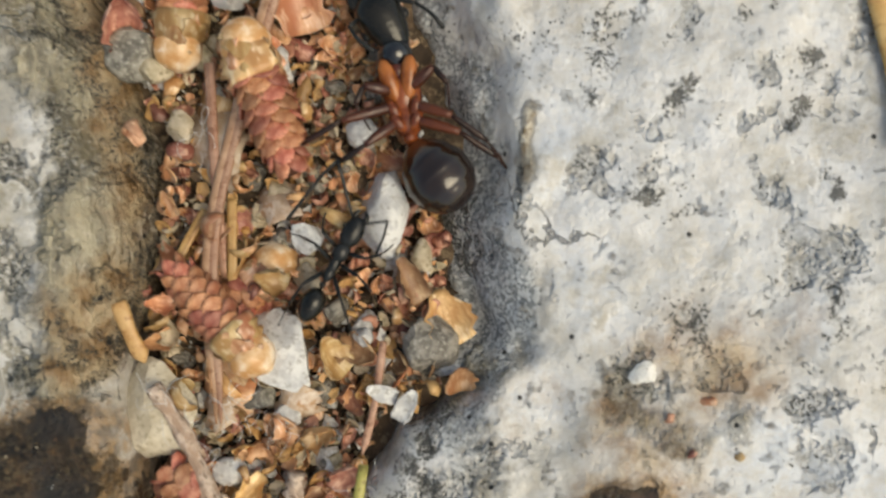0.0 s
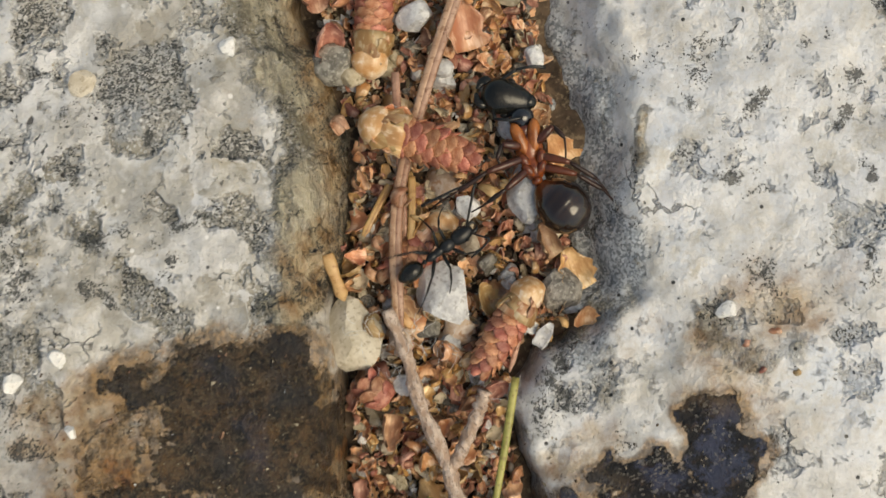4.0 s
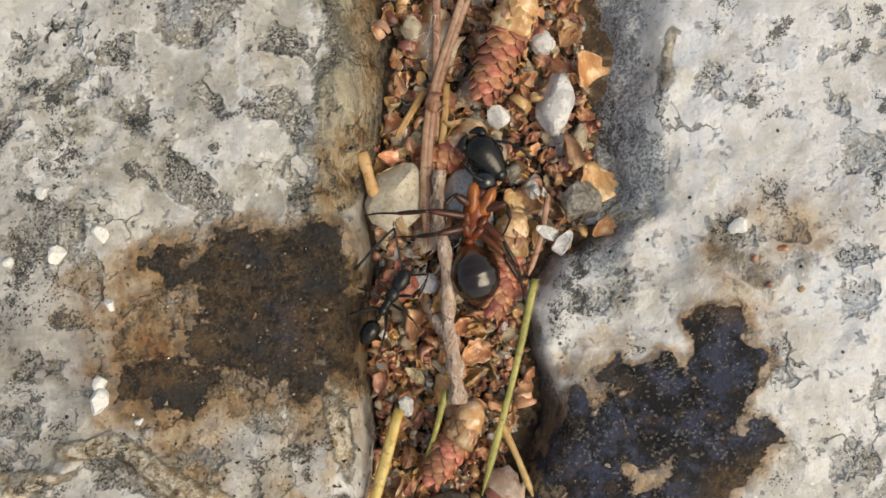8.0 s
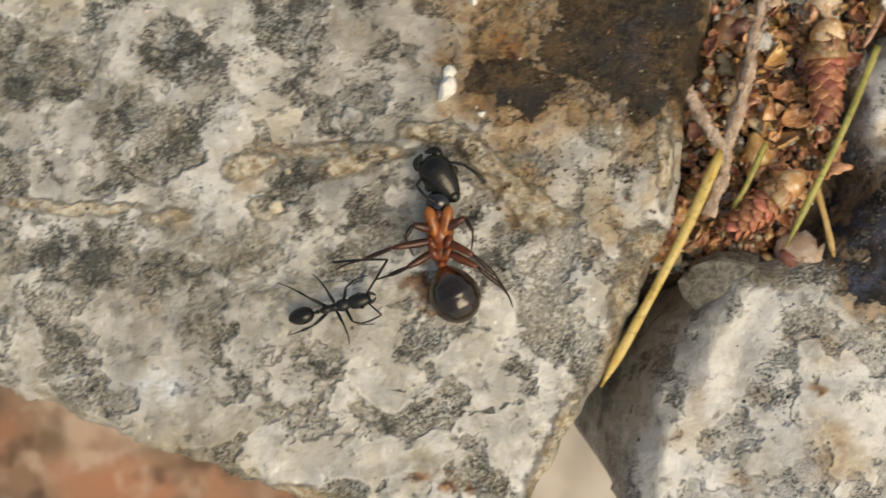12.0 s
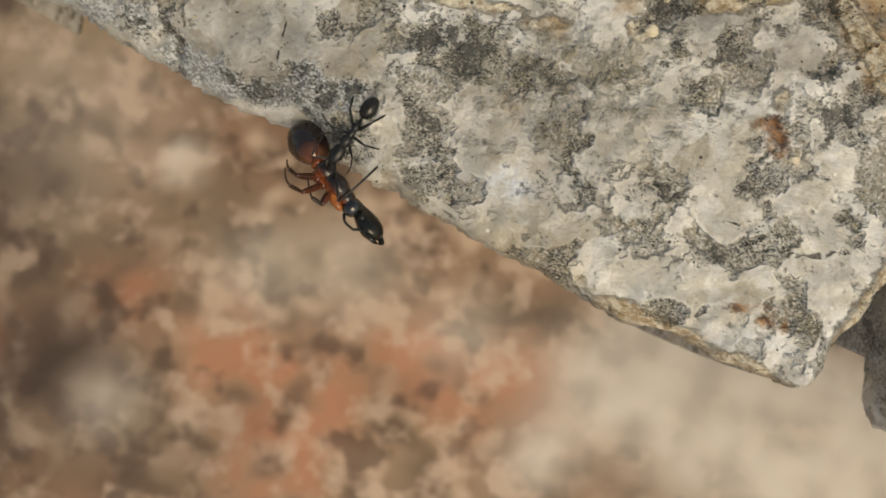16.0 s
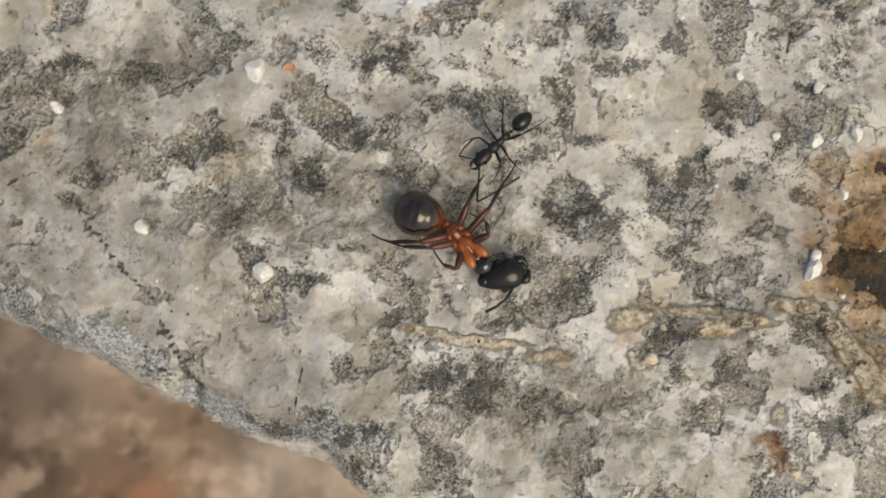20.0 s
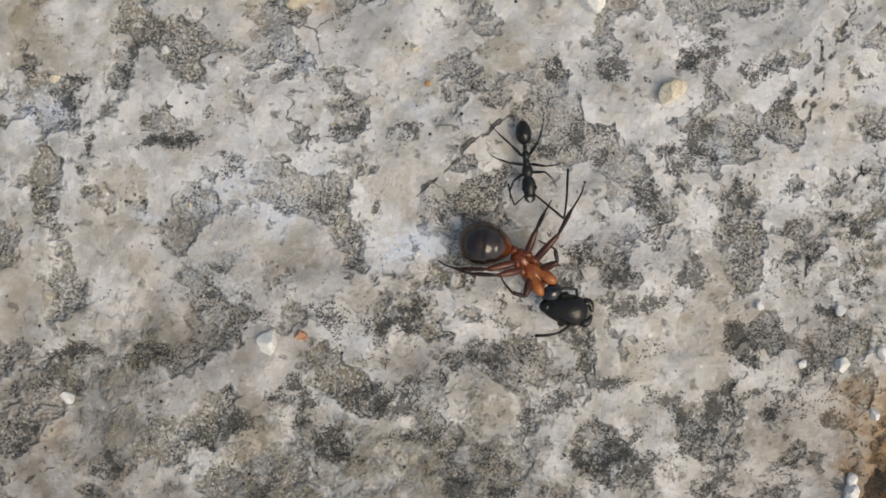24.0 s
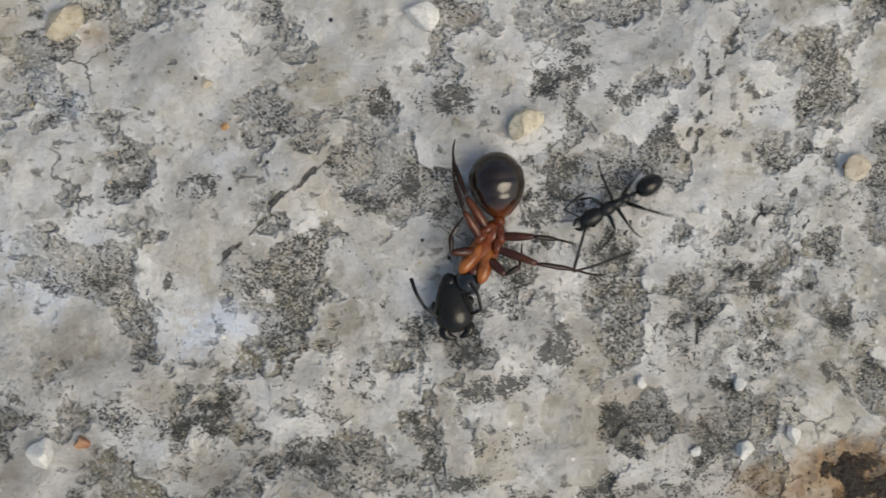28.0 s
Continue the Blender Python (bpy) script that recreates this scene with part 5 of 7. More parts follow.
stain_or_shading("a", "ochre", -33.8, 28.6, 2.20, 1.10, 2, 0.5)
stain_or_shading("a", "ochre", -21.8, 30.4, 2.20, 0.82, 2, 0.45)
stain_or_shading("a", "ochre", -40.6, 30.3, 1.65, 0.82, 2, 0.6)
stain_or_shading("b", "dark", 26.0, 20.6, 1.56, 1.30, -11, 0.7)
stain_or_shading("b", "dark", 25.9, 18.5, 1.30, 1.04, -11, 0.7)
stain_or_shading("b", "dark", 28.9, 17.2, 0.73, 1.17, -11)
stain_or_shading("b", "dark", 33.8, 18.6, 1.30, 1.17, -11)
stain_or_shading("b", "dark", 32.9, 16.3, 0.91, 1.17, -11)
stain_or_shading("b", "dark", 27.4, 14.7, 1.56, 0.78, -11)
stain_or_shading("b", "dark", 28.8, 13.1, 1.04, 0.39, -11)
stain_or_shading("b", "dark", 31.4, 21.0, 0.39, 0.52, -11)
stain_or_shading("b", "dark", 32.6, 21.1, 0.39, 0.31, -11)
stain_or_shading("b", "dark", 33.5, 13.0, 0.52, 0.65, -11)
stain_or_shading("b", "dark", 33.4, 12.4, 0.39, 0.52, -11)
stain_or_shading("b", "dark", 29.2, 20.8, 1.04, 0.78, -11, 0.7)
stain_or_shading("b", "dark", 35.7, 21.4, 0.78, 0.78, -11)
stain_or_shading("b", "dark", 27.0, 21.7, 1.04, 0.78, -11, 0.7)
stain_or_shading("b", "dark", 31.7, 9.3, 0.39, 0.31, -11)
stain_or_shading("b", "dark", 33.3, 9.1, 0.39, 0.65, -11)
stain_or_shading("b", "dark", 28.6, 9.2, 0.78, 0.65, -11, 0.7)
stain_or_shading("b", "dark", 17.7, 6.5, 1.04, 1.30, -11, 0.9)
stain_or_shading("b", "dark", 16.3, 4.7, 0.78, 1.30, -11, 0.8)
stain_or_shading("b", "dark", 20.2, 2.7, 0.39, 0.26, -11)
stain_or_shading("b", "crust", 20.6, -1.4, 4.16, 2.23, -4)
stain_or_shading("b", "crust", 16.2, -4.6, 2.53, 3.72, -4)
stain_or_shading("b", "crust", 23.1, -4.4, 3.27, 2.23, -4)
stain_or_shading("b", "crust", 25.1, -0.8, 1.34, 1.34, -4)
stain_or_shading("b", "crust", 19.1, -6.4, 2.97, 2.23, -4)
stain_or_shading("b", "crust", 24.9, 2.2, 1.78, 1.34, -4)
stain_or_shading("b", "crust", 24.9, 0.7, 1.78, 1.78, -4)
stain_or_shading("b", "crust", 20.5, 0.9, 2.68, 1.19, -4, 0.9)
stain_or_shading("b", "slate", 21.3, -0.8, 2.68, 1.49, -4, 0.8)
stain_or_shading("b", "slate", 24.4, 1.7, 1.19, 1.19, -4, 0.6)
stain_or_shading("b", "crust", 21.8, -13.7, 0.92, 1.37, 0, 0.9)
stain_or_shading("b", "dark", 17.4, 4.8, 1.53, 1.07, 0, 0.9)
stain_or_shading("b", "dark", 18.6, 8.1, 1.22, 1.22, 0, 0.7)
stain_or_shading("b", "dark", 15.8, -12.5, 1.22, 1.83, 0, 0.7)
stain_or_shading("b", "dark", 18.5, -11.6, 1.22, 1.53, 0, 0.6)
stain_or_shading("b", "dark", 8.8, -8.0, 1.53, 0.92, 0, 0.5)
stain_or_shading("b", "dark", 20.6, -8.2, 1.22, 0.92, 0, 0.6)
stain_or_shading("b", "ochre", 26.8, 5.6, 1.82, 1.30, -11, 0.7)
stain_or_shading("b", "ochre", 25.6, 3.7, 1.56, 1.30, -11, 0.7)
stain_or_shading("b", "ochre", 22.5, 7.7, 2.08, 1.30, -11, 0.5)
stain_or_shading("b", "ochre", 19.1, 9.4, 1.56, 0.78, -11, 0.5)
stain_or_shading("b", "ochre", 16.9, 1.5, 1.83, 1.53, 0, 0.8)
stain_or_shading("b", "ochre", 13.1, -9.8, 2.44, 1.83, 0, 0.6)
stain_or_shading("b", "ochre", 13.4, -12.6, 0.92, 0.61, 0, 0.9)
stain_or_shading("b", "ochre", 8.5, -5.5, 2.44, 1.83, 0, 0.6)
stain_or_shading("b", "ochre", 10.1, -12.9, 1.83, 1.83, 0, 0.5)
stain_or_shading("b", "rust", 13.6, -12.6, 0.79, 0.67, 0, 0.95)
stain_or_shading("b", "pale", 32, 18, 11, 16, 0, 0.5)
stain_or_shading("b", "pale", 34, -2, 8, 10, 0, 0.6)
stain_or_shading("b", "blue", 31, 3, 4, 3, 0, 0.6)
stain_or_shading("b", "blue", 25.5, 18, 3, 5, 0, 0.45)
stain_or_shading("b", "blue", 24.5, 12, 2, 3, 0, 0.5)
# crack wall: blue-grey face, with its shade also put into this colour
stain_or_shading("b", "slate", 20.4, 20, 1.55, 14, 0, 1)
stain_or_shading("b", "slate", 21.2, 10.5, 1.3, 2.4, 0, 0.9)
stain_or_shading("b", "slate", 14.9, 1, 0.9, 5, 10, 0.7)
stain_or_shading("b", "slate", 3, -19, 1.8, 6, 0, 0.6)
stain_or_shading("a", "ochre", 2.2, -9, 2.0, 8, -15, 0.8)
stain_or_shading("a", "pale", 1.2, -13, 1.3, 5, -25, 0.5)
stain_or_shading("a", "dark", 9.4, 20, 1.0, 7, 0, 0.7)
stain_or_shading("a", "ochre", 8.4, 22, 1.5, 9, 0, 0.9)
stain_or_shading("a", "ochre", 6.8, 13, 1.5, 4, -10, 0.9)
stain_or_shading("a", "dark", 7.6, 14, 0.7, 4, -12, 0.9)
stain_or_shading("a", "dark", 6.6, 11.2, 0.5, 1.6, -12, 1)
stain_or_shading("a", "dark", 7.4, 24, 0.8, 4, 10, 0.8)
stain_or_shading("b", "pale", 23.7, 17, 0.7, 6, 0, 0.9)
# broad blue cast of the reflected sky, put into the stone's colour
stain_or_shading("b", "blue", 30, 18, 12, 18, 0, 0.35)
stain_or_shading("b", "pale", 27, 18, 5, 12, 0, 0.6)
stain_or_shading("b", "pale", 9, -18, 7, 7, 0, 0.7)
stain_or_shading("b", "pale", 20, 5, 4, 2.5, 0, 0.6)
split("a", (-10.1, -13.3), (-8.0, -14.3), (-5.7, -14.7), (-3.9, -14.2), (-2.4, -13.5))
split("a", (-16.0, -17.2), (-15.1, -16.4), (-13.9, -16.1))
split("a", (-56.8, 2.6), (-54.1, 1.3), (-51.6, -1.0), (-49.5, -3.4), (-47.1, -5.1), (-45.6, -7.6), (-44.4, -9.1))
split("a", (-57.0, -0.2), (-55.1, 1.2), (-53.1, 1.2))
split("a", (-34.9, -10.3), (-34.3, -7.8), (-33.4, -7.0))
split("a", (-32.0, -5.0), (-29.3, -4.9), (-27.7, -4.3))
split("a", (-6.5, 23.2), (-5.4, 21.3), (-5.0, 19.3), (-4.5, 18.2))
split("a", (-7.8, 23.1), (-7.3, 20.5), (-7.8, 16.5))
split("a", (5.4, 14.8), (4.3, 12.7), (3.5, 11.0))
split("a", (-8.4, 21.8), (-6.3, 22.1))
split("a", (0.5, -5.1), (-0.4, -7.4))
split("a", (-10.3, -13.4), (-7.3, -14.9), (-3.7, -13.9))
split("a", (-10.6, 30.9), (-11.4, 26.8), (-11.8, 25.4))
split("a", (-32.0, 21.8), (-29.0, 24.3))
split("a", (-4.1, 20.6), (-3.0, 17.0))
split("a", (-33.7, 20.7), (-30.1, 23.3))
split("a", (-10.8, 30.5), (-12.0, 24.5))
split("a", (-42.0, 15.4), (-40.9, 17.9))
split("a", (-37.4, 15.1), (-36.5, 13.4))
split("a", (-39.6, 19.7), (-37.0, 20.1))
split("a", (-46.2, -6.3), (-45.1, -8.4), (-42.8, -10.9))
split("a", (-41.3, -7.2), (-39.6, -8.5), (-40.1, -9.6))
split("a", (-9.5, -13.3), (-7.3, -14.2), (-4.3, -14.5))
split("a", (-35.0, -8.1), (-35.8, -6.2))
split("b", (21.2, -5.6), (22.2, -4.2), (23.4, -3.1))
split("b", (20.1, 0.5), (22.0, 1.0), (23.7, 0.6))
split("b", (29.2, 23.4), (29.2, 21.8), (27.4, 20.8))
# next five: uneven daylight put into colour, olive where dim, pale where bright
stain_or_shading("a", "olive", -36, 2, 18, 5.5, 8, 0.42)
stain_or_shading("a", "olive", -20, -8, 12, 5, 8, 0.4)
stain_or_shading("a", "pale", -18, 26, 13, 8, 0, 0.5)
stain_or_shading("a", "pale", -40, 25, 12, 7, 0, 0.35)
stain_or_shading("a", "olive", -52, 6, 5, 6, 0, 0.45)
stain_or_shading("a", "olive", -8, 17, 7, 6, 0, 0.3)
stain_or_shading("a", "olive", 7.2, 24, 2.2, 9, 6, 0.95)
stain_or_shading("a", "olive", 6.8, 16, 1.9, 4, -8, 0.95)
stain_or_shading("a", "olive", 5.4, 11.5, 1.5, 3, -15, 0.9)
stain_or_shading("a", "olive", 5.3, 5, 1.0, 6, 0, 0.8)
# lower right rim: its bright, lit edge painted as pale strips
stain_or_shading("a", "pale", -8, -20.8, 7, 0.9, 3, 0.9)
stain_or_shading("a", "pale", -1.8, -18.5, 0.9, 4, -30, 0.8)
stain_or_shading("b", "olive", 14.4, 4, 0.8, 3.5, 0, 0.8)
stain_or_shading("b", "olive", 19, 8.2, 3, 0.7, 10, 0.7)
stain_or_shading("b", "olive", 8.5, -6.6, 3.5, 1.0, 0, 0.6)


split("a", (-9.6, 31.2), (-11.3, 25.8), (-12.5, 23.4))
split("a", (-9.8, 21.0), (-10.6, 18.0), (-11.3, 15.7))
split("a", (-9.3, 31.9), (-11.1, 27.4), (-11.5, 24.9))
split("a", (-11.2, 17.4), (-11.5, 14.6), (-11.8, 12.4))
split("a", (-3.4, 19.5), (-3.0, 17.1), (-3.8, 15.4))
split("a", (-29.3, 24.1), (-31.7, 21.9), (-34.6, 18.7))
split("a", (-9.8, 29.9), (-9.5, 30.8), (-9.0, 32.2))
split("a", (-51.8, -0.8), (-48.9, -3.8), (-44.2, -8.6), (-42.6, -10.1))
split("a", (-55.6, 1.4), (-52.2, -0.9), (-48.9, -3.8))
split("a", (-14.6, 21.5), (-16.0, 18.8), (-16.8, 16.6))
split("a", (-7.9, 23.1), (-9.0, 20.5), (-9.8, 19.0))
split("a", (-27.6, 25.0), (-30.1, 23.2), (-32.9, 20.8), (-34.5, 19.1))
split("a", (-32.6, 23.7), (-31.8, 22.3))
split("a", (-52.4, -0.7), (-50.4, -3.0), (-47.1, -5.3), (-45.8, -8.4))
split("a", (-38.0, -5.0), (-37.2, -7.9), (-37.0, -10.9))
split("a", (-7.4, 23.9), (-5.9, 21.3), (-4.1, 18.8), (-3.9, 17.3))
split("a", (7.3, 26.0), (5.6, 22.7), (5.7, 18.4))
stain_or_shading("a", "grey", -9.5, 5.5, 5, 4, 0, 0.9)
stain_or_shading("a", "ochre", -5.6, 8.6, 3.4, 1.8, 10, 0.95)
stain_or_shading("a", "ochre", -6.5, 5.2, 2.6, 2.2, 0, 0.95)
stain_or_shading("a", "ochre", -3.6, 1.9, 3.6, 1.3, -10, 0.95)
stain_or_shading("a", "crust", -6.6, 4.2, 1.8, 0.9, 10, 0.55)
stain_or_shading("b", "ochre", 25.6, 3.2, 2.6, 2.2, 20, 0.85)
stain_or_shading("b", "ochre", 18.6, 2.6, 2.4, 1.4, 30, 0.75)
stain_or_shading("b", "olive", 27.5, 5.0, 3.0, 2.0, -30, 0.45)
stain_or_shading("b", "olive", 20.5, 5.5, 3.0, 1.4, 20, 0.45)
stain_or_shading("b", "ochre", 25.5, -5.0, 2.0, 1.6, 0, 0.8)
stain_or_shading("a", "grey", -12, 11, 4, 3, 0, 0.5)
stain_or_shading("b", "pale", 14, -20, 8, 6, 0, 0.7)
stain_or_shading("b", "pale", 8, -15, 4, 6, 0, 0.6)
stain_or_shading("b", "ochre", 14.5, -15.5, 3, 2, 0, 0.8)
stain_or_shading("b", "ochre", 10, -17.5, 2, 1.5, 0, 0.7)
stain_or_shading("b", "dark", 11.5, -12.5, 1.8, 1.2, 20, 0.7)
stain_or_shading("b", "dark", 16.5, -19.5, 2.0, 1.4, 0, 0.6)
stain_or_shading("b", "ochre", 7, -14, 1.2, 3, 0, 0.6)
stain_or_shading("b", "pale", 24, -22, 10, 8, 0, 0.7)
stain_or_shading("a", "violet", 2.3, 6.0, 2.6, 2.6, 0, 0.34)
stain_or_shading("a", "violet", 0.9, 8.6, 1.8, 1.4, 0, 0.30)


OUT_A = [(-80, 60), (6.5, 60), (7.2, 27), (8.6, 20), (7.6, 15), (6.3, 10.7), (6.0, 7.3), (5.2, 2), (5.4, -1), (4.8, -3),
         (3.4, -7.8), (1.6, -12.6), (0, -15.5), (-3.2, -21.9), (-4.3, -22.1), (-10.5, -21), (-15.4, -20.3), (-21, -18.6), (-27.5, -16.8),
         (-34.8, -14.4), (-41, -13), (-51, -9.7), (-60, -7.8), (-80, 0)]
OUT_B = [(60, 70), (25, 70), (23.0, 26), (22.7, 15.5), (22.4, 11), (22.6, 9.2), (20.2, 8.2), (16.6, 7.4), (15.2, 5), (15.8, 1.5),
         (15.4, -1.6), (13.2, -5.3), (8.4, -6.5), (7.4, -9), (5.3, -13), (4.7, -16.6), (4.0, -20.5), (4.3, -23), (7, -25.2), (60, -45)]


def top_a(x, y):
    ridge = 0
    for ax, ay, bx, by in ((-9.6, 0.5, -6.6, -0.1), (-6.6, -0.1, -3.5, -2.7), (-3.5, -2.7, -1.9, -4.8), (-14.5, -1.6, -9.6, -0.4)):
        t = np.clip(((x - ax) * (bx - ax) + (y - ay) * (by - ay)) / ((bx - ax) ** 2 + (by - ay) ** 2), 0, 1)
        ridge = np.maximum(ridge, 0.70 * np.exp(-((x - ax - t * (bx - ax)) ** 2 + (y - ay - t * (by - ay)) ** 2) / 0.16))
    return ridge + 0.1 - 0.0006 * (x + 20) ** 2 - 0.02 * np.clip(y - 8, 0, 60)


def top_b(x, y):
    low = np.clip((13.5 - x) / 4, 0, 1)
    return -0.9 + 0.03 * (x - 22) - 0.9 * low - 0.9 * np.exp(-((x - 22.4) / 1.3) ** 2) * np.clip((10 - y) / 3, 0, 1) * np.clip((y - 5) / 3, 0, 1)


build_stone("granite_block", "pale weathered granite block with black lichen specks and brown crust", OUT_A, -78, 12, -26, 58, 0.3,
            top_a, lambda x, y: 1.6 + 1.5 * np.clip((y - 9) / 5, 0, 1) + 2.2 * np.clip((-24 - x) / 10, 0, 1), lambda x, y: np.where((y < -6) & (x < -4 - 0.3 * (y + 22)), 9.0, 2.2), 21, "a", hollow=True)
build_stone("granite_block", "bluish white granite block with dark lichen spots beside the crack", OUT_B, 0, 58, -44, 60, 0.3,
            top_b, lambda x, y: 0.5 + 0.8 * np.clip((9 - y) / 2, 0, 1), lambda x, y: np.where(y > 8.6, 1.1, 2.2), 33, "b")


def soil_height(gx, gy):
    return -4.1 - 0.9 * np.clip((5.5 - gy) / 3, 0, 1) + 0.5 * field(gx, gy, 3.0, 71, 3) - np.where(gy < -4, (-4 - gy) ** 2 * 0.35, 0)


def soil_bed():
    xs, ys = np.arange(1, 27.1, 0.3), np.arange(-11, 45.1, 0.3)
    gx, gy = np.meshgrid(xs, ys)
    z = soil_height(gx, gy)
    verts = np.stack([gx, gy, z], -1).reshape(-1, 3)
    n = gx.shape[1]
    idx = np.arange(len(verts)).reshape(gx.shape)
    quads = np.stack([idx[:-1, :-1], idx[:-1, 1:], idx[1:, 1:], idx[1:, :-1]], -1).reshape(-1, 4).tolist()
    return tagged(link_mesh("soil", verts, quads, SOIL), "dark gritty soil filling the crack between stones", "soil", kind="structure")


soil_bed()


PATCHES = [("dark", -76, -20, 15, 0.45), ("dark", -52, -22, 7, 0.3), ("dark", -92, -22, 16, 0.5), ("dark", -66, -38, 5, 1.0), ("dark", -72, -44, 6, 0.8), ("dark", -76, -54, 12, 0.8), ("dark", -58, -43, 4, 0.5), ("dark", -88, -36, 14, 0.5), ("dark", -54, -54, 9, 0.5),
           ("dark", -29, -39, 3, 0.5), ("dark", -45, -46, 4, 0.4), ("pale", -62, -47.5, 4.2, 0.45), ("pale", -59, -17, 2.2, 1.0), ("pale", -47, -28, 5, 0.5), ("pale", -70, -12, 12, 0.25),
           ("pale", -36, -25, 6, 0.45), ("pale", -9, -43, 4, 0.8), ("pale", -21, -30, 5, 0.5), ("pale", -4, -33, 7, 0.8), ("pale", 1, -27, 6, 1.0), ("pale", 10, -29, 6, 1.0), ("pale", 19, -31, 6, 1.0), ("pale", 28, -33, 7, 1.0), ("pale", 8, -34, 8, 1.0), ("pale", 18, -33, 10, 1.0), ("pale", 30, -36, 10, 1.0),
           ("orange", -78, -43, 5), ("orange", -50, -38, 6), ("orange", -38, -40, 7), ("orange", -27, -34, 5), ("orange", -19, -37, 6), ("orange", -40, -50, 8), ("orange", -62, -34, 4), ("orange", -12, -34, 4)]


def ground_sheet():
    n, verts = 140, []
    for j in range(n + 1):
        for i in range(n + 1):
            u, v = (i / n * 2 - 1), (j / n * 2 - 1)
            x, y = 20000 * u ** 15 + 190 * u, 20000 * v ** 15 + 190 * v
            verts.append((x, y, -60 + (2.5 * noise.noise(Vector((x * 0.03, y * 0.03, 3))) if abs(x) < 400 and abs(y) < 400 else 0)))
    faces = [[j * (n + 1) + i, j * (n + 1) + i + 1, (j + 1) * (n + 1) + i + 1, (j + 1) * (n + 1) + i] for j in range(n) for i in range(n)]
    ob = link_mesh("ground", verts, faces, EARTH)
    px, py = np.array(verts)[:, 0], np.array(verts)[:, 1]
    for kind in ("pale", "dark", "orange"):
        a = ob.data.attributes.new(kind, "FLOAT", "POINT")
        v = sum((amp[0] if amp else 1.0) * np.exp(-((px - x) ** 2 + (py - y) ** 2) / (r * r)) for k, x, y, r, *amp in PATCHES if k == kind)
        a.data.foreach_set("value", np.clip(v, 0, 1).astype(np.float32))
    return tagged(ob, "reddish brown needle litter and grit on earth", "ground", kind="structure")


ground_sheet()


# ---- ants ----
def leg(name, parent, mats, run, radii, label=""):
    """One jointed leg: coxa and femur, then tibia and tarsus as pieces of it. run: joints in the ant's space."""
    p = np.asarray(run, float)
    radii = np.array(radii) * 0.86
    base = p[0]
    femur = link_mesh(name, *tube(bezier([p[0], (p[0] + p[1]) / 2 + (0, 0, 0.05), p[1]] - base, 8),
                      radii[0] * np.array([0.7, 0.95, 1.05, 1.05, 1, 0.9, 0.75, 0.6])), mats[0], parent, label, at=pose(*(base * S)))
    link_mesh("tibia", *tube(bezier([p[1], (p[1] + p[2]) / 2, p[2]] - base, 7), radii[1] * np.array([0.6, 0.8, 0.9, 1, 1, 0.9, 0.7]), 8), mats[1], femur)
    link_mesh("tarsus", *tube(bezier([p[2], *p[3:]] - base, 8), radii[2] * np.linspace(1, 0.55, 8), 7), mats[2], femur)
    return femur


def antenna(parent, mat, run, r):
    p = np.asarray(run, float)
    base = p[0]
    scape = link_mesh("antenna", *tube(bezier(p[:2] - base, 6), r * np.array([0.6, 0.8, 0.85, 0.9, 1.0, 0.9]), 8), mat, parent, at=pose(*(base * S)))
    link_mesh("funiculus", *tube(bezier(p[1:] - base, 9), r * np.linspace(0.75, 1.0, 9), 8), mat, scape)
    return scape


def big_ant():
    """A carpenter ant lying on its back: the belly side is up. Origin at the waist, head towards +y."""
    ant = tagged(empty("carpenter_ant"), "large red and black carpenter ant on its back, dragged along", "ant")
    link_mesh("thorax", *joined(
        blob((0, 0.35, -0.05), (0.58, 0.74, 0.60), shape=lambda s: 1 - 0.12 * s),
        blob((0, 1.35, -0.05), (0.76, 0.95, 0.64)),
        blob((0, 2.25, 0.0), (0.58, 0.55, 0.52))), THORAX, ant)
    link_mesh("collar", *blob((0, 2.88, 0.12), (0.66, 0.60, 0.60)), BLACK_GLOSS, ant, "blue black collar behind the head")
    link_mesh("petiole", *joined(blob((0, -0.38, 0.05), (0.30, 0.26, 0.42)), tube([(0, 0.1, 0), (0, -0.4, 0), (0, -0.78, 0)], 0.18)), RED, ant)
    for sx in (-1, 1):
        for x, y0, w, l, mat, turn in ((0.34, 0.20, 0.25, 0.42, RED, 34), (0.42, 0.70, 0.25, 0.42, RED, 22), (0.36, 1.78, 0.34, 0.92, AMBER, 12)):
            link_mesh("coxa", *blob((0, 0, 0), (w, l, 0.30), 14, 10, lambda s: 1 + 0.15 * s), mat, ant, at=pose(sx * x * S, y0 * S, 0.46 * S, 8, 0, sx * -turn))
    # gaster, hinged at the waist
    # its plates overlap like slates: each one ends in a low step
    def girth(s):
        step = ((s + 1.0) / 0.46) % 1.0
        return 1 - 0.14 * s - 0.10 * s * s + 0.035 * (1 - step) * min(1.0, step * 9)

    gaster = link_mesh("gaster", *blob((0, -1.56, 0), (1.32, 1.60, 1.20), 34, 60, girth), GASTER, ant, "glossy dark brown abdomen", at=pose(0, -0.58 * S, 0.02 * S))
    # head, hinged at the neck
    head = link_mesh("head", *joined(
        blob((0, 1.18, 0.0), (1.0, 1.36, 0.68), 26, 20, lambda s: 0.88 + 0.30 * s + 0.10 * s * s - 0.10 * s ** 3),
        blob((0, 0.10, 0.0), (0.40, 0.42, 0.36))), BLACK, ant, "black satin head, wider in front", at=pose(0, 3.0 * S, 0.10 * S))
    for sx in (-1, 1):
        link_mesh("eye", *blob((sx * 0.86, 1.15, -0.22), (0.18, 0.24, 0.20), 12, 8), BLACK_DULL, head)
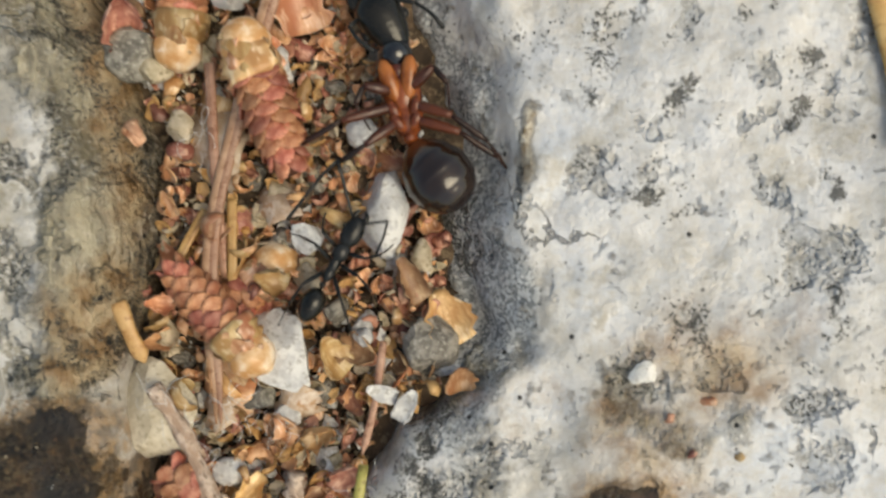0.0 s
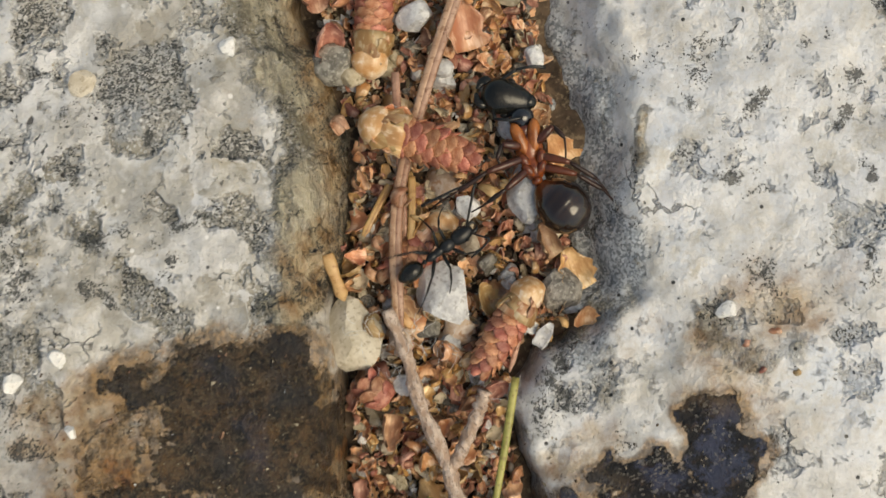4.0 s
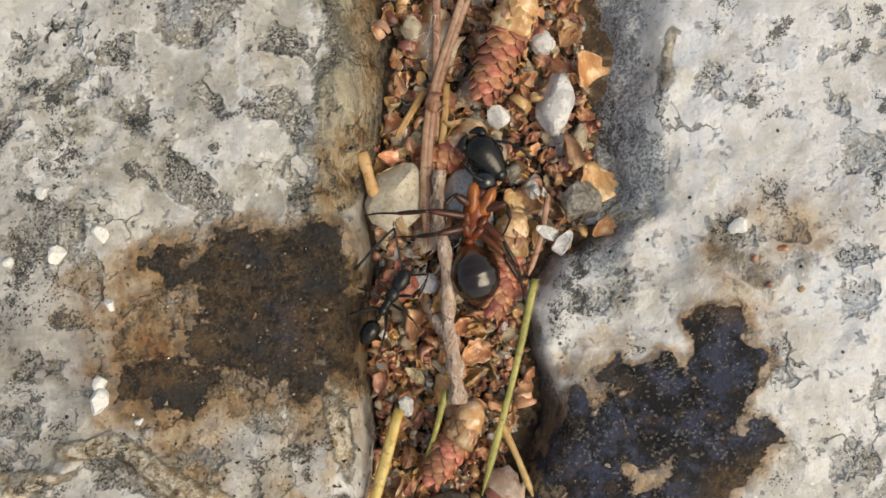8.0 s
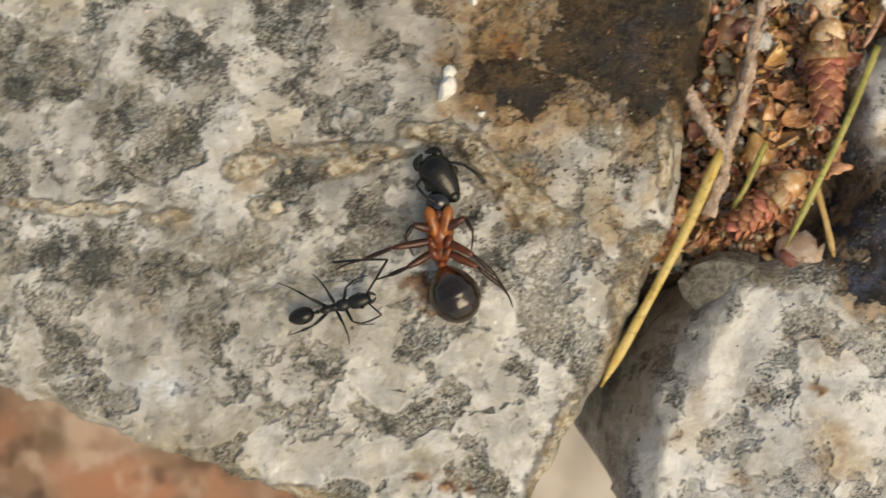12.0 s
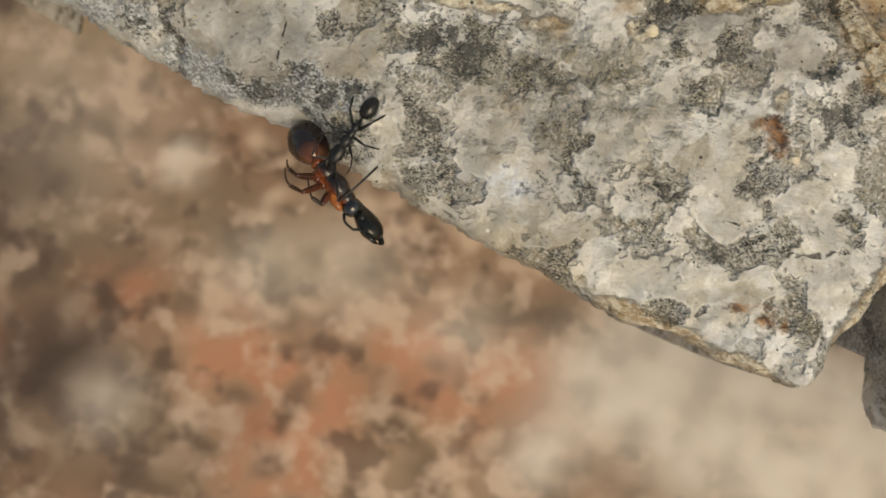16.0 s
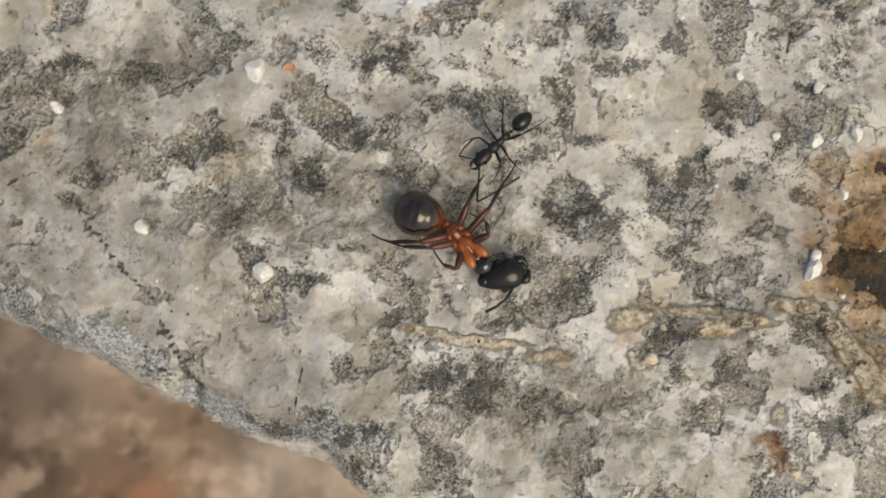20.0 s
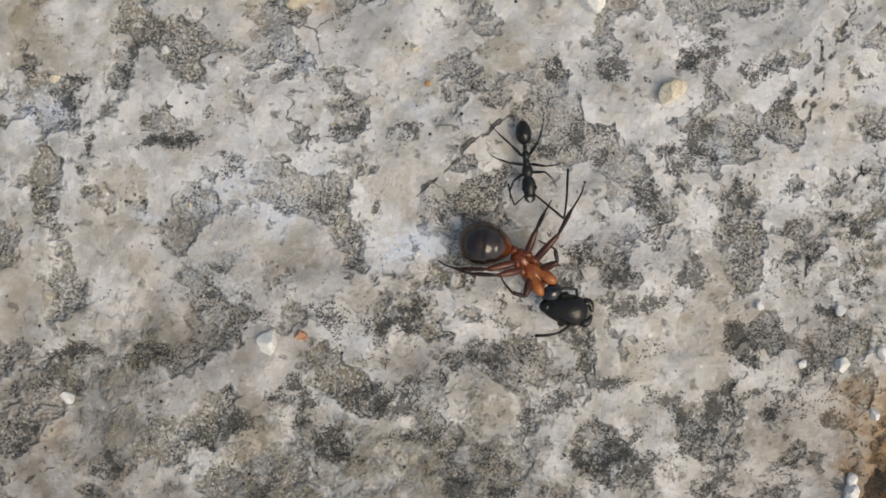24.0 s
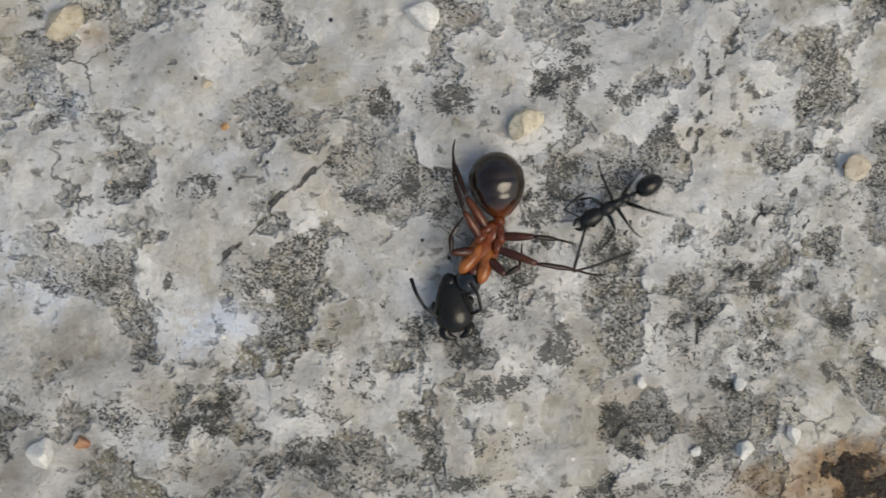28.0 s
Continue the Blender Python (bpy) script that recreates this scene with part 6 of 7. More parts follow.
        link_mesh("mandible", *tube(bezier([(sx * 0.55, 2.18, 0.05), (sx * 0.58, 2.55, 0.1), (sx * 0.08, 2.78, 0.12)], 8),
                  np.array([0.24, 0.27, 0.27, 0.25, 0.22, 0.18, 0.13, 0.07]), 8, 0.6), BLACK, head)
    antenna(head, BLACK_DULL, [(0.62, 1.85, 0.1), (1.35, 1.05, 0.55), (1.62, 0.35, 0.65), (1.75, -0.35, 0.5)], 0.095)
    antenna(head, BLACK_DULL, [(-0.62, 1.85, 0.1), (-1.25, 1.6, 0.5), (-1.2, 0.9, 0.7), (-0.95, 0.3, 0.6)], 0.095)
    m = (RED_LEG, BROWN_LEG, BROWN_LEG)
    leg("leg", ant, m, [(-0.35, 0.85, 0.45), (-2.4, 0.6, 1.0), (-4.0, 0.05, 0.7), (-5.0, -0.2, 0.2), (-5.7, -0.5, -0.4)], (0.24, 0.15, 0.08))
    leg("leg", ant, m, [(-0.35, 0.25, 0.45), (-1.7, -0.45, 0.9), (-2.7, -0.85, 0.6), (-3.2, -1, 0.3), (-3.6, -1.1, 0.0)], (0.24, 0.15, 0.08))
    leg("leg", ant, (RED_LEG, BROWN_LEG, BROWN_LEG), [(-0.40, 1.45, 0.45), (-1.35, 1.75, 0.95), (-1.75, 1.1, 1.0), (-1.6, 0.6, 0.8), (-1.4, 0.1, 0.6)], (0.26, 0.15, 0.08))
    leg("leg", ant, m, [(0.35, 0.25, 0.45), (1.9, -0.6, 0.75), (3.1, -1.7, 0.3), (3.5, -2.3, -0.2), (3.7, -2.9, -0.6)], (0.25, 0.15, 0.08))
    leg("leg", ant, m, [(0.35, 0.8, 0.45), (1.7, 0.05, 0.95), (2.8, -1.05, 0.7), (3.2, -1.7, 0.2), (3.5, -2.3, -0.3)], (0.24, 0.15, 0.08))
    leg("leg", ant, (RED_LEG, BROWN_LEG, BROWN_LEG), [(0.40, 1.45, 0.45), (1.35, 2, 0.85), (1.75, 1.3, 0.9), (1.7, 0.7, 0.6), (1.6, 0.2, 0.3)], (0.26, 0.15, 0.08))
    return ant, head, gaster


def small_ant():
    """A slender black worker standing on its legs. Origin in the thorax, head towards +y."""
    ant = tagged(empty("small_black_ant"), "small slender black worker ant pulling a leg with its jaws", "ant")
    link_mesh("thorax", *joined(blob((0, 0.38, 0.02), (0.34, 0.45, 0.32)), blob((0, -0.12, 0.0), (0.22, 0.42, 0.25)), blob((0, -0.55, 0.03), (0.23, 0.34, 0.25))), BLACK_DULL, ant)
    link_mesh("petiole", *joined(blob((0, -1.02, 0.03), (0.13, 0.13, 0.20), 12, 8), tube([(0, -0.8, -0.05), (0, -1.2, -0.05)], 0.08, 8)), BLACK_DULL, ant)
    link_mesh("gaster", *blob((0, -1.92, 0.05), (0.48, 0.72, 0.46), 22, 16, lambda s: 1 + 0.12 * s), BLACK, ant, "shiny black abdomen")
    head = link_mesh("head", *joined(blob((0, 1.30, 0.0), (0.45, 0.62, 0.36), 20, 16, lambda s: 0.93 - 0.10 * s + 0.42 * s ** 4), tube([(0, 0.6, 0), (0, 0.95, 0)], 0.14, 8)), BLACK_DULL, ant)
    for sx in (-1, 1):
        link_mesh("eye", *blob((sx * 0.38, 1.38, 0.16), (0.08, 0.12, 0.10), 10, 6), BLACK, head)
        link_mesh("mandible", *tube(bezier([(sx * 0.2, 1.78, -0.02), (sx * 0.22, 2.02, -0.02), (sx * 0.04, 2.22, -0.02)], 6), np.array([0.11, 0.12, 0.11, 0.09, 0.06, 0.03]), 7), BLACK_DULL, head)
    antenna(head, BLACK_DULL, [(-0.2, 1.72, 0.2), (-1.75, 3.4, 0.7), (-2.05, 2.2, 0.6), (-2.35, 0.5, 0.3)], 0.075)
    antenna(head, BLACK_DULL, [(0.2, 1.72, 0.2), (1.0, 2.3, 0.45), (1.15, 1.7, 0.3), (1.2, 1.0, 0.1)], 0.055)
    m = (BLACK_DULL,) * 3
    legs = []
    for sx in (-1, 1):
        legs.append(leg("leg", ant, m, [(sx * 0.2, 0.45, -0.12), (sx * 0.95, 0.75, 0.42), (sx * 1.25, 1.15, -0.2), (sx * 1.35, 1.45, -0.6), (sx * 1.4, 1.75, -0.82)], (0.10, 0.07, 0.045)))
        legs.append(leg("leg", ant, m, [(sx * 0.2, -0.05, -0.12), (sx * 1.05, 0.05, 0.5), (sx * 1.65, -0.15, -0.2), (sx * 1.95, -0.3, -0.6), (sx * 2.2, -0.45, -0.82)], (0.10, 0.07, 0.045)))
        legs.append(leg("leg", ant, m, [(sx * 0.2, -0.55, -0.12), (sx * 0.75, -1.2, 0.6), (sx * 1.15, -2.0, 0.0), (sx * 1.4, -2.6, -0.5), (sx * 1.55, -3.1, -0.82)], (0.11, 0.075, 0.045)))
    return ant, legs


BIG, BIG_HEAD, BIG_GASTER = big_ant()
SMALL, SMALL_LEGS = small_ant()


# ---- litter in the crack ----
def shell(rng, w, l, curl_u, curl_v, jag=0.12, thick=0.07, nu=7, nv=8, point=0.5):
    """A dry curled scale: a leaf-shaped sheet bent across and along, with thickness and a ragged rim."""
    rag = 1 + jag * rng.uniform(-1, 1, (nv, 2))
    top, low = [], []
    for j in range(nv):
        v = j / (nv - 1)
        wid = w * (0.35 + 0.65 * math.sin(math.pi * min(1, 0.22 + v * (0.78 - 0.32 * (1 - point))))) * (1 - point * v ** 4)
        for i in range(nu):
            u = 2 * i / (nu - 1) - 1
            k = wid * (rag[j, 0] if u < 0 else rag[j, 1])
            for h, into in ((0.0, top), (thick * (1 - 0.6 * v), low)):
                a = u * curl_u
                x, z = (k / curl_u) * math.sin(a), (k / curl_u) * (1 - math.cos(a)) - h
                b = v * curl_v
                rv = l / curl_v
                y, z = (rv - z) * math.sin(b), rv - (rv - z) * math.cos(b)
                into.append((x, y + 0.03 * jag * l * rng.uniform(-1, 1), z))
    n = nu * nv
    vs = np.array(top + low)
    vs[:, 1] -= l * 0.45
    fs = []
    for j in range(nv - 1):
        for i in range(nu - 1):
            a = j * nu + i
            fs.append([a, a + 1, a + nu + 1, a + nu])
            fs.append([n + a, n + a + nu, n + a + nu + 1, n + a + 1])
    edge = list(range(nu)) + [j * nu + nu - 1 for j in range(1, nv)] + [(nv - 1) * nu + i for i in range(nu - 2, -1, -1)] + [j * nu for j in range(nv - 2, 0, -1)]
    for a, b in zip(edge, edge[1:] + edge[:1]):
        fs.append([b, a, n + a, n + b])
    return vs, fs


def mesh_of(name, vf, mat, smooth=True):
    me = bpy.data.meshes.new(name)
    me.from_pydata((np.asarray(vf[0], float) * S).tolist(), [], vf[1])
    if smooth:
        me.shade_smooth()
    if smooth == "worn":
        me.set_sharp_from_angle(angle=0.42)
    me.materials.append(mat)
    return me


def soil_at(x, y):
    gx, gy = np.array([float(x)]), np.array([float(y)])
    return float(soil_height(gx, gy)[0])


RNG = np.random.default_rng(7)
SCALE_MESHES = [mesh_of("scale", shell(np.random.default_rng(k), 0.47, 0.92, 0.70, 0.10, 0.06, 0.07, 6, 6, 0.5), CONE_RED) for k in range(4)]
BRACT_MESHES = [mesh_of("bract", shell(np.random.default_rng(40 + k), 1.0, 2.2, 0.95, 1.15, 0.32, 0.05, 8, 9, 0.25), HUSK) for k in range(3)]


def cone(length, girth, husk, seed, label):
    """A small red cone: a core wrapped in overlapping scales, and amber bracts at its foot. Foot at the origin, tip towards +y."""
    rng = np.random.default_rng(seed)
    thing = tagged(empty("fir_cone"), label, "cone", "small red cones in the litter")
    prof = lambda f: girth * float(np.interp(f, (0, 0.12, 0.4, 0.75, 1.0), (0.82, 0.97, 1.0, 0.86, 0.52)))
    fs = np.linspace(0, 1, 12)
    link_mesh("core", *tube([(0, 0.7 + f * (length + 0.1), 0) for f in fs], [0.74 * prof(f) for f in fs], 14), CONE_CORE, thing)
    rings, per = max(3, int(length / 0.42)), 6
    for j in range(rings):
        f = (j + 0.2) / rings
        r = 0.86 * prof(f)
        n = per if f < 0.75 else 5
        for i in range(n):
            a = 2 * math.pi * (i + 0.5 * (j % 2)) / n + rng.normal(0, 0.05)
            k = new("scale", SCALE_MESHES[rng.integers(4)])
            k.parent = thing
            m = Matrix.Rotation(a, 4, "Y") @ Matrix.Translation((0, (0.85 + f * length) * S, r * S))
            m = m @ Matrix.Rotation(radians(27 + 5 * rng.normal() - 40 * max(0, f - 0.5)), 4, "X") @ Matrix.Rotation(math.pi, 4, "Y")
            w = 1.32 * prof(f) * rng.uniform(0.94, 1.08)
            k.matrix_basis = m @ Matrix.Diagonal((max(w, 0.6), 0.95, 1, 1))
    if husk:
        for i in range(5):
            k = new("bract", BRACT_MESHES[i % 3])
            k.parent = thing
            a = 2 * math.pi * i / 5 + 0.3
            k.matrix_basis = (Matrix.Rotation(a, 4, "Y") @ Matrix.Translation((0, 0.35 * S, girth * 1.02 * S)) @ Matrix.Rotation(radians(rng.uniform(-10, 4)), 4, "X")
                              @ Matrix.Rotation(math.pi, 4, "Z") @ Matrix.Rotation(math.pi, 4, "Y") @ Matrix.Diagonal((husk, husk, husk, 1)))
        cap, faces = blob((0, 0.05, 0), (girth * 0.93, 0.95, girth * 0.88), 22, 16)
        cap = [Vector(v) + 0.16 * noise.noise_vector(Vector(v) * 1.1 + Vector((seed * 7.0, 0, 0))) + 0.05 * noise.noise_vector(Vector(v) * 3.5) for v in cap]
        link_mesh("bud_cap", cap, faces, CAP, thing, "crumpled pale amber cap")
    return thing


def lay(x, y, z, heading, tilt=0, roll=0):
    return pose(x * S, y * S, z * S, tilt, roll, heading)


CONE_A = cone(4.6, 1.12, 1.3, 1, "russet scaly cone with amber husk, dragged aside in the litter")
CONE_B = cone(4.0, 0.98, 1.1, 2, "red brown scaly cone with a pale amber cap, rolling over grit")
CONE_C = cone(3.3, 0.95, 1.05, 3, "red brown scaly cone with shiny orange cap, lying between needles")
CONE_D = cone(4.2, 1.05, 1.15, 4, "red scaly cone with an orange husk, half buried in litter")
CONE_D.matrix_basis = lay(10.7, 23.4, -2.6, -15, 3)
CONE_E = cone(3.0, 0.95, 0.9, 5, "dark red scaly cone with amber husk, half buried in grit")
CONE_E.matrix_basis = lay(12.9, 14.4, -3.0, 121, -4)
CONE_F = cone(1.5, 0.95, 0, 6, "broken tip of a small brown cone, lying by a tan stone")


def twig():
    """A pale dry forked twig with rough bark; top at the origin, running to +y."""
    rng = np.random.default_rng(3)
    thing = tagged(empty("twig"), "pale dry forked twig with rough flaking bark", "twig")

    def rough(path, r, n):
        p = bezier(path, n)
        vs, fs = tube(p, r, 12)
        vs = np.array([v + 0.085 * noise.noise_vector(Vector(v) * 3.2) + 0.06 * noise.noise_vector(Vector((v.x * 6, v.y * 2.5, v.z * 6))) for v in (Vector(q) for q in vs)])
        return vs, fs

    stem = link_mesh("stem", *rough([(0, 0, -0.2), (0.10, 2.4, 0.05), (-0.12, 5.0, 0), (0.12, 8.4, 0.1), (0.0, 10.2, 0.05), (0.25, 12.4, -0.1)],
                     0.30 + 0.12 * np.sin(np.linspace(0, 1, 60) * 40) * np.linspace(0.3, 0.8, 60) + 0.14 * np.linspace(0, 1, 60), 60), TWIG, thing)
    link_mesh("side_twig", *rough([(0.1, 8.9, 0.1), (1.2, 7.9, 0.2), (2.6, 6.4, 0.15), (3.2, 5.6, 0.1)], 0.36 + 0.07 * np.sin(np.arange(24) * 2.0), 24), TWIG, thing)
    for k in range(9):
        y = rng.uniform(0.5, 12)
        a = rng.uniform(0.3, 2.8)
        link_mesh("bark_flake", *shell(rng, 0.16, 0.55, 0.8, 0.5, 0.2, 0.04, 4, 4), TWIG, stem, at=lay(0.36 * math.cos(a), y, 0.36 * math.sin(a), rng.uniform(-30, 30), 8))
    return thing


TWIG_THING = twig()


def needle(path, width, mat, label, group="fallen needles", split=True):
    """A dry conifer needle with a groove: flattened, tapered to a point, with a paler foot."""
    thing = tagged(empty("needle"), label, "needle", group)
    p = bezier(path, 18)
    taper = np.minimum(1, np.linspace(1.0, 0.0, 18) * 6 + 0.18) * (0.92 + 0.08 * np.sin(np.linspace(0, 9, 18)))
    side = np.cross(p[-1] - p[0], (0, 0, 1))
    side = side / np.linalg.norm(side) * width * 0.13
    for k in ((-1, 1) if split else (0,)):
        link_mesh("half_needle", *tube(p + k * side, width * (0.37 if split else 0.5) * taper, 8, 0.55), mat, thing)
    return thing


needle([(16.2, 26.8, -1.0), (13.0, 20.9, -1.9), (10.7, 15.4, -2.0), (9.7, 8.6, -2.3)], 0.72, NEEDLE_BROWN, "long dry brown needle lying along the crack")
needle([(11.9, 22.6, -2.2), (11.4, 18.5, -2.1), (10.9, 14.2, -2.4)], 0.45, NEEDLE_BROWN, "dry brown needle under a cone")
needle([(11.8, 17.2, -2.3), (11.5, 15.4, -2.2), (11.1, 13.6, -2.6)], 0.42, NEEDLE_TAN, "short tan needle stuck in the grit")
needle([(10.6, 17.0, -2.7), (9.6, 15.7, -2.4), (8.8, 14.6, -2.4)], 0.42, NEEDLE_TAN, "short tan needle stuck in the grit")
needle([(6.9, 14.0, -1.6), (7.1, 12.8, -1.7), (7.3, 11.5, -2.2)], 0.72, NEEDLE_TAN, "split straw coloured needle leaning on the stone edge", split=False)
needle([(15.2, 6.3, -0.9), (13.4, 1.2, -0.7), (11.1, -4.8, -1.2)], 0.42, NEEDLE_GREEN, "yellow green needle fallen across the crack", split=False)
needle([(7.3, 0.3, -1.2), (5.4, -4.4, -0.7), (3.4, -9.0, -1.0), (1.6, -13.2, -1.9)], 0.62, NEEDLE_YELLOW, "straw yellow needle bridging the crack", split=False)
needle([(7.0, -0.6, -1.6), (5.0, -5.6, -1.3), (2.2, -12.0, -2.6)], 0.42, NEEDLE_GREEN, "greenish yellow needle under a yellow one", split=False)
needle([(12.6, -1.2, -1.6), (13.2, -3.0, -1.5), (13.8, -5.2, -1.3)], 0.40, NEEDLE_TAN, "short brown needle on the lower stone", split=False)
needle([(16.6, 10.6, -2.6), (15.9, 8.4, -2.3), (15.0, 6.4, -2.4)], 0.34, NEEDLE_BROWN, "thin dry needle in the grit", split=False)
needle([(9.9, 0.9, -2.0), (9.0, -1.4, -1.9), (8.3, -3.0, -2.2)], 0.36, NEEDLE_GREEN, "green needle under the twig", split=False)
needle([(37.0, 26, -0.1), (36.9, 21, -0.1), (37.1, 16, -0.1), (37.2, 13.0, -0.2)], 0.95, NEEDLE_TAN, "orange brown needle lying on the pale stone", split=False)


# pebbles that can be told apart
def pebble(x, y, z, rx, ry, rz, mat, label, turn=0, cuts=8, seed=None, group="pebbles in the litter", worn=0.90):
    rng = np.random.default_rng(seed if seed is not None else int(abs(x * 131 + y * 17)) + 3)
    ob = link_mesh("pebble", *rough_stone(rng, np.array([rx, ry, rz]), cuts, 3, worn), mat, None, label, smooth="worn", at=lay(x, y, z, turn))
    return tagged(ob, "", "pebble", group)


TAN_STONE = pebble(7.3, 9.8, -2.4, 1.75, 2.05, 0.95, PEBBLE_CREAM, "angular pale tan stone chip beside the crack edge", 10, 9, 31, worn=0.99)
pebble(17.6, 15.5, -2.6, 1.15, 1.8, 0.9, PEBBLE_WHITE, "long white quartz pebble among bud scales", -12, 9)
pebble(12.4, 10.8, -2.9, 1.85, 1.8, 1.1, PEBBLE_WHITE, "angular white stone in the litter", 30, 9, 77)
pebble(18.3, 10.2, -2.9, 1.2, 1.3, 0.9, PEBBLE_GREY, "round grey speckled pebble", 20, 7)
pebble(8.9, 23.6, -2.6, 1.2, 1.1, 1.0, PEBBLE_GREY, "dark grey brown stone wedged at the edge", 0, 8)
pebble(13.5, 25.3, -2.4, 1.15, 0.75, 0.7, PEBBLE_WHITE, "rough white pebble beside the needle", 10, 9)
pebble(14.4, 22.5, -2.8, 0.55, 0.50, 0.45, PEBBLE_WHITE, "small white pebble in the litter", 0, 7)
pebble(9.7, 22.9, -2.6, 0.85, 0.6, 0.55, PEBBLE_TAN, "pale tan pebble in the litter", 15, 8)
pebble(14.5, 15.2, -2.5, 0.72, 0.8, 0.6, PEBBLE_WHITE, "porous white pebble between cones", 40, 10)
pebble(15.8, 10.9, -2.9, 0.42, 0.45, 0.4, PEBBLE_WHITE, "small white pebble in the litter", 0, 6)
pebble(12.2, 8.4, -3.0, 0.62, 0.6, 0.5, PEBBLE_WHITE, "small white pebble in the litter", 0, 6)
pebble(10.2, 20.4, -2.6, 0.72, 0.75, 0.6, PEBBLE_TAN, "pale porous pebble in the litter", 0, 9)
pebble(17.3, 19.0, -2.9, 0.7, 0.8, 0.6, PEBBLE_WHITE, "white pebble by the stone wall", 0, 8)
pebble(19.1, 22.2, -2.7, 0.55, 0.7, 0.5, PEBBLE_WHITE, "white pebble by the stone wall", 0, 8)
pebble(18.5, 25.9, -2.6, 0.9, 0.9, 0.7, PEBBLE_TAN, "round tan pebble in the litter", 0, 6)
pebble(18.7, 13.6, -2.9, 0.55, 0.75, 0.5, PEBBLE_TAN, "pale tan pebble in the litter", 0, 8)
pebble(14.1, 13.4, -2.9, 0.7, 0.85, 0.6, PEBBLE_TAN, "pale porous pebble in the litter", 0, 9)
pebble(11.3, 9.2, -3.1, 0.75, 0.55, 0.5, PEBBLE_GREY, "small grey pebble in the litter", 0, 8)
pebble(7.6, 0.2, -2.2, 0.5, 0.6, 0.45, PEBBLE_WHITE, "small white pebble under the twig", 0, 7)
pebble(9.6, 6.6, -3.0, 0.7, 0.6, 0.5, PEBBLE_WHITE, "white pebble under the twig", 0, 7)
pebble(8.7, -7.0, -3.6, 3.0, 1.8, 1.5, PEBBLE_GREY, "larger grey stone wedged in the lower crack", 20, 8)
for dx, dy, a, s in ((-0.45, 0.25, 60, 1.0), (0.35, -0.4, -40, 1.15)):
    ob = link_mesh("shell_shard", *shell(np.random.default_rng(3), 0.42 * s, 1.3 * s, 0.9, 0.5, 0.1, 0.08), PEBBLE_WHITE, None, "white curved shell shard in the grit", at=lay(16.7 + dx, 8.4 + dy, -2.3, a, 5))
    tagged(ob, "", "shell")

# bud scales: a few shapes shared by many scales
HUSK_KINDS = []
for k in range(12):
    r = np.random.default_rng(100 + k)
    w = (0.95, 0.75, 0.6, 0.45)[k % 4]
    HUSK_KINDS.append([mesh_of("bud_scale", shell(r, w * r.uniform(0.8, 1.1), w * r.uniform(1.5, 2.4), r.uniform(0.9, 2.2), r.uniform(0.5, 2.2), 0.34, 0.05), m) for m in (HUSK, HUSK_RED)])
CURLS = []
for k in range(5):
    r = np.random.default_rng(200 + k)
    CURLS.append([mesh_of("curled_scale", shell(r, 0.32, 2.4, 0.7, r.uniform(3.4, 5.2), 0.25, 0.05, 5, 12), m) for m in (HUSK, HUSK_RED)])


def bud_scale(x, y, z, heading, tilt, roll, kind, red=0, size=1.0, label=""):
    curled = kind >= 12
    ob = new("curled_bud_scale" if curled else "bud_scale", (CURLS[kind - 12] if curled else HUSK_KINDS[kind])[red])
    ob.matrix_basis = lay(x, y, z, heading, tilt, roll) @ Matrix.Diagonal((size, size, size, 1))
    text = label or (("curled russet bud scale in the litter" if red else "curled orange bud scale in the litter") if curled else
                     ("russet papery bud scale in the litter" if red else "amber papery bud scale in the litter"))
    return tagged(ob, text, "bud scale", "fallen bud scales")


for x, y, h, kind, red, size, label in (
        (15.7, 24.3, 10, 0, 0, 1.35, "large orange bud scale under the ant"), (12.8, 13.9, 60, 1, 0, 1.2, ""), (18.0, 12.7, 20, 0, 1, 1.3, "square brownish red bud scale"),
        (16.7, 19.2, 95, 1, 1, 1.1, ""), (12.1, 8.1, 40, 0, 1, 1.1, ""), (8.6, 24.9, 5, 4, 1, 1.4, "pointed red brown bud scale"), (11.2, 20.6, 150, 0, 0, 1.2, "translucent pale bud scale"),
        (9.3, 21.3, 30, 2, 1, 1.0, ""), (8.2, 13.7, 80, 1, 0, 1.0, ""), (19.3, 8.9, 0, 5, 0, 1.0, "beige toothed bud scale"), (10.1, 9.6, 70, 0, 0, 1.2, ""),
        (7.8, 7.4, 100, 0, 1, 1.5, "large russet husk at the stone edge"), (16.0, 26.8, 20, 13, 0, 1.0, ""), (17.2, 26.9, 60, 14, 0, 1.0, ""), (19.8, 26.3, 10, 12, 1, 1.3, ""),
        (8.0, 11.3, 30, 12, 0, 1.3, ""), (8.4, 11.9, 120, 13, 0, 1.2, ""), (7.9, 13.1, 60, 14, 0, 1.2, ""), (9.4, 17.5, 10, 2, 0, 1.0, ""), (8.0, 21.0, 30, 12, 1, 1.1, ""),
        (10.0, 2.9, 10, 1, 0, 1.1, ""), (9.9, 0.6, 20, 4, 0, 1.0, ""), (8.3, 4.4, 160, 0, 1, 1.3, ""), (12.0, -5.6, 30, 0, 1, 1.2, "torn red papery scale with white fibres")):
    z = max(soil_at(x, y) + 1.4, -2.9) if y > -4 else -2.2
    bud_scale(x, y, z, h, RNG.uniform(-15, 15), RNG.uniform(-20, 20) + (180 if RNG.random() < 0.4 else 0), kind, red, size, label)

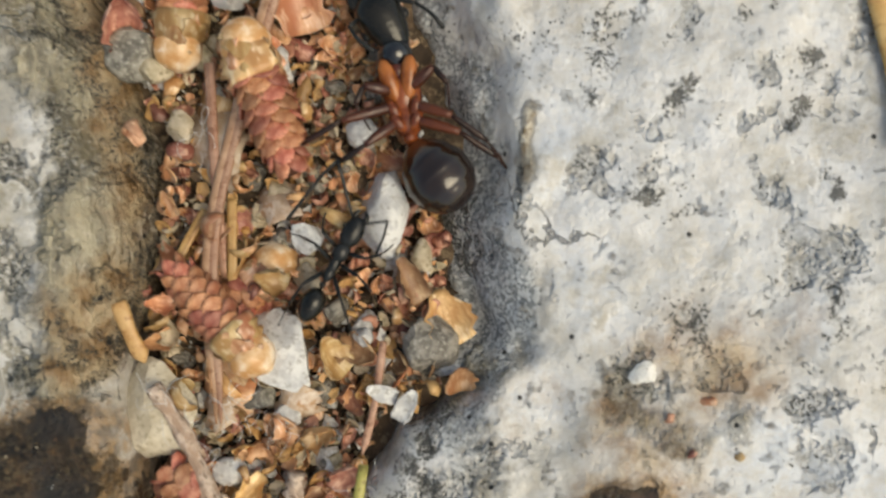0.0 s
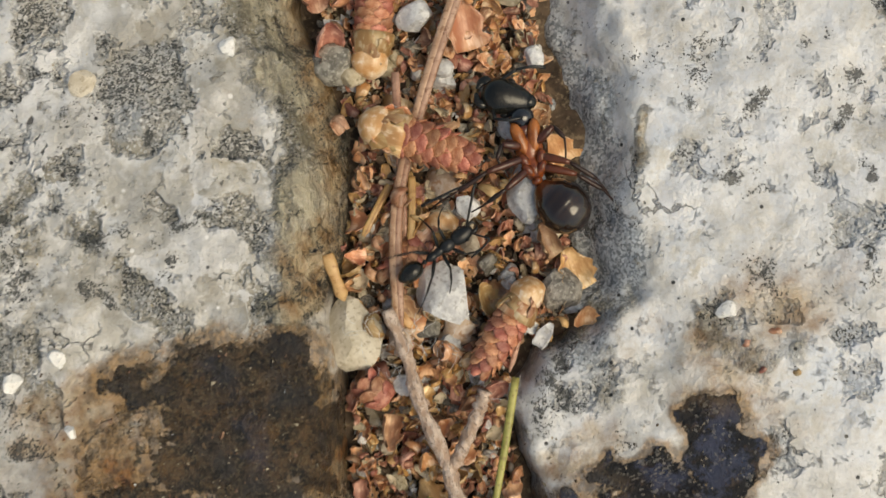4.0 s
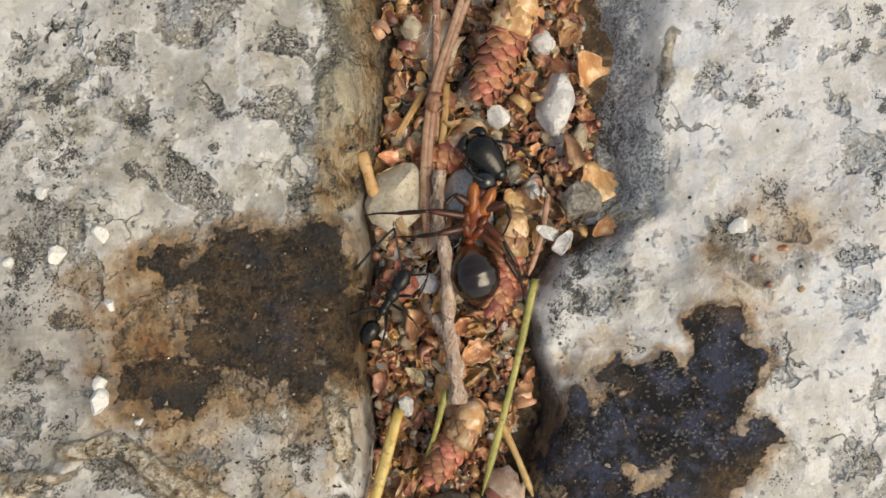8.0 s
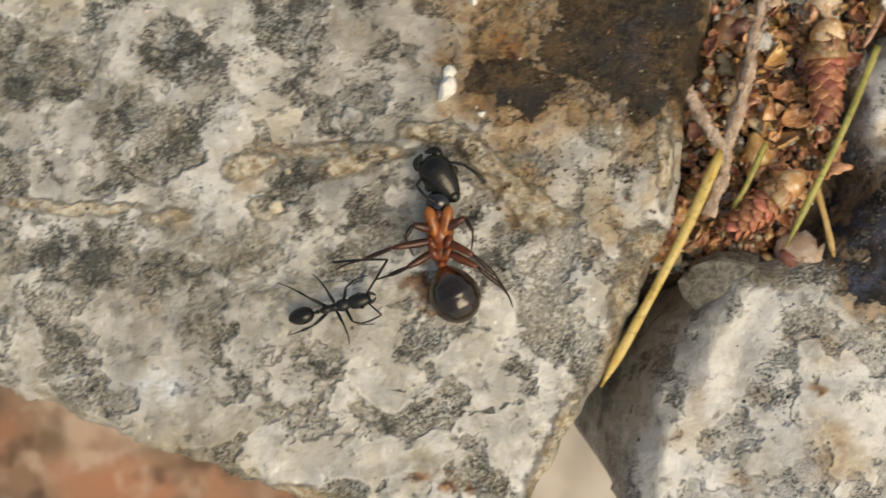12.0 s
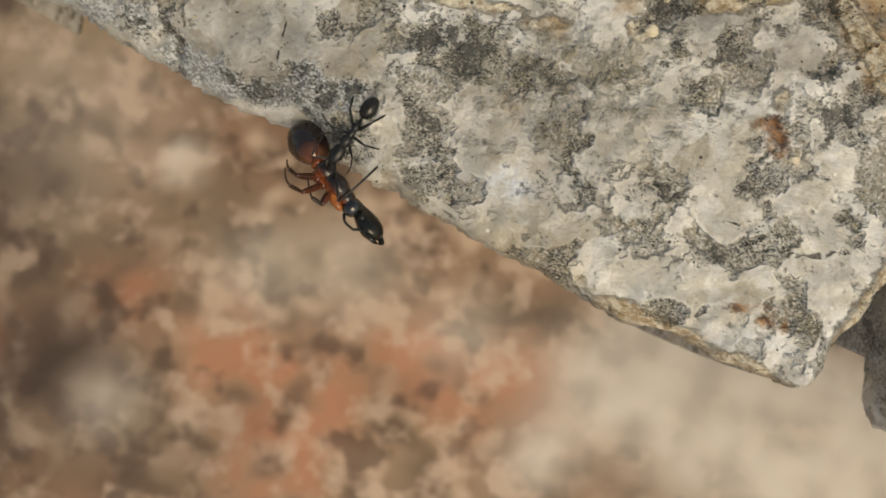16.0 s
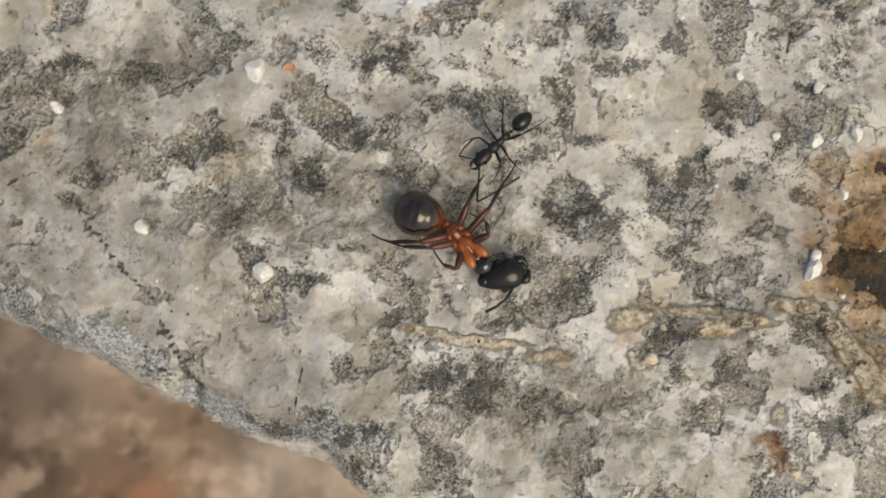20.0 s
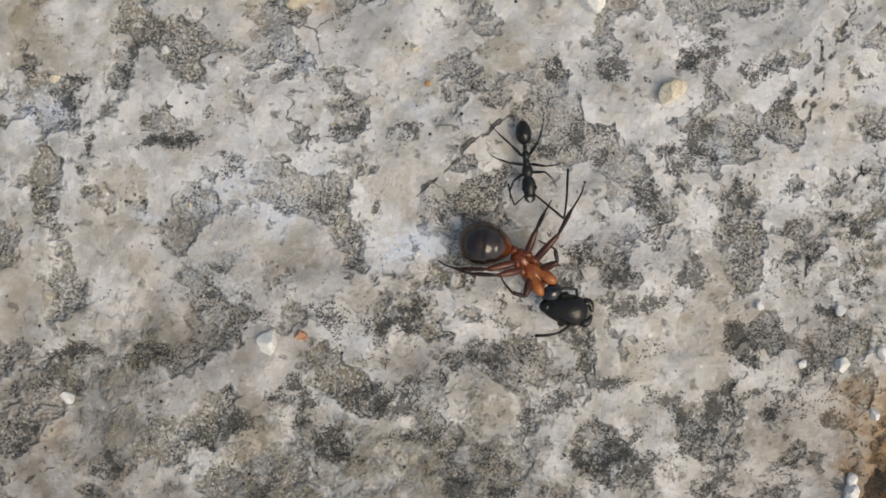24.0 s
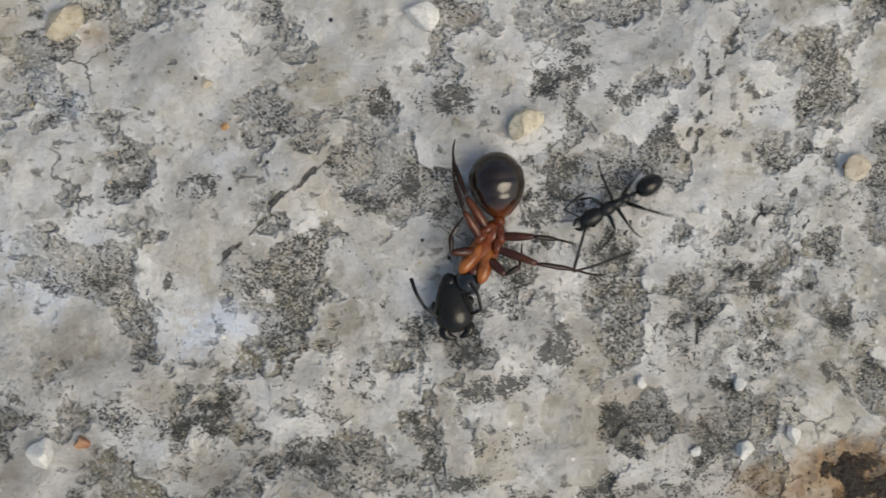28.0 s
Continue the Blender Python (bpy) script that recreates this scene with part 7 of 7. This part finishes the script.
for x, y, z, h, size in ((11.0, 19.6, -2.2, 60, 1.9), (13.2, 17.0, -2.7, 10, 1.1), (12.6, 8.6, -2.6, 140, 1.2), (12.2, -5.2, -2.3, 80, 1.3), (9.6, 9.3, -2.4, 20, 1.0)):
    ob = link_mesh("bud_scale", *shell(np.random.default_rng(int(h)), 1.0, 2.1, 1.1, 0.9, 0.4, 0.05, 9, 10, 0.15), HUSK_PALE, None, "pale translucent ragged bud scale in the litter",
                   at=lay(x, y, z, h, 8, 170) @ Matrix.Diagonal((size, size, size, 1)))
    tagged(ob, "", "bud scale", "fallen bud scales")

A_EDGE = np.array([(-6, 3.6), (-1, 5.6), (7, 6.6), (12, 7.2), (20, 9.2), (27, 8.0), (40, 8.0)])
B_EDGE = np.array([(-6, 10.5), (-4, 12.5), (0, 14.6), (5, 14.6), (7.4, 15.8), (9, 19.0), (12, 19.7), (26, 19.8), (40, 22)])


def in_crack(rng, y0=-5.5, y1=33):
    y = rng.uniform(y0, y1)
    a, b = np.interp(y, *A_EDGE.T), np.interp(y, *B_EDGE.T)
    return rng.uniform(a + 0.2, b - 0.2), y


for k in range(290):
    x, y = in_crack(RNG)
    kind = int(RNG.integers(17))
    bud_scale(x, y, soil_at(x, y) + RNG.uniform(0.25, 1.35), RNG.uniform(0, 360), RNG.uniform(-35, 35), RNG.uniform(-40, 40) + (180 if RNG.random() < 0.22 else 0),
              kind, int(RNG.random() < 0.42), RNG.uniform(0.55, 1.25))
PEBBLE_KINDS = [[mesh_of("pebble", rough_stone(np.random.default_rng(300 + k), np.array([1.0, RNG.uniform(0.7, 1.1), RNG.uniform(0.6, 0.9)]), 7, 3), m, "worn")
                 for m in (PEBBLE_WHITE, PEBBLE_GREY, PEBBLE_TAN)] for k in range(6)]
for k in range(240):
    x, y = in_crack(RNG)
    s = min(0.85, 0.24 + RNG.exponential(0.17))
    m = int(RNG.choice(3, p=(0.36, 0.22, 0.42)))
    ob = new("pebble", PEBBLE_KINDS[RNG.integers(6)][m])
    ob.matrix_basis = lay(x, y, soil_at(x, y) + RNG.uniform(0.1, 0.75), RNG.uniform(0, 360), RNG.uniform(-40, 40), RNG.uniform(-40, 40)) @ Matrix.Diagonal((s, s, s, 1))
    tagged(ob, ("small white quartz grain in the litter", "small grey grain in the litter", "small tan grain in the litter")[m], "pebble", "pebbles in the litter")


def crumbs(name, label, count, place, size, mats, seed):
    """Countless grains, chips and shreds as one mesh."""
    rng = np.random.default_rng(seed)
    base = np.array([(1, 1, 1), (-1, -1, 1), (-1, 1, -1), (1, -1, -1), (1.1, 0, 0), (-1.1, 0, 0), (0, 1.1, 0), (0, -1.1, 0), (0, 0, 1.1), (0, 0, -1.1)], float) * 0.62
    tris = [[8, 4, 0], [8, 0, 6], [8, 6, 5], [8, 5, 1], [8, 1, 7], [8, 7, 4], [9, 0 + 3, 4], [9, 7, 3], [9, 5, 2], [9, 2, 6], [4, 3, 7], [4, 9, 0], [0, 9, 6], [6, 2, 5], [5, 9, 1], [1, 9, 7]]
    vs, fs, idx = [], [], []
    for k in range(count):
        p, up = place(rng)
        s = size * rng.lognormal(0, 0.45)
        q = Euler(rng.uniform(0, 6.3, 3)).to_matrix()
        shape = base * rng.uniform(0.75, 1.25, (10, 3)) * (s * rng.uniform(0.7, 1.6), s, s * rng.uniform(0.4, 0.9))
        n = len(vs) * 10
        vs.append(shape @ np.array(q).T + p)
        fs += [[i + n for i in f] for f in tris]
        idx += [int(rng.integers(len(mats)))] * len(tris)
    ob = link_mesh(name, np.concatenate(vs), fs, mats[0], None, label, smooth=False)
    for m in mats[1:]:
        ob.data.materials.append(m)
    ob.data.polygons.foreach_set("material_index", idx)
    return tagged(ob, "", "grit", kind="stuff")


def floor_spot(rng):
    x, y = in_crack(rng, -7, 36)
    return np.array([x, y, soil_at(x, y) + rng.uniform(0, 0.6)]), None


crumbs("grit", "fine grit, bark crumbs and husk shreds on the soil", 6500, floor_spot, 0.20, [PEBBLE_GREY, PEBBLE_TAN, HUSK_RED, HUSK, PEBBLE_WHITE, SOIL, SOIL], 5)


def shreds():
    """Small torn husk pieces past counting, as one mesh."""
    rng = np.random.default_rng(15)
    kinds = [shell(np.random.default_rng(60 + k), rng.uniform(0.22, 0.5), rng.uniform(0.5, 1.1), rng.uniform(0.8, 2.2), rng.uniform(0.5, 2.6), 0.4, 0.04, 5, 5) for k in range(14)]
    vs, fs, idx, n = [], [], [], 0
    for k in range(1900):
        v, f = kinds[rng.integers(14)]
        x, y = in_crack(rng, -6, 35)
        q = np.array(Euler((rng.uniform(-0.8, 0.8), rng.uniform(-0.8, 0.8) + (math.pi if rng.random() < 0.25 else 0), rng.uniform(0, 6.3))).to_matrix())
        vs.append(v * rng.uniform(0.7, 1.4) @ q.T + (x, y, soil_at(x, y) + rng.uniform(0.15, 1.0)))
        fs += [[i + n for i in face] for face in f]
        idx += [int(rng.choice(4, p=(0.30, 0.32, 0.18, 0.20)))] * len(f)
        n += len(v)
    ob = link_mesh("husk_shreds", np.concatenate(vs), fs, HUSK, None, "torn orange and russet husk shreds covering the soil")
    for m in (HUSK_RED, NEEDLE_TAN, PEBBLE_TAN):
        ob.data.materials.append(m)
    ob.data.polygons.foreach_set("material_index", idx)
    return tagged(ob, "", "litter", kind="stuff")


shreds()


def fibres(spots, seed):
    """Fine white plant hairs caught in the litter, as one mesh."""
    rng = np.random.default_rng(seed)
    runs = []
    for x, y, z, r in spots:
        for _ in range(8):
            p = np.array([x, y, z]) + rng.normal(0, r * 0.5, 3) * (1, 1, 0.3)
            a = rng.uniform(0, 6.28)
            run = [p]
            for _ in range(3):
                a += rng.normal(0, 0.7)
                run.append(run[-1] + r * 0.45 * np.array([math.cos(a), math.sin(a), rng.normal(0, 0.25)]))
            runs.append(tube(bezier(run, 9), 0.011, 4))
    ob = link_mesh("plant_fibre", *joined(*runs), PEBBLE_WHITE, None, "fine white plant hairs tangled in the litter")
    return tagged(ob, "", "fibre", kind="stuff")


fibres([(10.7, 9.0, -1.2, 0.9), (8.2, 9.8, -1.3, 0.8), (12.5, -6.4, -1.7, 0.9), (11.0, 19.8, -2.0, 0.8), (12.2, 8.0, -2.0, 0.8), (9.0, 7.4, -1.8, 0.7), (15.0, 5.5, -2.0, 0.6)], 4)


# loose bits lying on the stones
def bit(stone, x, y, r, mat, label, category="pebble", seed=None, sink=0.35, flat=0.8):
    z = float(HEIGHTS[stone](np.array([float(x)]), np.array([float(y)]))[0])
    rng = np.random.default_rng(seed if seed is not None else int(abs(x * 77 + y * 13)))
    ob = link_mesh("pebble", *rough_stone(rng, 1.22 * np.array([r, r * rng.uniform(0.7, 1.15), r * flat]), 11, 3, 1.0), mat, None, label, smooth="worn",
                   at=lay(x, y, z + r * sink, rng.uniform(0, 360)))
    return tagged(ob, "", category, "loose bits on the stones")


for x, y, r in ((-9.0, 10.4, 0.48), (-6.6, 11.2, 0.45), (-6.7, 7.6, 0.28), (-7.9, 2.7, 0.62), (-7.7, 3.6, 0.38), (-9.3, 13.7, 0.36), (-11.4, 10.3, 0.3), (-5.9, 1.5, 0.22),
                (-43.0, 9.3, 0.72), (-40.5, -2.8, 0.68), (-48.2, -1.2, 0.42), (-54.8, 5.2, 0.40), (-14.1, 13.6, 0.30), (-25.2, 31.1, 0.75), (-18.1, 16.6, 0.22), (4.1, 24.9, 0.42),
                (-28.7, -1.6, 0.16), (-34.5, 15.2, 0.14), (-50.5, 26.4, 0.25), (-11.0, 22.0, 0.2), (-46.9, -15.0, 0.3)):
    bit("a", x, y, r, PEBBLE_BRIGHT, "small white pebble lying on the granite")
for x, y, r in ((-20.0, 26.0, 0.85), (-42.8, 30.5, 0.95), (-16.7, -4.1, 0.34), (-7.1, -9.4, 0.30), (-16.2, -2.1, 0.2), (-56.2, 11.2, 0.35), (-57.1, 24.3, 0.3), (-35.5, 27.5, 0.25)):
    bit("a", x, y, r, PEBBLE_CREAM, "small cream coloured chip lying on the granite")
bit("a", -41.1, 9.9, 0.36, HUSK_RED, "small orange brown seed beside a white pebble", "seed", flat=0.95)
bit("a", -34.6, 25.4, 0.18, HUSK, "tiny orange crumb on the granite", "crumb")
bit("b", 26.0, 7.8, 0.42, PEBBLE_BRIGHT, "white pebble lying on the bluish stone", flat=0.6)
for x, y, k, red in ((26.5, 5.6, 13, 1), (28.5, 3.9, 12, 0), (28.1, 6.4, 2, 0), (27.2, 4.6, 3, 1)):
    z = float(HEIGHTS["b"](np.array([x]), np.array([y]))[0])
    bud_scale(x, y, z + 0.25, 40 * k, 0, 180, k, red, 0.62, "small russet flake on the pale stone" if red else "small orange flake on the pale stone")
z = float(HEIGHTS["a"](np.array([-3.8]), np.array([24.6]))[0])
bud_scale(-3.8, 24.6, z + 0.25, 20, 0, 180, 1, 0, 0.9, "thin pale leaf flake on the granite")
bit("a", -3.5, 24.4, 0.62, PEBBLE_CREAM, "flat greenish cream chip lying on the granite", flat=0.3, seed=4)


def stone_spot(stone, x0, x1, y0, y1):
    def spot(rng):
        x, y = rng.uniform(x0, x1), rng.uniform(y0, y1)
        return np.array([x, y, float(HEIGHTS[stone](np.array([x]), np.array([y]))[0]) + 0.01]), None
    return spot


crumbs("dust", "pale dust grains scattered over the granite", 500, stone_spot("a", -60, 4, -12, 34), 0.055, [PEBBLE_WHITE, PEBBLE_TAN, PEBBLE_TAN], 8)
crumbs("dust", "ochre crumbs over the brown crust", 500, stone_spot("a", -8, 5, -4, 11), 0.07, [SOIL, PEBBLE_TAN, HUSK_RED, SOIL], 9)
crumbs("dust", "dark crumbs over the crust of the lower stone", 350, stone_spot("b", 13, 27, -9, 3), 0.06, [SOIL, PEBBLE_TAN, SOIL], 10)



# ---- what moves: seconds, place in mm, heading (and bend of head and gaster) in degrees ----
BIG_ANT = [
    (0, 19.15, 18.5, -1.52, -0.27, 6.9, 29.19),
    (1, 19, 17.95, -1.52, 11.78, -3.52, 33.67),
    (2, 18.88, 18.16, -1.52, 16.8, -8.71, 20.4),
    (3, 18.72, 18.12, -1.52, 19.22, -19.4, 19.18),
    (4, 17.99, 16.2, -1.5, 4.45, 14.37, 34.63),
    (4.5, 17.72, 15.72, -1.49, -2.41, 14.86, 38.13),
    (6.5, 16.45, 12.45, -1.44, 6.42, 10.18, 46.45),
    (7, 15.41, 10.82, -1.42, -1.99, 18.74, 51.76),
    (7.5, 14.64, 9.81, -1.41, -12.42, 19.89, 44.23),
    (8, 12.13, 9.04, -1.4, -21.46, 3.57, 28.86),
    (8.5, 10.59, 6.97, -0.9, -23.68, -13.1, 31.68),
    (9, 8.2, 5.02, -0.4, -26.73, -17.7, 36.3),
    (9.5, 5.81, 2.01, 0.31, -22.38, -12.26, 32.99),
    (10, 3.54, 0.97, 0.83, -13.96, -10.66, 29.43),
    (10.5, -0.06, -0.89, 1.2, -18.36, -16.75, 18.32),
    (11, -2, -1.66, 1.2, -14.37, -24.63, 8.96),
    (11.5, -5.71, -4.32, 1.2, 0.56, -24.55, 15.74),
    (12, -7.66, -6.2, 1.2, 5.59, -17.18, 23.09),
    (12.5, -10.56, -8.07, 1.2, -0.94, -11.01, 21.91),
    (13, -14.27, -9.96, 1.2, -10.81, -10.63, 19.18),
    (13.5, -17.45, -10.45, 1.2, -21.23, -13.62, 21.29),
    (14.2, -20.9, -12.54, 0.9, -47.24, -19.46, 27.02),
    (14.9, -27.75, -15.08, -0.2, -85.11, -28.86, 34.07),
    (15.5, -32.34, -16.42, -1, -112.23, -33, 41.87),
    (16, -33.54, -15.69, -0.9, -127.88, -28.16, 44.28),
    (16.5, -34.37, -15.12, -0.8, -130.56, -22.41, 51.67),
    (17, -33.43, -14.14, -0.2, -136.89, -14.16, 59.61),
    (17.5, -33.69, -12.29, 0.72, -141.79, -7.61, 47.33),
    (18, -32.19, -8.32, 1.2, -140.72, -5.72, 43.4),
    (18.5, -32.19, -6.23, 1.2, -135.81, -1.3, 43.23),
    (19, -31.4, -3.97, 1.2, -133.55, 3.14, 37.6),
    (19.5, -30.35, -1.1, 1.2, -134.89, 9.06, 36.04),
    (20, -29.74, 1.62, 1.2, -129.32, 14.94, 32.94),
    (20.5, -29.22, 3.46, 1.2, -131.68, 15.26, 37.55),
    (21, -28.63, 7, 1.2, -134.68, 15.99, 44.7),
    (21.5, -28.83, 10.8, 1.2, -114.01, 4.58, 35.5),
    (22, -28.75, 12.06, 1.2, -97.39, -14.63, 25.38),
    (22.5, -28.52, 13.11, 1.2, -102.64, -20.9, 28.47),
    (24.5, -28.65, 16.19, 1.2, -138.31, -1.41, 43.78),
    (25, -28.45, 17.08, 1.2, -138.17, 6.56, 44.54),
    (25.5, -27.76, 18.34, 1.2, -131.6, 3.25, 37.62),
    (26, -27.9, 18.58, 1.2, -131.57, 4.45, 33.91),
    (26.5, -27.55, 18.87, 1.2, -149.98, 14.06, 45.03),
    (27, -26.11, 20.22, 1.2, -177.4, 20.77, 56.04),
    (27.5, -24.4, 20.34, 1.2, -196.69, 8.88, 50.3),
    (28, -21.41, 20.81, 1.2, -206.38, -12.98, 35.36),
]
SMALL_ANT = [
    (0, 15.5, 14.01, -1.4, -40.1),
    (0.3, 14.83, 13.56, -1.4, -43.88),
    (0.6, 14.08, 14.53, -1.4, -52.66),
    (0.9, 14.06, 14.46, -1.4, -61.6),
    (1.2, 13.54, 15.51, -1.4, -69.62),
    (1.5, 13.7, 15.42, -1.4, -71.61),
    (1.8, 14.09, 15.08, -1.4, -57.8),
    (2.1, 14.75, 13.94, -1.4, -36.8),
    (2.4, 15.14, 13.7, -1.4, -30.45),
    (2.7, 14.54, 14.2, -1.4, -35.79),
    (3, 14.63, 14.02, -1.4, -39.94),
    (3.3, 14.42, 13.64, -1.4, -43.86),
    (3.6, 13.94, 13.16, -1.4, -52.72),
    (3.9, 12.81, 13.11, -1.4, -61.81),
    (4.2, 12.56, 13.47, -1.4, -65.07),
    (4.5, 12.64, 13.44, -1.4, -64.99),
    (6.5, 12.06, 9.03, -1.4, -43.38),
    (7, 11.13, 7.54, -1.4, -50.38),
    (7.5, 10.41, 6.4, -1.4, -45.4),
    (8, 7.44, 6.05, -0.7, -38.54),
    (8.5, 5.36, 4.59, 0, -47.31),
    (9, 3.31, 3.01, 0.64, -58.85),
    (9.5, -0.01, 0.58, 0.9, -70.87),
    (10, -2.76, -0.23, 0.9, -81.7),
    (10.5, -6.52, -1.69, 0.9, -77.98),
    (11, -8.02, -2.89, 0.9, -74),
    (11.5, -10.89, -6.29, 0.9, -75.99),
    (12, -13.12, -9.22, 0.9, -71.95),
    (12.5, -16.43, -11.55, 0.9, -60.99),
    (13, -19.69, -12.97, 0.9, -50.42),
    (13.5, -22.99, -13.36, 0.9, -57.78),
    (14.1, -26.54, -13.98, 0.7, -87.04),
    (14.8, -30.13, -14.79, 0.1, -138.29),
    (15.5, -31.67, -14.67, -0.4, -187.62),
    (16, -32.19, -13.56, 0.2, -203.64),
    (16.5, -33.01, -11.62, 0.7, -207.91),
    (17, -31.7, -10.01, 0.8, -201.51),
    (17.5, -31.12, -6.94, 0.81, -200.75),
    (18, -30.01, -2.89, 0.81, -202.49),
    (18.5, -29.93, -0.69, 0.82, -203.14),
    (19, -29.54, 1.67, 0.82, -207.59),
    (19.5, -27.74, 4.18, 0.83, -218.15),
    (20, -27.77, 7.15, 0.83, -218.09),
    (20.5, -28.2, 9.02, 0.83, -192.79),
    (21, -28.6, 12.76, 0.84, -169.96),
    (21.5, -30.08, 16.75, 0.84, -166.46),
    (22, -30.06, 18.02, 0.85, -167.99),
    (22.5, -29.13, 19.13, 0.85, -168.23),
    (24.5, -28.11, 21.68, 0.87, -172.53),
    (25, -27.17, 22.95, 0.87, -185.9),
    (25.5, -26.14, 24.05, 0.88, -194.24),
    (26, -26.35, 24.48, 0.88, -197.77),
    (26.5, -24.83, 24.61, 0.89, -199.64),
    (27, -22.69, 24.57, 0.89, -203.93),
    (27.5, -20.68, 23.26, 0.9, -219.63),
    (28, -15.71, 22.12, 0.9, -239.01),
]


CONE_A_WAY = [(0, 13.6, 22.9, -170, 0), (0.9, 13.0, 22.4, -155, 20), (1.5, 12.1, 21.3, -137, 30), (3, 10.4, 19.9, -116, 40), (4.5, 10.8, 19.9, -126, 40), (5.5, 13.6, 21.0, -172, 20),
              (6.5, 16.5, 21.2, -219, 0), (8, 16.1, 20.6, -210, 0), (28, 16.1, 20.6, -210, 0)]
CONE_B_WAY = [(0, 11.6, 11.0, 32, 0), (0.9, 12.1, 12.5, 64, 10), (1.5, 11.7, 10.9, 46, 30), (1.8, 13.0, 9.6, 42, 50), (2.1, 12.9, 10.2, 95, 70), (2.4, 12.5, 11.3, 145, 80), (2.7, 12.9, 11.3, 140, 80),
              (3, 12.9, 10.9, 180, 90), (3.3, 16.4, 10.6, 148, 100), (4.5, 16.6, 10.2, 137, 100), (6.5, 15.7, 10.6, 160, 110), (8, 14.4, 9.1, 161, 110), (8.6, 13.4, 7.9, 171, 120), (9.3, 12.8, 7.0, 183, 130),
              (28, 12.8, 7.0, 183, 130)]
CONE_C_WAY = [(0, 9.8, -0.2, 154, 0), (6.5, 9.9, -0.3, 152, 0), (8, 11.0, -0.8, 140, 10), (9.5, 11.3, -1.4, 131, 20), (28, 11.3, -1.4, 131, 20)]
CONE_F_WAY = [(0, 9.0, 5.6, 40, 0), (8.5, 9.0, 5.8, 40, 0), (9.0, 8.4, 8.2, 70, 0), (9.5, 8.3, 10.7, 95, 0), (28, 8.3, 10.7, 95, 0)]
TWIG_WAY = [(0, 7.7, 10.6, -162, 180), (3, 8.3, 10.8, -163, 180), (4.5, 10.3, 10.7, -176, 180), (6.5, 13.0, 11.8, -194, 180), (7.5, 11.6, 12.2, -186, 120), (8, 10.7, 12.6, -181, 60),
            (8.6, 10.0, 11.5, -184, 15), (9.5, 9.2, 8.9, -190, 0), (28, 9.2, 8.9, -190, 0)]
TAN_STONE_WAY = [(0, 7.3, 9.7, 8), (4.5, 7.3, 9.8, 8), (5.2, 7.6, 10.4, 0), (6.5, 8.4, 11.5, -25), (28, 8.4, 11.6, -25)]


# the broken neck holds the head askew
def skew(t):
    turn = radians(15 + 35 * min(1, t / 2))
    return Matrix.Translation((0, 1.0 * S, 0)) @ Matrix.Rotation(turn, 4, "Z") @ Matrix.Translation((0, -1.0 * S, 0))


# over the rim of the stone the carried ant hangs on its side
def hang(t):
    return float(np.interp(t, (13.5, 14.9, 15.5, 16.0, 16.5, 17.0, 17.5, 18.0), (0, 60, 100, 105, 90, 58, 18, 0)))


def motions():
    for thing, way, z in ((CONE_A, CONE_A_WAY, -1.15), (CONE_B, CONE_B_WAY, -1.9), (CONE_C, CONE_C_WAY, -2.0), (CONE_F, CONE_F_WAY, -2.0)):
        walk(thing, [(t, pose(x * S, y * S, z * S, 0, roll, a)) for t, x, y, a, roll in way])
    walk(TWIG_THING, [(t, pose(x * S, y * S, (-1.5 if flip < 90 else -1.7) * S, 0, flip, a)) for t, x, y, a, flip in TWIG_WAY])
    walk(TAN_STONE, [(t, pose(x * S, y * S, -2.4 * S, 0, 0, a)) for t, x, y, a in TAN_STONE_WAY])
    walk(BIG, [(t, pose(x * S, y * S, z * S, 0, hang(t), a)) for t, x, y, z, a, h, g in BIG_ANT])
    walk(BIG_HEAD, [(t, pose(0, 3.0 * S, 0.12 * S, 0, 0, h) @ skew(t)) for t, x, y, z, a, h, g in BIG_ANT])
    walk(BIG_GASTER, [(t, pose(0, -0.58 * S, 0.02 * S, 0, 0, g)) for t, x, y, z, a, h, g in BIG_ANT])
    walk(SMALL, [(t, pose(x * S, y * S, z * S, 0, 0, a)) for t, x, y, z, a in SMALL_ANT])
    for k, limb in enumerate(SMALL_LEGS):
        base = limb.matrix_basis.translation.copy()
        rows = []
        for i in range(141):
            t = i * 0.2
            swing = 15 * math.sin(2 * math.pi * 1.55 * t + math.pi * (k % 2) + 0.9 * k)
            rows.append((t, pose(*base, 0, 3 * math.sin(2 * math.pi * 1.55 * t + 2.1 * k), swing)))
        walk(limb, rows)


motions()
